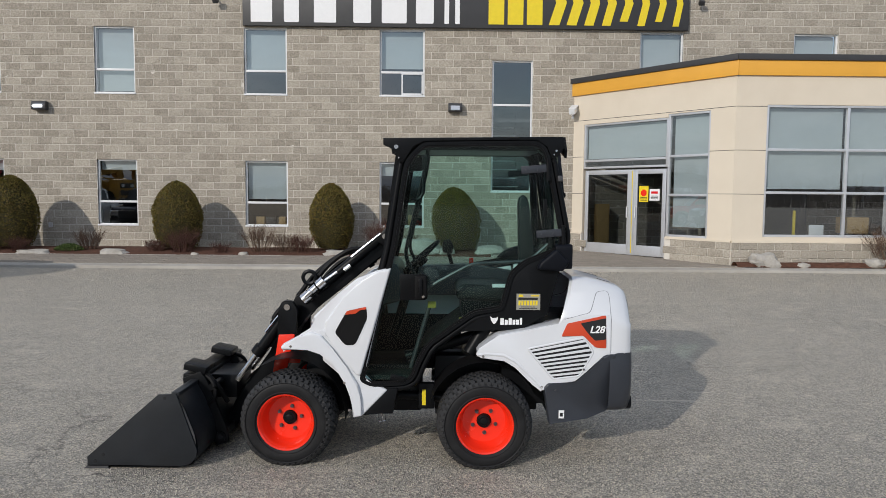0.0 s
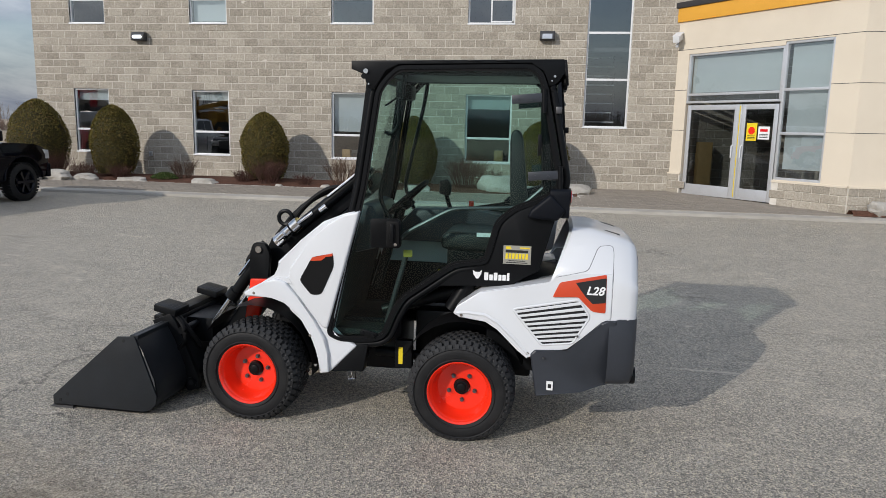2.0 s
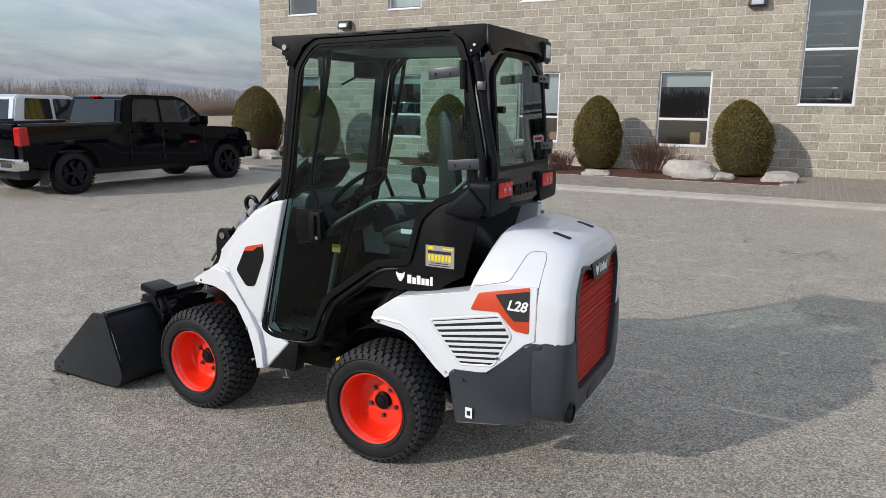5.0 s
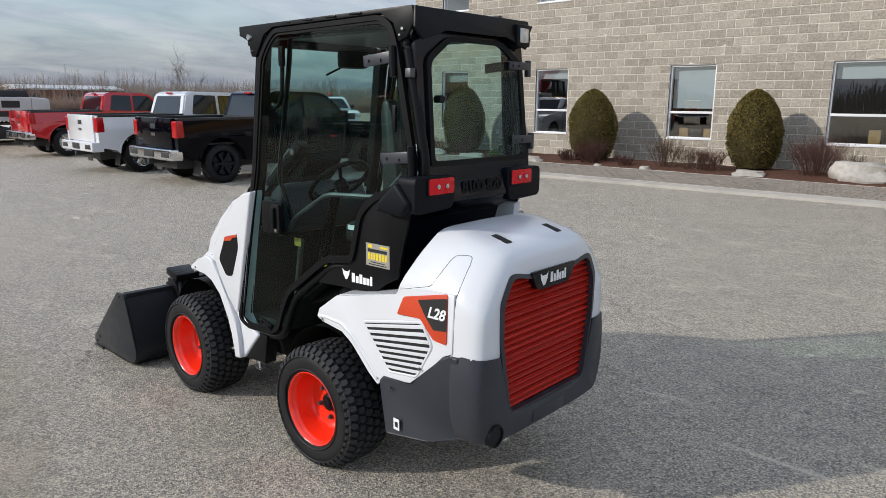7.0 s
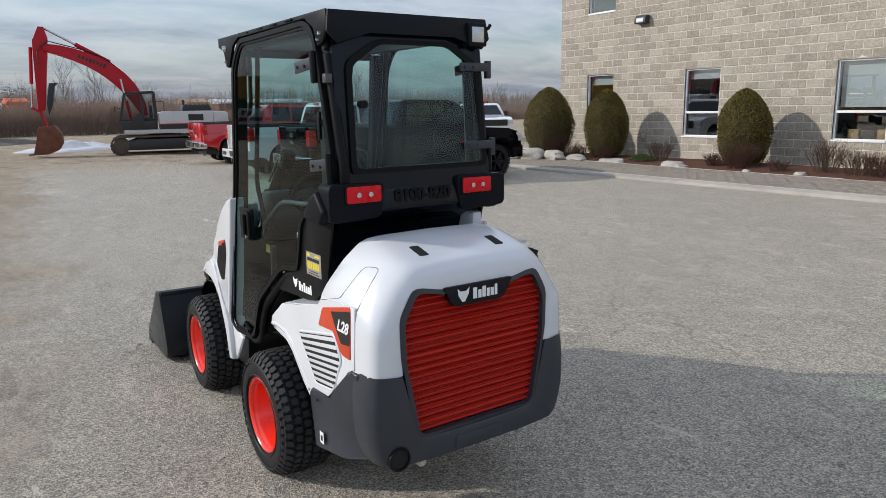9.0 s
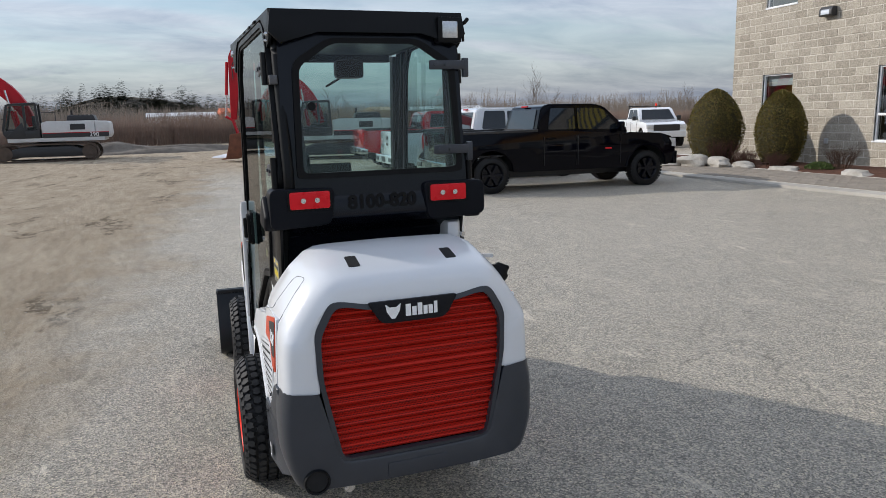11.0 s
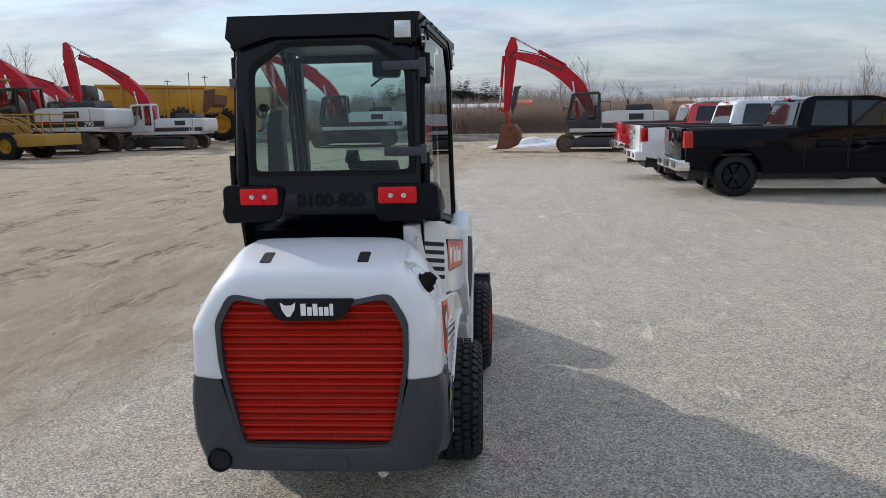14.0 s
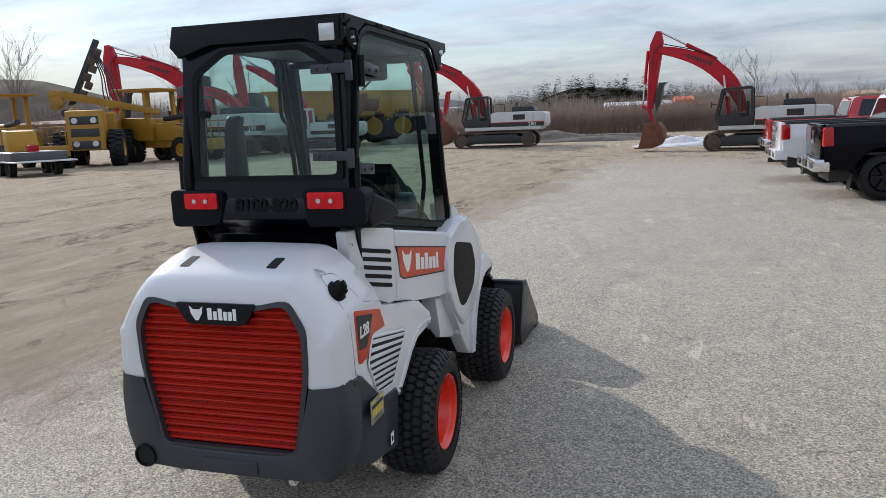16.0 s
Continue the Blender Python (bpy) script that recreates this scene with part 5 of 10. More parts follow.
# side panels with fender, slots and badge
FEND = [(0.132, 0.683), (0.150, 0.722), (0.269, 0.804), (0.45, 0.835), (0.642, 0.874), (0.672, 0.918), (0.82, 0.93), (0.955, 0.932), (0.955, 0.696),
        (0.908, 0.684), (0.744, 0.516), (0.575, 0.514), (0.533, 0.457), (0.48, 0.500), (0.373, 0.610), (0.307, 0.650), (0.168, 0.662)]
for s in (-1, 1):
    bm = BM()
    prism(bm, FEND, "y", 0.448 * s, 0.487 * s, 0.004, 3)
    # deck over the wheel, and the lip round the arch
    top = [(0.140, 0.700), (0.158, 0.724), (0.272, 0.806), (0.45, 0.838), (0.66, 0.880)]
    sec = [[Vector((x, 0.47 * s, z)), Vector((x, 0.36 * s, z + 0.004)), Vector((x + 0.01, 0.24 * s, z - 0.004)), Vector((x + 0.01, 0.24 * s, z - 0.03)), Vector((x, 0.47 * s, z - 0.03))] for x, z in top]
    loft(bm, sec, closed=True, cap=True)
    tube(bm, [(x, 0.480 * s, z) for x, z in ((0.145, 0.684), (0.20, 0.690), (0.30, 0.682), (0.372, 0.645), (0.46, 0.562), (0.548, 0.472))], 0.012, 8)
    side = part("side_panel", bm, M["white"], loader, "glossy white side panel and fender")
    # slots: a shade-dark plate for the pit, white slats across and a raised rim
    pit = rounded([(0.452, 0.722), (0.790, 0.790), (0.846, 0.704), (0.766, 0.560), (0.606, 0.540)], 0.016, 3)
    pit = [(p.x, p.y) for p in pit]
    bm = BM()
    prism(bm, pit, "y", 0.470 * s, 0.4876 * s)
    hole = part("slot_pit", bm, M["dark_gap"], side, "dark slots")
    rim_in, rim_out = inset_poly(pit, 0.004), inset_poly(pit, -0.009)
    bm = BM()
    rings = [[Vector((x, yy * s, z)) for x, z in src] for src, yy in ((rim_out, 0.486), (inset_poly(pit, -0.004), 0.4902), (pit, 0.4902), (rim_in, 0.4872))]
    loft(bm, rings, closed=True)
    part("slot_rim", bm, M["white"], hole)

    def edge_at(t):
        l0 = Vector((0.452 + 0.152 * t, 0.716 - 0.172 * t))
        r0 = Vector((0.792 + 0.056 * min(1.0, t / 0.42) - 0.082 * max(0.0, (t - 0.42) / 0.58), 0.784 - 0.222 * t))
        return l0, r0

    for k in range(8):
        (la, ra), (lb, rb) = edge_at(k / 8 + 0.008), edge_at(k / 8 + 0.075)
        bm = BM()
        prism(bm, [(la.x, la.y), (ra.x, ra.y), (rb.x, rb.y), (lb.x, lb.y)], "y", 0.474 * s, 0.4898 * s, 0.002)
        part("slat", bm, M["white"], hole)
    # badge
    bm = BM()
    prism(bm, rounded([(0.652, 0.799), (0.687, 0.879), (0.924, 0.932), (0.927, 0.729), (0.858, 0.735), (0.785, 0.809)], 0.010, 2), "y", 0.47 * s, 0.4895 * s, 0.002)
    badge = part("model_badge", bm, M["decal_orange"], side, "orange badge with a dark field and number")
    bm = BM()
    prism(bm, rounded([(0.768, 0.881), (0.923, 0.914), (0.925, 0.784), (0.858, 0.776), (0.818, 0.815)], 0.006, 2), "y", 0.48 * s, 0.4905 * s)
    part("badge_field", bm, M["print_dark"], badge)
    rz = 0 if s < 0 else 180
    lettering("L28", 0.060, M["print"], badge, pose(0.868, 0.4912 * s, 0.842, 90, 0, rz), "number", 0.001, 0.28, 0.0015)
    for x, z in ((0.175, 0.676), (0.535, 0.488)):
        bm = BM()
        cyl(bm, (x, 0.484 * s, z), (x, 0.491 * s, z), 0.008, n=10)
        part("screw", bm, M["steel"], side)
    for o in (side, *side.children_recursive):          # the panel leans inwards towards the top
        q = o.matrix_basis
        for v in o.data.vertices:
            w = q @ v.co
            if abs(w.y) > 0.40:
                w.y -= s * (0.0185 + 0.062 * max(0.0, w.z - 0.74))
                if s > 0:                       # the right fender flares towards its tip
                    w.y += 0.034 * min(1.0, max(0.0, (0.63 - w.x) / 0.48)) + (0.0 if o is side else 0.004)
                v.co = q.inverted() @ w
    # black inner liner in the arch
    bm = BM()
    arch = [(0.187 + 0.345 * math.cos(a), 0.287 + 0.35 * math.sin(a)) for a in [radians(20 + 14 * k) for k in range(11)]]
    loft(bm, [[Vector((x, yy * s, z)) for x, z in arch] for yy in (0.22, 0.46)])
    part("arch_liner", bm, M["seal"], side)

# panel gaps of the hood: down from the shoulder and round the side panel
for s in (-1, 1):
    trees = [BVHTree.FromPolygons([o.matrix_basis @ v.co for v in o.data.vertices], [tuple(p.vertices) for p in o.data.polygons])
             for o in loader.children if o.name.split(".")[0] in ("hood", "side_panel")]
    line = rounded([(0.668, 0, 0.905), (0.828, 0, 0.944), (0.880, 0, 1.064), (0.952, 0, 1.068), (0.960, 0, 1.040), (0.957, 0, 0.940), (0.957, 0, 0.700)], 0.022, 4, closed=False)
    pts = []
    for p in resample(line, 90):
        hits = [h[0].y for h in (t.ray_cast(Vector((p.x, 1.0 * s, p.z)), Vector((0, -s, 0))) for t in trees) if h[0] is not None]
        if hits:
            pts.append(Vector((p.x, max(hits, key=lambda v: v * s) - 0.0012 * s, p.z)))
    # a grey tube carries the gap's shade in its colour
    bm = BM()
    tube(bm, pts, 0.0019, 6)
    part("panel_gap", bm, M["gap_grey"], hood_ob, "thin grey line for the shaded panel gap")

# -- chassis and dark insides --
bm = BM()
box(bm, 0.30, 1.00, -0.33, 0.33, 0.34, 0.86, 0.02)
box(bm, -0.12, 0.55, -0.20, 0.20, 0.26, 0.62, 0.02)
box(bm, -0.95, -0.20, -0.20, 0.20, 0.25, 0.56, 0.02)
cyl(bm, (0.187, -0.40, 0.287), (0.187, 0.40, 0.287), 0.060, n=16)
cyl(bm, (-1.0, -0.34, 0.287), (-1.0, 0.40, 0.287), 0.060, n=16)
part("chassis", bm, M["black"], loader, "black chassis and axles")
bm = BM()
cyl(bm, (-0.06, 0, 0.18), (-0.06, 0, 0.70), 0.055, n=16)
for z in (0.26, 0.44, 0.62):
    box(bm, -0.14, 0.06, -0.09, 0.09, z - 0.02, z + 0.02, 0.01)
part("centre_joint", bm, M["dark_steel"], loader, "steel articulation joint")
for k, (a, b, r) in enumerate((((-0.30, -0.24, 0.62), (0.18, -0.26, 0.78), 0.035), ((0.10, -0.30, 0.66), (0.22, -0.28, 0.86), 0.045), ((-0.35, -0.20, 0.36), (0.25, -0.24, 0.34), 0.03))):
    bm = BM()
    cyl(bm, a, b, r, n=14)
    part("steering_cylinder" if k == 2 else "rear_hose", bm, M["black"], loader)
bm = BM()
box(bm, -0.198, -0.174, -0.3015, -0.30, 0.32, 0.42)
part("warning_label", bm, M["yellow"], loader, "narrow yellow warning label")
bm = BM()
box(bm, -0.22, -0.12, -0.30, -0.25, 0.295, 0.46, 0.008)
part("side_bracket", bm, M["black"], loader)

# -- front fairings and fenders --
FAIR = [(-0.372, 1.212), (-0.462, 1.190), (-0.586, 1.140), (-0.714, 1.032), (-0.850, 0.904), (-0.856, 0.820), (-0.95, 0.778), (-1.045, 0.728), (-1.040, 0.700), (-0.88, 0.700),
        (-0.800, 0.688), (-0.725, 0.615), (-0.640, 0.500), (-0.610, 0.420), (-0.604, 0.281), (-0.545, 0.290), (-0.39, 0.452), (-0.50, 0.500), (-0.552, 0.530)]
FAIR_R = [(-0.20, 1.035), (-0.40, 1.075), (-0.50, 1.090), (-0.586, 1.075), (-0.714, 0.99)] + FAIR[4:17] + [(-0.40, 0.47), (-0.27, 0.60), (-0.155, 0.74), (-0.145, 0.90)]
# the raised face behind the front shoulder, and the flange along the wheel arch
FACE = [(-0.372, 1.208), (-0.462, 1.186), (-0.555, 1.130), (-0.655, 1.035), (-0.768, 0.885), (-0.782, 0.812), (-0.715, 0.715), (-0.640, 0.615), (-0.585, 0.548), (-0.556, 0.545)]
FACE_R = [(-0.20, 1.030), (-0.40, 1.070), (-0.50, 1.082), (-0.575, 1.062), (-0.66, 0.99), (-0.768, 0.885), (-0.782, 0.812), (-0.715, 0.715), (-0.640, 0.615), (-0.585, 0.530), (-0.40, 0.50), (-0.27, 0.61), (-0.160, 0.74), (-0.150, 0.90)]
FLANGE = [(-1.048, 0.722), (-0.95, 0.776), (-0.862, 0.812), (-0.800, 0.794), (-0.724, 0.706), (-0.640, 0.594), (-0.572, 0.490), (-0.556, 0.400), (-0.545, 0.292), (-0.604, 0.281), (-0.610, 0.420), (-0.640, 0.500),
          (-0.725, 0.615), (-0.800, 0.688), (-0.88, 0.700), (-1.042, 0.698)]
for s in (-1, 1):
    bm = BM()
    e = 0.482 if s < 0 else 0.503
    prism(bm, FAIR if s < 0 else FAIR_R, "y", 0.405 * s, (e - 0.020) * s, 0.022, 3)
    prism(bm, FACE if s < 0 else FACE_R, "y", 0.43 * s, e * s, 0.024, 4)
    prism(bm, FLANGE, "y", 0.42 * s, (e + 0.004) * s, 0.016, 3)
    # raised rim round the vent, inner cover and fender deck
    deck = [(-1.035, 0.715), (-0.95, 0.772), (-0.86, 0.815), (-0.72, 0.82)]
    loft(bm, [[Vector((x, 0.47 * s, z)), Vector((x, 0.30 * s, z)), Vector((x, 0.30 * s, z - 0.03)), Vector((x, 0.47 * s, z - 0.03))] for x, z in deck], closed=True, cap=True)
    prism(bm, [(-0.46, 1.165), (-0.58, 1.12), (-0.71, 1.02), (-0.84, 0.90), (-0.80, 0.62), (-0.68, 0.52), (-0.63, 0.56)], "y", 0.30 * s, 0.43 * s, 0.02)
    fr = part("front_fairing", bm, M["white"], loader, "glossy white front fairing and fender")
    bm = BM()
    vent = rounded([(-0.640, 0.945), (-0.520, 0.972), (-0.515, 0.900), (-0.588, 0.738), (-0.648, 0.732), (-0.715, 0.812)], 0.02, 3)
    if s > 0:
        vent = rounded([(-0.27, 0.985), (-0.58, 0.925), (-0.645, 0.80), (-0.60, 0.68), (-0.42, 0.610), (-0.34, 0.625), (-0.225, 0.82)], 0.05, 4)
    prism(bm, [(p.x, p.y) for p in vent], "y", (e - 0.02) * s, (e + 0.0025) * s)
    v = part("vent", bm, M["seal"], fr, "dark mesh vent")
    if s < 0:
        bm = BM()
        prism(bm, [(-0.640, 0.943), (-0.522, 0.972), (-0.523, 0.957), (-0.560, 0.950), (-0.585, 0.930), (-0.650, 0.922)], "y", e * s, (e + 0.0045) * s)
        part("vent_trim", bm, M["decal_orange"], v, "orange accent strip")
    for x, z in ((-0.985, 0.722), (-0.625, 0.33), (-0.655, 0.50)):
        bm = BM()
        cyl(bm, (x, (e - 0.005) * s, z), (x, (e + 0.006) * s, z), 0.008, n=10)
        part("screw", bm, M["steel"], fr)
    bm = BM()
    arch = [(-1.0 + 0.345 * math.cos(a), 0.287 + 0.355 * math.sin(a)) for a in [radians(-5 + 14 * k) for k in range(12)]]
    loft(bm, [[Vector((x, yy * s, z)) for x, z in arch] for yy in (0.22, 0.455)])
    part("arch_liner", bm, M["seal"], fr)
# step bracket and wire hook under the door
bm = BM()
tube(bm, [(-0.40, -0.43, 0.43), (-0.44, -0.44, 0.34), (-0.42, -0.445, 0.26)], 0.005, 6)
tube(bm, [(-0.455, -0.445, 0.33), (-0.40, -0.445, 0.325), (-0.405, -0.445, 0.255), (-0.445, -0.445, 0.25)], 0.004, 6, closed=True)
part("wire_hook", bm, M["steel"], loader)
bm = BM()
prism(bm, [(-0.42, 0.46), (-0.33, 0.46), (-0.36, 0.30), (-0.44, 0.30), (-0.56, 0.285)], "y", -0.45, -0.38, 0.006)
part("step_bracket", bm, M["black"], loader)

# right-hand panels under the side window
def cover_y(x):
    return 0.456 - max(0.0, x - 0.43) * 0.46


bm = BM()
prism(bm, [(0.425, 1.165), (0.56, 1.185), (0.67, 1.185), (0.64, 0.93), (0.47, 0.845), (0.432, 0.850)], "y", 0.30, 0.45, 0.012, 2, lambda x, y, z: (x, cover_y(x) if y > 0.4 else y, z))
p1 = part("battery_cover", bm, M["white"], loader, "white louvred side cover")
for k in range(5):
    bm = BM()
    z = 1.080 - 0.036 * k
    prism(bm, rounded([(0.455, z - 0.022), (0.60 - 0.004 * k, z + 0.010), (0.60 - 0.004 * k, z + 0.028), (0.455, z - 0.004)], 0.006, 2), "y", 0.42, 0.45, 0, 2, lambda x, y, z: (x, cover_y(x) + (0.002 if y > 0.44 else -0.02), z))
    part("slot", bm, M["dark_gap"], p1)
bm = BM()
cyl(bm, (0.655, 0.36, 1.13), (0.675, 0.365, 1.13), 0.009, n=12)
part("cover_screw", bm, M["steel"], p1)
bm = BM()
prism(bm, [(0.415, 1.155), (-0.50, 0.995), (-0.46, 0.70), (-0.07, 0.745), (0.23, 0.80), (0.42, 0.842)], "y", 0.33, 0.484, 0.016, 3)
p2 = part("side_cover", bm, M["white"], loader, "white side cover")
DEC = [(0.415, 1.085), (-0.235, 0.968), (-0.285, 0.930), (-0.300, 0.868), (-0.270, 0.836), (0.350, 0.925), (0.392, 0.945)]
bm = BM()
prism(bm, DEC, "y", 0.476, 0.4855)
rim = part("decal_edge", bm, M["print_dark"], p2, "thin dark decal edge")
bm = BM()
prism(bm, inset_poly(DEC, 0.007), "y", 0.476, 0.4862)
dec = part("name_decal", bm, M["decal_orange"], p2, "orange decal with plain white marks")
SL = Vector((-1, 0, -0.170)).normalized()
emblem(dec, (0.310, 0.4868, 0.998), SL, (0, 0, 1), (0, 0, 0), 0.105, M["print"])
bar_letters(dec, (0.215, 0.4868, 0.977), SL, (0, 0, 1), (0, 0, 0), M["print"], [0.048, 0.040, 0.042, 0.036, 0.039, 0.028], 0.076)
bm = BM()
prism(bm, [(-0.45, 0.72), (-0.30, 0.70), (-0.10, 0.73), (-0.16, 0.50), (-0.36, 0.44), (-0.52, 0.48)], "y", 0.36, 0.445, 0.015)
part("lower_cover", bm, M["white"], loader, "white lower cover")
for o in (p2, *p2.children_recursive):                  # the cover tapers inwards to the rear
    for v in o.data.vertices:
        if v.co.y > 0.40:
            v.co.y -= 0.028 * min(1.0, max(0.0, (v.co.x + 0.25) / 0.65))
# -- cab --
DOOR = [(-0.262, 1.915), (-0.196, 1.972), (0.485, 1.988), (0.550, 1.955), (0.580, 1.875), (0.680, 1.385), (0.645, 1.315), (0.440, 1.232), (0.362, 1.165),
        (0.318, 1.00), (0.298, 0.945), (0.125, 0.920), (-0.150, 0.722), (-0.205, 0.621), (-0.245, 0.515), (-0.300, 0.482), (-0.500, 0.470), (-0.570, 0.500), (-0.580, 0.530),
        (-0.392, 1.324), (-0.312, 1.846)]
RDOOR = [(-0.262, 1.915), (-0.196, 1.972), (0.485, 1.988), (0.550, 1.955), (0.580, 1.875), (0.650, 1.385), (0.61, 1.27), (0.42, 1.185), (-0.32, 1.050), (-0.430, 1.050), (-0.450, 1.10), (-0.392, 1.324), (-0.312, 1.846)]


def frame_ring(bm, pts, w, s, o0, o1):
    """A flat frame following a closed outline, w wide, from depth o0 to o1 off the cab's side."""
    outer = [(p.x, p.y) for p in rounded([(a, b, 0) for a, b in pts], 0.035, 4)]
    inner = inset_poly(outer, w)
    rings = []
    for src, off in ((outer, o0), (outer, o1), (inner, o1), (inner, o0)):
        rings.append([Vector((x, (cab_w(x) + off) * s, z)) for x, z in src])
    loft(bm, rings + [rings[0]], closed=True)
    return outer, inner


def cab_door(pts, s, label):
    bm = BM()
    outer, inner = frame_ring(bm, pts, 0.020, s, -0.004, 0.016)
    d = part("door", bm, M["black"], loader, label)
    bm = BM()
    flat(bm, [(x, (cab_w(x) + 0.004) * s, z) for x, z in inner])
    g = part("door_glass", bm, M["cab_glass"], d, "green-tinted glass", smooth=False)
    bm = BM()
    frame_ring(bm, inset_poly(pts, 0.020), 0.012, s, 0.002, 0.010)
    part("door_seal", bm, M["seal"], d)
    return d


left_door = cab_door(DOOR, -1, "full-height tinted glass door in a black frame, closed")
right_door = cab_door(RDOOR, 1, "tinted glass side window in a black frame, closed")
for s, d in ((-1, left_door), (1, right_door)):
    # hinges at the rear edge
    for z, x0 in ((1.815, 0.40), (1.425, 0.50)):
        bm = BM()
        w = cab_w(0.5) + 0.022
        cbox(bm, (x0 + 0.075, w * s, z), (0.155, 0.010, 0.046), 0.005, (0, -5, 0))
        for k in (0.03, 0.10):
            cyl(bm, (x0 + k, w * s, z - 0.004), (x0 + k, (w + 0.012) * s, z - 0.004), 0.007, n=8)
        hg = part("hinge", bm, M["grey_plastic"], d)
        bm = BM()
        cyl(bm, (x0 + 0.165, (w - 0.004) * s, z - 0.07), (x0 + 0.160, (w - 0.004) * s, z + 0.05), 0.014, n=12)
        part("hinge_pin", bm, M["black"], hg)
# left door: handle, catch, inside rail, lower hinge plate, labels
wl_ = cab_w(-0.25) + 0.006
bm = BM()
prism(bm, rounded([(-0.335, 1.168), (-0.185, 1.172), (-0.172, 1.165), (-0.165, 1.025), (-0.18, 1.012), (-0.335, 1.010)], 0.012, 2), "y", -wl_ - 0.014, -wl_, 0.004)
hd = part("door_lock", bm, M["black"], left_door, "black door lock case with a pull")
bm = BM()
prism(bm, rounded([(-0.245, 1.160), (-0.175, 1.160), (-0.172, 1.020), (-0.245, 1.020)], 0.012, 2), "y", -wl_ - 0.030, -wl_ - 0.010, 0.005)
part("lock_case", bm, M["seal"], hd)
bm = BM()
box(bm, -0.222, -0.200, -wl_ - 0.046, -wl_ - 0.028, 1.045, 1.145, 0.006)
part("handle", bm, M["black"], hd)
bm = BM()
cyl(bm, (-0.192, -wl_ - 0.028, 1.036), (-0.192, -wl_ - 0.040, 1.036), 0.009, n=12)
part("key_lock", bm, M["steel"], hd, "bright key lock")
bm = BM()
tube(bm, rounded([(-0.20, -0.36, 1.03), (-0.144, -0.37, 1.096), (0.103, -0.37, 1.232), (0.46, -0.355, 1.25), (0.58, -0.35, 1.36)], 0.05, 4, closed=False), 0.011, 8)
part("inside_rail", bm, M["dark_steel"], left_door)
bm = BM()
cbox(bm, (-0.345, -cab_w(-0.35) - 0.012, 0.525), (0.095, 0.014, 0.036), 0.006, (0, 14, 0))
for k in (-0.03, 0.03):
    cyl(bm, (-0.345 + k, -cab_w(-0.35) - 0.016, 0.525 - k * 0.25), (-0.345 + k, -cab_w(-0.35) - 0.026, 0.525 - k * 0.25), 0.009, n=10)
part("stay_plate", bm, M["black"], left_door)
for (x0, x1, z0, z1, m) in ((-0.165, -0.115, 0.955, 0.995, "dull_yellow"), (0.235, 0.325, 1.085, 1.107, "print"), (0.03, 0.10, 0.885, 0.897, "dull_yellow")):
    bm = BM()
    box(bm, x0, x1, -0.362, -0.3605, z0, z1, 0, pose(0, 0, 0))
    part("label", bm, M[m], left_door)
# frame tubes round both doors
for s, pts in ((-1, DOOR), (1, RDOOR)):
    bm = BM()
    line = [(p.x, p.y) for p in rounded([(a, b, 0) for a, b in inset_poly(pts, -0.022)], 0.05, 5)]
    tube(bm, [(x, (cab_w(x) - 0.020) * s, min(z, 1.962 + 0.02 * (x + 0.44))) for x, z in line], 0.021, 10, closed=True)
    part("cab_frame", bm, M["black"], loader, "black tubular cab frame")
# front posts, inner posts, roof liner tubes
for s in (-1, 1):
    bm = BM()
    tube(bm, [(-0.600, 0.375 * s, 0.50), (-0.415, 0.375 * s, 1.32), (-0.335, 0.37 * s, 1.93)], 0.026, 4, square=True)
    tube(bm, [(0.60, 0.345 * s, 1.25), (0.565, 0.345 * s, 1.90), (0.50, 0.33 * s, 1.955), (-0.30, 0.33 * s, 1.955)], 0.026, 8)
    part("post", bm, M["black"], loader)
    bm = BM()
    tube(bm, rounded([(-0.17, 0.34 * s, 1.93), (-0.19, 0.34 * s, 1.80), (-0.31, 0.335 * s, 1.28), (-0.20, 0.335 * s, 1.05)], 0.05, 4, closed=False), 0.012, 8)
    part("grab_bar", bm, M["black"], loader)
bm = BM()
tube(bm, rounded([(-0.19, -0.375, 1.83), (-0.195, -0.38, 1.66), (-0.235, -0.38, 1.615), (-0.27, -0.38, 1.63)], 0.03, 4, closed=False), 0.010, 8)
cbox(bm, (-0.19, -0.378, 1.85), (0.03, 0.02, 0.09), 0.004)
part("mirror_arm", bm, M["black"], loader)
# windscreen and dash
bm = BM()
flat(bm, [(-0.585, -0.35, 0.56), (-0.585, 0.35, 0.56), (-0.415, 0.35, 1.32), (-0.345, 0.345, 1.90), (-0.345, -0.345, 1.90), (-0.415, -0.35, 1.32)])
part("windscreen", bm, M["rear_glass"], loader, "tinted front glass", smooth=False)
bm = BM()
box(bm, -0.36, -0.33, -0.36, 0.36, 1.90, 1.95, 0.006)
part("front_crossbar", bm, M["black"], loader)
bm = BM()
box(bm, -0.62, -0.575, -0.36, 0.36, 0.50, 0.57, 0.006)
part("front_crossbar", bm, M["black"], loader)
# roof
W0, W1 = 0.432, 0.372
bm = BM()
roof_pts = [(-0.438, -W0), (0.655, -W1), (0.655, W1), (-0.438, W0)]


def roof_lift(x, y, z):
    return (x, y, z + 0.022 * (x + 0.438) / 1.1)


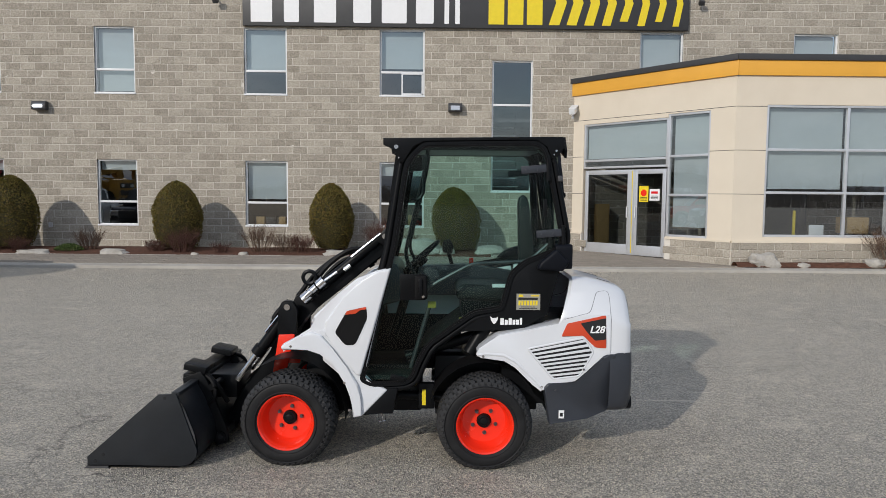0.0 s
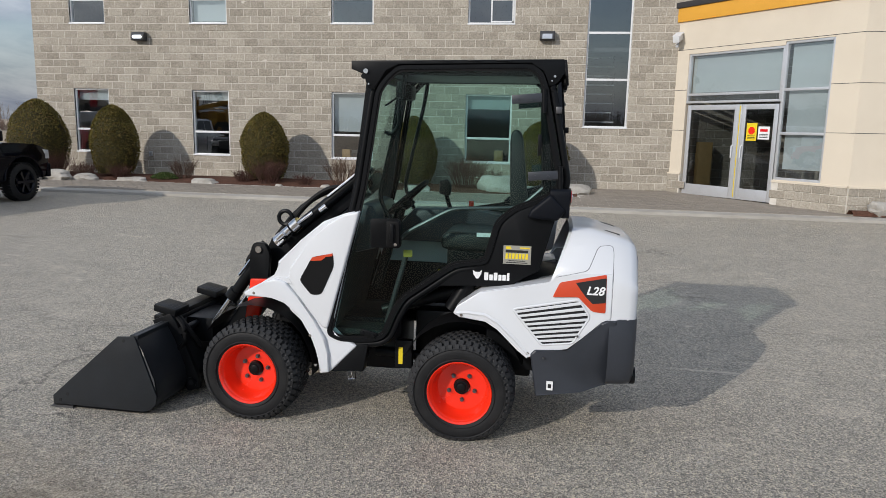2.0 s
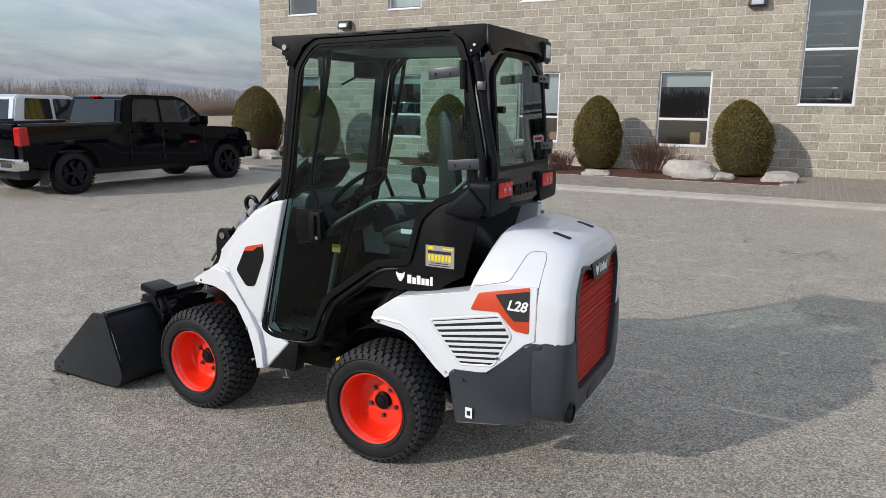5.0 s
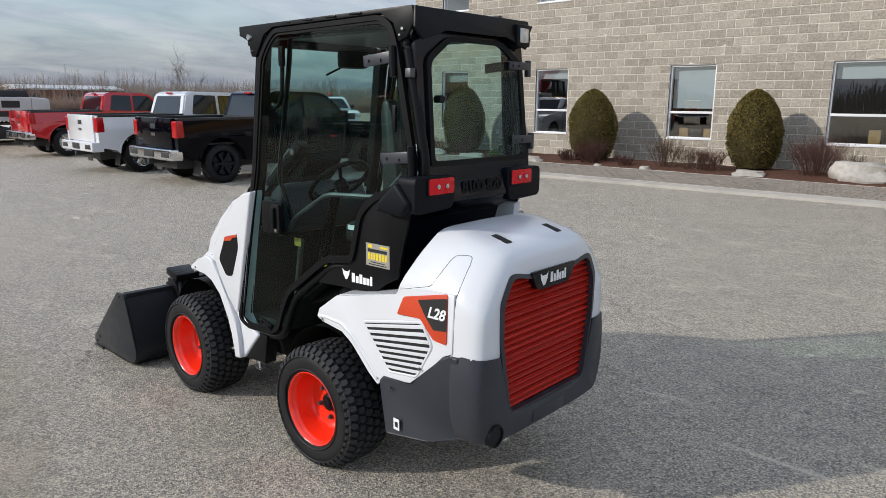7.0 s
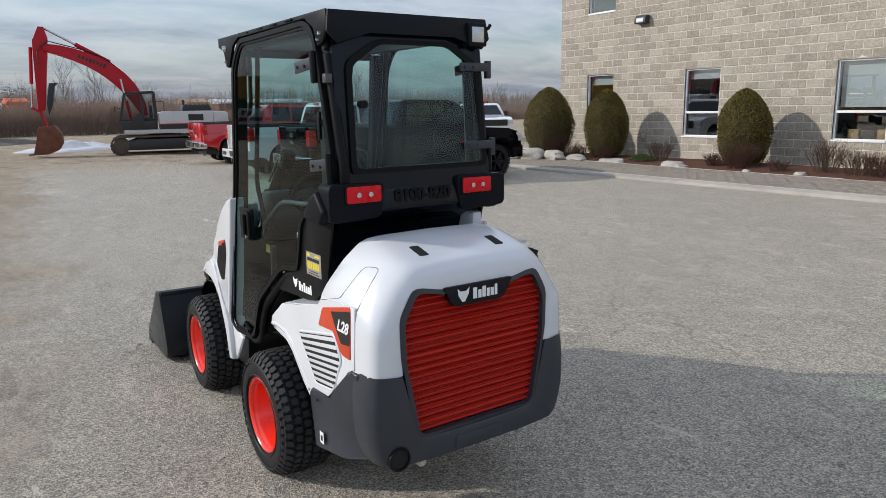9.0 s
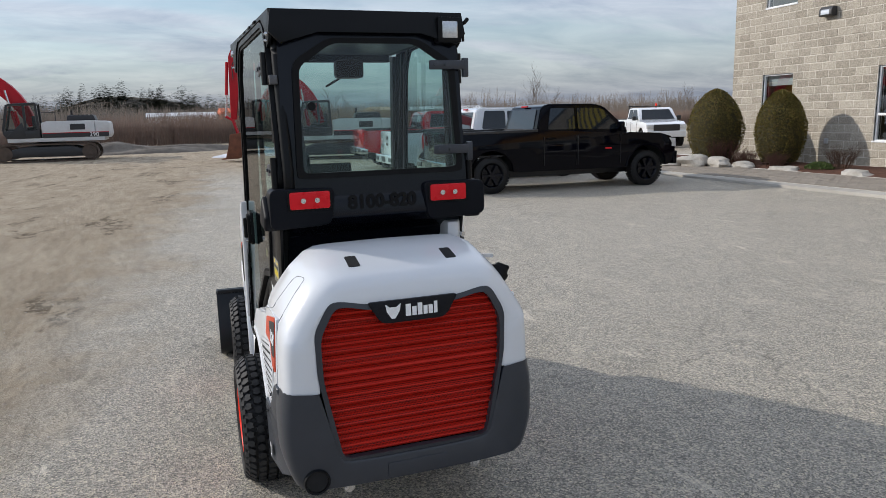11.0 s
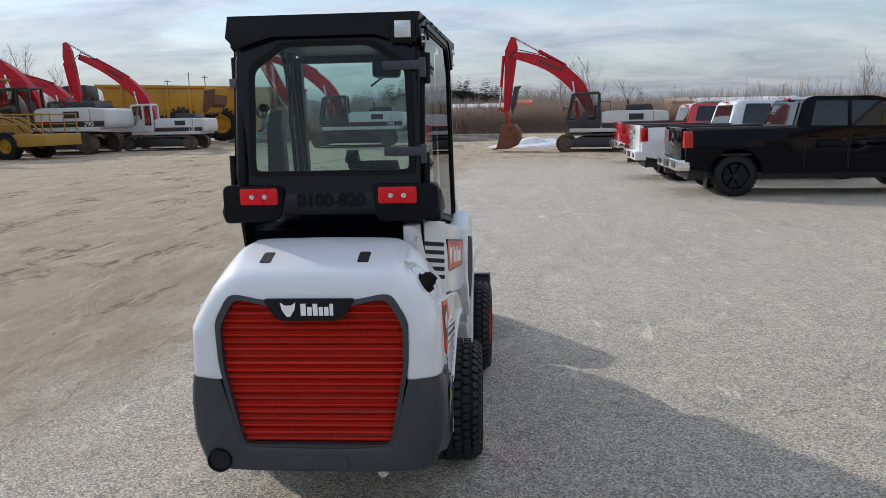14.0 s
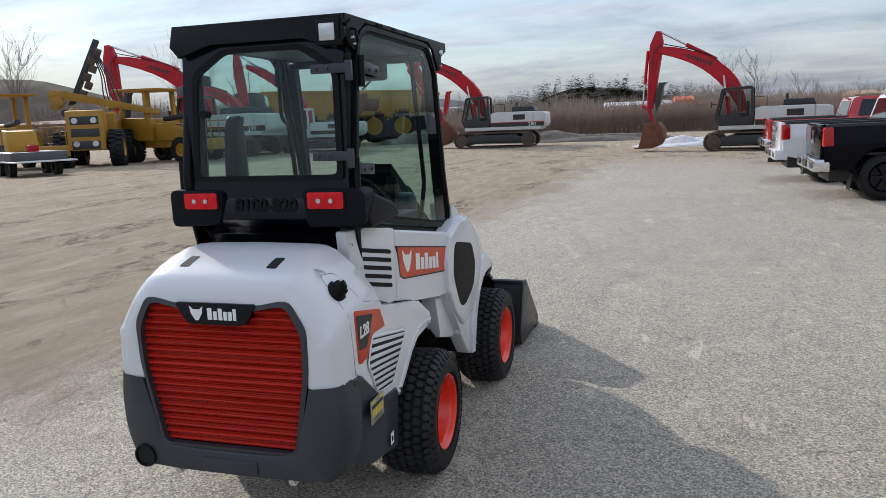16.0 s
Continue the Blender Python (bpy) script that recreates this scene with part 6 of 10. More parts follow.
prism(bm, roof_pts, "z", 1.972, 1.992, 0.006, 2, roof_lift)
for s in (-1, 1):
    o = [(-0.438, 1.992), (0.655, 2.014), (0.668, 1.956), (0.625, 1.895), (0.583, 1.880), (0.560, 1.955), (0.490, 1.998), (-0.190, 1.982), (-0.258, 1.950), (-0.318, 1.848), (-0.352, 1.852), (-0.368, 1.925), (-0.438, 1.950)]
    prism(bm, o, "y", -0.006, 0.006, 0.003, 2, lambda x, y, z, s=s: (x, (W0 + (W1 - W0) * (x + 0.438) / 1.093) * s + y, z))
# rear visor
prism(bm, [(-W1, 2.012), (W1, 2.012), (W1 + 0.012, 1.93), (W1 - 0.03, 1.885), (0.20, 1.935), (-0.20, 1.935), (-W1 + 0.03, 1.885), (-W1 - 0.012, 1.93)], "x", 0.0, 0.014, 0.004, 2,
      lambda x, y, z: (x + 0.655 + (2.012 - z) * 0.12, y, z))
roof = part("roof", bm, M["black"], loader, "flat black steel cab roof with side gussets")
for s in (-1, 1):
    for x, z, r in ((-0.360, 1.940, 0.016), (0.612, 1.928, 0.008), (0.598, 1.905, 0.006), (-0.345, 1.875, 0.006)):
        bm = BM()
        y = W0 + (W1 - W0) * (x + 0.438) / 1.093
        cyl(bm, (x, (y + 0.004) * s, z), (x, (y + 0.016) * s, z), r, r * 0.8, n=14)
        part("bolt", bm, M["steel"], roof)
    bm = BM()
    cyl(bm, (-0.375, (W0 - 0.005) * s, 1.915), (-0.375, (W0 - 0.03) * s, 1.915), 0.014, n=12)
    part("roof_pin", bm, M["black"], roof)
    for k in range(4):
        bm = BM()
        x = -0.10 + 0.15 * k
        cbox(bm, (x, (cab_w(x) + 0.014) * s, 1.9855 + 0.02 * (x + 0.4)), (0.07, 0.014, 0.008), 0.003)
        part("roof_clip", bm, M["black"], roof)
bm = BM()
box(bm, -0.30, 0.55, -0.33, 0.33, 1.935, 1.970, 0.01)
part("headliner", bm, M["grey_plastic"], roof)
# work lamp on the rear right corner
bm = BM()
cbox(bm, (0.662, 0.315, 1.945), (0.055, 0.100, 0.098), 0.010)
tube(bm, [(0.64, 0.36, 1.96), (0.67, 0.385, 1.975), (0.665, 0.40, 1.99)], 0.008, 6)
lamp = part("work_lamp", bm, M["black"], loader, "square work lamp in a black case")
bm = BM()
cbox(bm, (0.688, 0.315, 1.945), (0.010, 0.064, 0.064), 0.004)
part("lens", bm, M["lens"], lamp, "clear square lens")
bm = BM()
tube(bm, [(0.60, 0.36, 1.97), (0.61, 0.40, 1.955), (0.60, 0.405, 1.91)], 0.006, 6)
part("cable", bm, M["seal"], lamp)
# rear window and its panel
RW = [(-0.292, 1.402), (-0.300, 1.42), (-0.290, 1.815), (-0.155, 1.903), (0.183, 1.903), (0.325, 1.812), (0.338, 1.42), (0.330, 1.402)]
RP = [(-0.362, 1.31), (-0.350, 1.945), (0.355, 1.945), (0.372, 1.31)]


def rear_x(z):
    return 0.690 - 0.045 * (z - 1.40) / 0.5


bm = BM()
outer = resample(rounded([(a, b, 0) for a, b in RP], 0.03, 3), 48, True)
inn = resample(rounded([(a, b, 0) for a, b in RW], 0.03, 3), 48, True)
best = min(range(48), key=lambda k: sum((outer[i] - inn[(i + k) % 48]).length for i in range(48)))
inn = inn[best:] + inn[:best]
rings = [[Vector((rear_x(p.y) + dx, p.x, p.y)) for p in src] for src, dx in ((outer, -0.02), (outer, 0), (inn, 0.0), (inn, -0.02))]
loft(bm, rings + [rings[0]], closed=True)
rear = part("rear_frame", bm, M["gloss_black"], loader, "black rear cab panel")
bm = BM()
wide = [(a * 1.03 + (-0.004 if a < 0 else 0.004), b + (0.010 if b > 1.6 else -0.010)) for a, b in RW]
o2 = rounded([(a, b, 0) for a, b in wide], 0.035, 3)
i2 = rounded([(a * 0.965 + 0.0006, b - 0.010 if b > 1.6 else b + 0.010, 0) for a, b in RW], 0.03, 3)
rings = [[Vector((rear_x(p.y) + dx, p.x, p.y)) for p in src] for src, dx in ((o2, 0.0), (o2, 0.012), (i2, 0.012), (i2, 0.0))]
loft(bm, rings + [rings[0]], closed=True)
part("window_seal", bm, M["seal"], rear)
bm = BM()
flat(bm, [(rear_x(b) + 0.006, a, b) for a, b in RW])
part("rear_glass", bm, M["rear_glass"], rear, "tinted rear window", smooth=False)
for z in (1.812, 1.482):
    bm = BM()
    cbox(bm, (rear_x(z) + 0.020, 0.305, z), (0.010, 0.150, 0.036), 0.005)
    cbox(bm, (rear_x(z) + 0.012, 0.385, z - 0.01), (0.022, 0.024, 0.075), 0.004)
    for y in (0.255, 0.30):
        cyl(bm, (rear_x(z) + 0.022, y, z), (rear_x(z) + 0.032, y, z), 0.007, n=8)
    part("hinge", bm, M["grey_plastic"], rear)
bm = BM()
cyl(bm, (rear_x(1.66) - 0.005, -0.245, 1.66), (rear_x(1.66) + 0.030, -0.245, 1.66), 0.016, n=14)
part("latch_knob", bm, M["black"], rear)
for z in (1.42, 1.76):
    bm = BM()
    cbox(bm, (0.64, -0.372, z), (0.03, 0.03, 0.035), 0.004)
    part("catch", bm, M["dark_steel"], rear)
# lower back: sloping panel, ledge and lamp pods
bm = BM()
prism(bm, [(0.60, 1.33), (0.700, 1.325), (0.712, 1.24), (0.66, 1.20), (0.58, 1.16), (0.50, 0.90), (0.42, 0.86)], "y", -0.345, 0.365, 0.010)
part("back_panel", bm, M["gloss_black"], loader, "black sloping back panel")
lettering("8100-820", 0.072, M["seal"], loader, pose(0.7095, 0.010, 1.292, 90, 0, 90), "stencil_lettering", 0.001, 0.0, 0.003)
for y0, y1, side_y in ((-0.425, -0.195, -1), (0.195, 0.440, 1)):
    bm = BM()
    prism(bm, rounded([(y0, 1.205), (y1, 1.215), (y1 + (0.02 if side_y < 0 else 0), 1.355), (y0 - (0.0 if side_y < 0 else 0.02), 1.360)], 0.03, 3), "x", 0.615, 0.718, 0.016, 3)
    prism(bm, [(0.50 if side_y < 0 else 0.32, 1.205), (0.66, 1.195), (0.70, 1.25), (0.62, 1.335), (0.52 if side_y < 0 else 0.40, 1.27 if side_y > 0 else 1.25)], "y", 0.375 * side_y, 0.445 * side_y, 0.018, 3)
    pod = part("lamp_pod", bm, M["pod_plastic"], loader, "moulded charcoal lamp pod")
    c = -0.276 if side_y < 0 else 0.279
    bm = BM()
    prism(bm, rounded([(c - 0.084, 1.274), (c + 0.084, 1.274), (c + 0.084, 1.352), (c - 0.084, 1.352)], 0.012, 2), "x", 0.710, 0.724, 0.003)
    part("pod_rim", bm, M["seal"], pod)
    bm = BM()
    prism(bm, rounded([(c - 0.076, 1.281), (c + 0.076, 1.281), (c + 0.076, 1.346), (c - 0.076, 1.346)], 0.008, 2), "x", 0.715, 0.7275, 0.003)
    refl = part("reflector", bm, M["lamp_red"], pod, "red reflector plate")
    for dy in (-0.026, 0.026):
        bm = BM()
        cyl(bm, (0.726, c + dy, 1.313), (0.734, c + dy, 1.313), 0.010, n=12)
        cyl(bm, (0.733, c + dy, 1.313), (0.737, c + dy, 1.313), 0.005, n=6)
        part("screw", bm, M["steel"], refl)
# black side panel behind the left door, with label and plain marks
LOW = [(0.600, 1.300), (0.430, 1.226), (0.356, 1.160), (0.312, 0.995), (0.292, 0.938), (0.122, 0.912), (-0.15, 0.705), (-0.155, 0.66), (0.005, 0.812), (0.43, 0.828), (0.505, 0.882), (0.575, 0.918), (0.655, 1.225)]
bm = BM()
prism(bm, LOW, "y", -0.385, -0.372, 0.004)
lowp = part("lower_side_panel", bm, M["black"], loader, "black steel side panel with label")
dealer_label(lowp, 0.383, 0.530, 0.950, 1.050, -0.386, -1)
emblem(lowp, (0.247, -0.3868, 0.884), (1, 0, 0), (0, 0, 1), (0, 0, 0), 0.050, M["print"])
bar_letters(lowp, (0.285, -0.3868, 0.876), (1, 0, 0.02), (0, 0, 1), (0, 0, 0), M["print"], [0.022, 0.019, 0.020, 0.017, 0.019, 0.014], 0.042)
bm = BM()
prism(bm, LOW, "y", 0.360, 0.372, 0.004)
part("lower_side_panel", bm, M["black"], loader)
# floor and firewall
bm = BM()
prism(bm, [(-0.56, 0.50), (-0.24, 0.50), (-0.15, 0.66), (0.12, 0.86), (0.45, 0.86), (0.56, 1.18), (0.54, 1.19), (0.43, 0.89), (0.10, 0.89), (-0.17, 0.69), (-0.26, 0.53), (-0.56, 0.53)], "y", -0.36, 0.36)
part("cab_floor", bm, M["cab_inner"], loader)
bm = BM()
prism(bm, [(-0.600, 0.50), (-0.560, 0.50), (-0.455, 1.00), (-0.470, 1.03), (-0.490, 1.03)], "y", -0.375, 0.385, 0.004)
fw = part("firewall", bm, M["cab_inner"], loader, "black front wall of the cab below the dash")
bm = BM()
prism(bm, [(-0.575, 0.50), (-0.24, 0.50), (-0.15, 0.66), (0.12, 0.86), (0.45, 0.86), (0.56, 1.18), (-0.42, 1.03)], "y", 0.372, 0.384, 0.003)
part("inner_side_wall", bm, M["cab_inner"], fw)
# seat
bm = BM()
prism(bm, [(0.02, 0.98), (0.40, 0.96), (0.42, 1.05), (0.30, 1.075), (0.06, 1.085), (0.01, 1.05)], "y", -0.20, 0.20, 0.03, 3)
seat = part("seat", bm, M["vinyl"], loader, "black vinyl operator seat")
bm = BM()
prism(bm, [(0.390, 1.05), (0.510, 1.05), (0.500, 1.25), (0.462, 1.60), (0.450, 1.645), (0.425, 1.662), (0.400, 1.645), (0.392, 1.60), (0.405, 1.25)], "y", -0.305, -0.245, 0.016, 3, lambda x, y, z: (x, y + (0.05 if y > -0.27 else 0.0) * max(0.0, (1.5 - z)), z))
part("backrest", bm, M["vinyl"], seat, "slim upright backrest seen edge-on")
bm = BM()
box(bm, 0.05, 0.36, -0.17, 0.17, 0.87, 0.98, 0.01)
part("seat_base", bm, M["black"], seat)
# right console and joystick
bm = BM()
prism(bm, [(-0.30, 0.95), (0.45, 0.95), (0.45, 1.12), (0.10, 1.17), (-0.22, 1.16), (-0.32, 1.05)], "y", 0.22, 0.35, 0.02)
cons = part("console", bm, M["grey_plastic"], loader, "dark side console")
bm = BM()
cyl(bm, (0.00, 0.285, 1.16), (-0.03, 0.28, 1.26), 0.014, n=10)
prism(bm, [(-0.07, 1.25), (0.0, 1.24), (0.01, 1.30), (-0.02, 1.345), (-0.07, 1.33)], "y", 0.255, 0.305, 0.014)
part("joystick", bm, M["seal"], cons)
bm = BM()
box(bm, 0.12, 0.15, 0.25, 0.28, 1.16, 1.215, 0.004)
part("lever", bm, M["orange"], cons, "small orange lever")
# dash, column and steering wheel
bm = BM()
prism(bm, [(-0.56, 0.92), (-0.33, 0.98), (-0.30, 1.10), (-0.36, 1.22), (-0.43, 1.23), (-0.50, 1.18)], "y", -0.26, 0.26, 0.03)
dash = part("dashboard", bm, M["grey_plastic"], loader, "dark dashboard")
bm = BM()
cyl(bm, (-0.305, 0.06, 1.165), (-0.29, 0.06, 1.175), 0.035, n=16)
cyl(bm, (-0.33, -0.10, 1.13), (-0.295, -0.10, 1.15), 0.022, n=12)
part("gauge", bm, M["seal"], dash)
bm = BM()
cyl(bm, (-0.40, -0.02, 0.70), (-0.25, -0.02, 1.19), 0.030, n=12)
col = part("steering_column", bm, M["black"], loader)
bm = BM()
q = pose(-0.225, -0.02, 1.235, 0, -42, 0)
tube(bm, [q @ Vector((0.165 * math.cos(2 * math.pi * k / 28), 0.165 * math.sin(2 * math.pi * k / 28), 0)) for k in range(28)], 0.013, 8, closed=True)
for a in (90, 210, 330):
    tube(bm, [q @ Vector((0, 0, -0.02)), q @ Vector((0.16 * math.cos(radians(a)), 0.16 * math.sin(radians(a)), 0))], 0.010, 6)
cyl(bm, q @ Vector((0, 0, -0.05)), q @ Vector((0, 0, 0.0)), 0.035, n=14)
part("steering_wheel", bm, M["seal"], col, "black steering wheel")
bm = BM()
cyl(bm, q @ Vector((-0.14, -0.07, 0.0)), q @ Vector((-0.14, -0.07, 0.06)), 0.018, n=10)
part("spinner_knob", bm, M["seal"], col)
# inner light strut across the left door, gas strut above it, wiper motor
bm = BM()
cyl(bm, (-0.27, -0.30, 0.56), (-0.15, -0.33, 0.98), 0.014, n=10)
part("gas_strut", bm, M["dark_steel"], loader)
bm = BM()
cyl(bm, (0.05, -0.36, 1.955), (0.36, -0.355, 1.965), 0.009, n=8)
cyl(bm, (0.20, -0.36, 1.96), (0.36, -0.355, 1.965), 0.012, n=8)
part("roof_strut", bm, M["dark_steel"], loader)
bm = BM()
cbox(bm, (-0.26, 0.12, 1.86), (0.10, 0.14, 0.09), 0.02)
cyl(bm, (-0.30, 0.12, 1.84), (-0.36, 0.02, 1.78), 0.006, n=6)
part("wiper_motor", bm, M["seal"], loader)
bm = BM()
tube(bm, [(0.60, -0.33, 1.58), (0.57, -0.36, 1.58), (0.55, -0.37, 1.60)], 0.010, 6)
cbox(bm, (0.55, -0.372, 1.58), (0.02, 0.012, 0.11), 0.004)
part("inside_latch", bm, M["black"], loader)

bm = BM()
box(bm, -0.60, 0.06, 0.315, 0.33, 0.40, 0.80, 0.006)
part("inner_panel", bm, M["black"], loader, "black inner side panel")

# -- lift arm, cylinders, coupler and bucket --
bm = BM()
prism(bm, [(-1.12, 0.80), (-1.04, 0.98), (-0.98, 0.99), (-0.42, 1.385), (-0.40, 1.33), (-0.46, 1.25), (-0.95, 0.87), (-1.02, 0.76)], "y", -0.115, 0.115, 0.012)
arm = part("lift_arm", bm, M["black"], loader, "black steel lift arm")
bm = BM()
prism(bm, [(-1.05, 0.93), (-0.96, 0.90), (-1.12, 0.55), (-1.40, 0.16), (-1.47, 0.06), (-1.52, 0.12), (-1.44, 0.30), (-1.22, 0.60)], "y", -0.10, 0.10, 0.012)
part("arm_nose", bm, M["black"], arm)
for s in (-1, 1):
    bm = BM()
    prism(bm, rounded([(-1.135, 0.62), (-1.02, 0.62), (-1.00, 0.90), (-1.03, 0.965), (-1.10, 0.965), (-1.125, 0.90)], 0.02, 3), "y", 0.20 * s, 0.235 * s, 0.006)
    lug = part("arm_bracket", bm, M["black"], loader, "black pivot bracket")
    bm = BM()
    cyl(bm, (-1.065, 0.195 * s, 0.925), (-1.065, 0.248 * s, 0.925), 0.020, n=14)
    part("pivot_pin", bm, M["steel"], lug)
    bm = BM()
    prism(bm, [(-1.17, 0.45), (-1.09, 0.45), (-1.015, 0.74), (-1.02, 0.75), (-1.12, 0.745)], "y", 0.21 * s, 0.245 * s, 0.006)
    part("frame_upright", bm, M["orange"], loader, "orange-red frame upright")
    # lift cylinder
    bm = BM()
    cyl(bm, (-1.06, 0.155 * s, 0.905), (-1.27, 0.155 * s, 0.62), 0.036, n=16)
    cyl(bm, (-1.255, 0.155 * s, 0.645), (-1.29, 0.155 * s, 0.60), 0.044, n=16)
    lc = part("lift_cylinder", bm, M["black"], loader, "black hydraulic cylinder")
    bm = BM()
    cyl(bm, (-1.28, 0.155 * s, 0.61), (-1.42, 0.155 * s, 0.42), 0.019, n=14)
    part("cylinder_rod", bm, M["steel"], lc, "chrome rod")
    bm = BM()
    tube(bm, [(-1.10, 0.185 * s, 0.90), (-1.15, 0.19 * s, 0.84), (-1.22, 0.19 * s, 0.75)], 0.008, 6)
    part("hard_line", bm, M["steel"], lc)
    # coupler uprights
    bm = BM()
    prism(bm, [(-1.72, 0.47), (-1.60, 0.52), (-1.56, 0.46), (-1.43, 0.13), (-1.43, 0.06), (-1.50, 0.04), (-1.56, 0.10), (-1.66, 0.34)], "y", 0.30 * s, 0.335 * s, 0.006)
    cyl(bm, (-1.475, 0.28 * s, 0.10), (-1.475, 0.345 * s, 0.10), 0.032, n=16)
    cp = part("coupler_plate", bm, M["black"], loader, "black quick-coupler plate")
    bm = BM()
    cyl(bm, (-1.475, 0.30 * s, 0.10), (-1.475, 0.3475 * s, 0.10), 0.017, n=14)
    part("pin_hole", bm, M["dark_gap"], cp)
    bm = BM()
    cbox(bm, (-1.64, 0.25 * s, 0.535), (0.145, 0.16, 0.045), 0.008, (0, 12, 0))
    for k in range(5):
        cbox(bm, (-1.69 + 0.025 * k, 0.25 * s, 0.562 - 0.005 * k), (0.010, 0.15, 0.012), 0.002, (0, 12, 0))
    part("step_tread", bm, M["black"], loader, "ribbed black step plate")
    bm = BM()
    tube(bm, rounded([(-1.60, 0.29 * s, 0.50), (-1.52, 0.33 * s, 0.46), (-1.50, 0.34 * s, 0.36), (-1.56, 0.33 * s, 0.30)], 0.04, 4, closed=False), 0.013, 8)
    part("hose", bm, M["seal"], loader)
bm = BM()
box(bm, -1.72, -1.62, -0.32, 0.32, 0.42, 0.50, 0.01)
box(bm, -1.53, -1.46, -0.30, 0.30, 0.07, 0.13, 0.01)
cyl(bm, (-1.53, -0.34, 0.42), (-1.53, 0.34, 0.42), 0.022, n=12)
box(bm, -1.60, -1.42, -0.16, 0.16, 0.30, 0.46, 0.02)
part("coupler_beam", bm, M["black"], loader)
# tilt cylinder along the top of the arm, with hoses and chrome couplings
bm = BM()
cyl(bm, (-0.46, -0.14, 1.385), (-0.90, -0.14, 1.02), 0.032, n=16)
cbox(bm, (-0.445, -0.14, 1.385), (0.06, 0.07, 0.11), 0.015, (0, 40, 0))
tc = part("tilt_cylinder", bm, M["black"], loader, "black tilt cylinder")
bm = BM()
cyl(bm, (-0.47, -0.175, 1.40), (-0.66, -0.175, 1.25), 0.007, n=8)
cyl(bm, (-0.44, -0.185, 1.385), (-0.44, -0.165, 1.385), 0.018, n=12)
cyl(bm, (-0.66, -0.19, 1.195), (-0.70, -0.19, 1.165), 0.018, n=10)
part("hard_line", bm, M["steel"], tc)
bm = BM()
for c, r in (((-0.85, -0.185, 1.075), 0.040), ((-0.90, -0.20, 1.035), 0.029), ((-0.945, -0.195, 0.985), 0.040), ((-0.93, -0.225, 1.01), 0.022)):
    cyl(bm, Vector(c) + Vector((0.02, 0, 0.018)), Vector(c) - Vector((0.02, 0, 0.018)), r, n=12)
cyl(bm, (-0.84, -0.175, 1.085), (-0.75, -0.175, 1.15), 0.012, n=10)
part("hose_coupling", bm, M["steel"], tc, "bright hydraulic couplings")
bm = BM()
tube(bm, [(-0.945 + 0.042 * math.cos(2 * math.pi * k / 16), -0.12, 1.105 + 0.042 * math.sin(2 * math.pi * k / 16)) for k in range(16)], 0.013, 8, closed=True)
part("lift_eye", bm, M["black"], tc)
for k, (off, pts) in enumerate(((0, [(-0.95, -0.10, 1.02), (-0.84, -0.09, 1.18), (-0.68, -0.08, 1.30), (-0.55, -0.06, 1.29), (-0.52, -0.05, 1.20)]),
                                (0, [(-1.03, -0.05, 0.98), (-0.92, -0.03, 1.13), (-0.74, 0.0, 1.265), (-0.60, 0.02, 1.27), (-0.54, 0.02, 1.17)]),
                                (0, [(-0.93, 0.06, 1.02), (-0.80, 0.08, 1.18), (-0.66, 0.09, 1.24), (-0.56, 0.1, 1.16)]),
                                (0, [(-1.08, -0.13, 0.95), (-1.17, -0.15, 0.86), (-1.19, -0.16, 0.78), (-1.14, -0.14, 0.70)]),
                                (0, [(-1.46, -0.24, 0.30), (-1.50, -0.30, 0.42), (-1.60, -0.26, 0.50)]))):
    bm = BM()
    tube(bm, resample(rounded(pts, 0.12, 5, closed=False), 22), 0.016, 8)
    part("hydraulic_hose", bm, M["seal"], loader)
# bucket
BK0, BK1 = -0.640, 0.565
prof = [(-2.180, 0.008), (-1.66, 0.010), (-1.585, 0.020), (-1.53, 0.055), (-1.505, 0.115), (-1.515, 0.20), (-1.575, 0.36), (-1.630, 0.460)]
bm = BM()
outer = [(x, z) for x, z in prof]
inner = [(x - (0.0 if k == 0 else 0.012), z + 0.012) for k, (x, z) in enumerate(prof)]
loft(bm, [[Vector((x, y, z)) for x, z in outer] + [Vector((x, y, z)) for x, z in reversed(inner)] for y in (BK0, BK1)], closed=True)
bucket = part("bucket", bm, M["bucket"], loader, "charcoal painted steel bucket resting on the asphalt")
for y, s in ((BK0, -1), (BK1, 1)):
    bm = BM()
    prism(bm, [(-2.178, 0.02), (-2.178, 0.070), (-1.740, 0.456), (-1.632, 0.462), (-1.512, 0.118), (-1.520, 0.075), (-1.552, 0.037), (-1.60, 0.022)], "y", y - 0.008, y + 0.008, 0.003)
    sp = part("bucket_side", bm, M["bucket"], bucket)
    for x, z in ((-1.70, 0.435), (-2.08, 0.085), (-2.13, 0.045)):
        bm = BM()
        cyl(bm, (x, y - 0.0095, z), (x, y + 0.0095, z), 0.010, n=12)
        part("bolt_hole", bm, M["dark_gap"], sp)
bm = BM()
prism(bm, [(-2.20, 0.0), (-2.05, 0.002), (-2.05, 0.016), (-2.185, 0.012)], "y", BK0 - 0.012, BK1 + 0.012)
part("cutting_edge", bm, M["dark_steel"], bucket, "worn steel cutting edge")
bm = BM()
box(bm, -1.665, -1.615, BK0, BK1, 0.445, 0.470, 0.006)
part("top_rail", bm, M["bucket"], bucket)

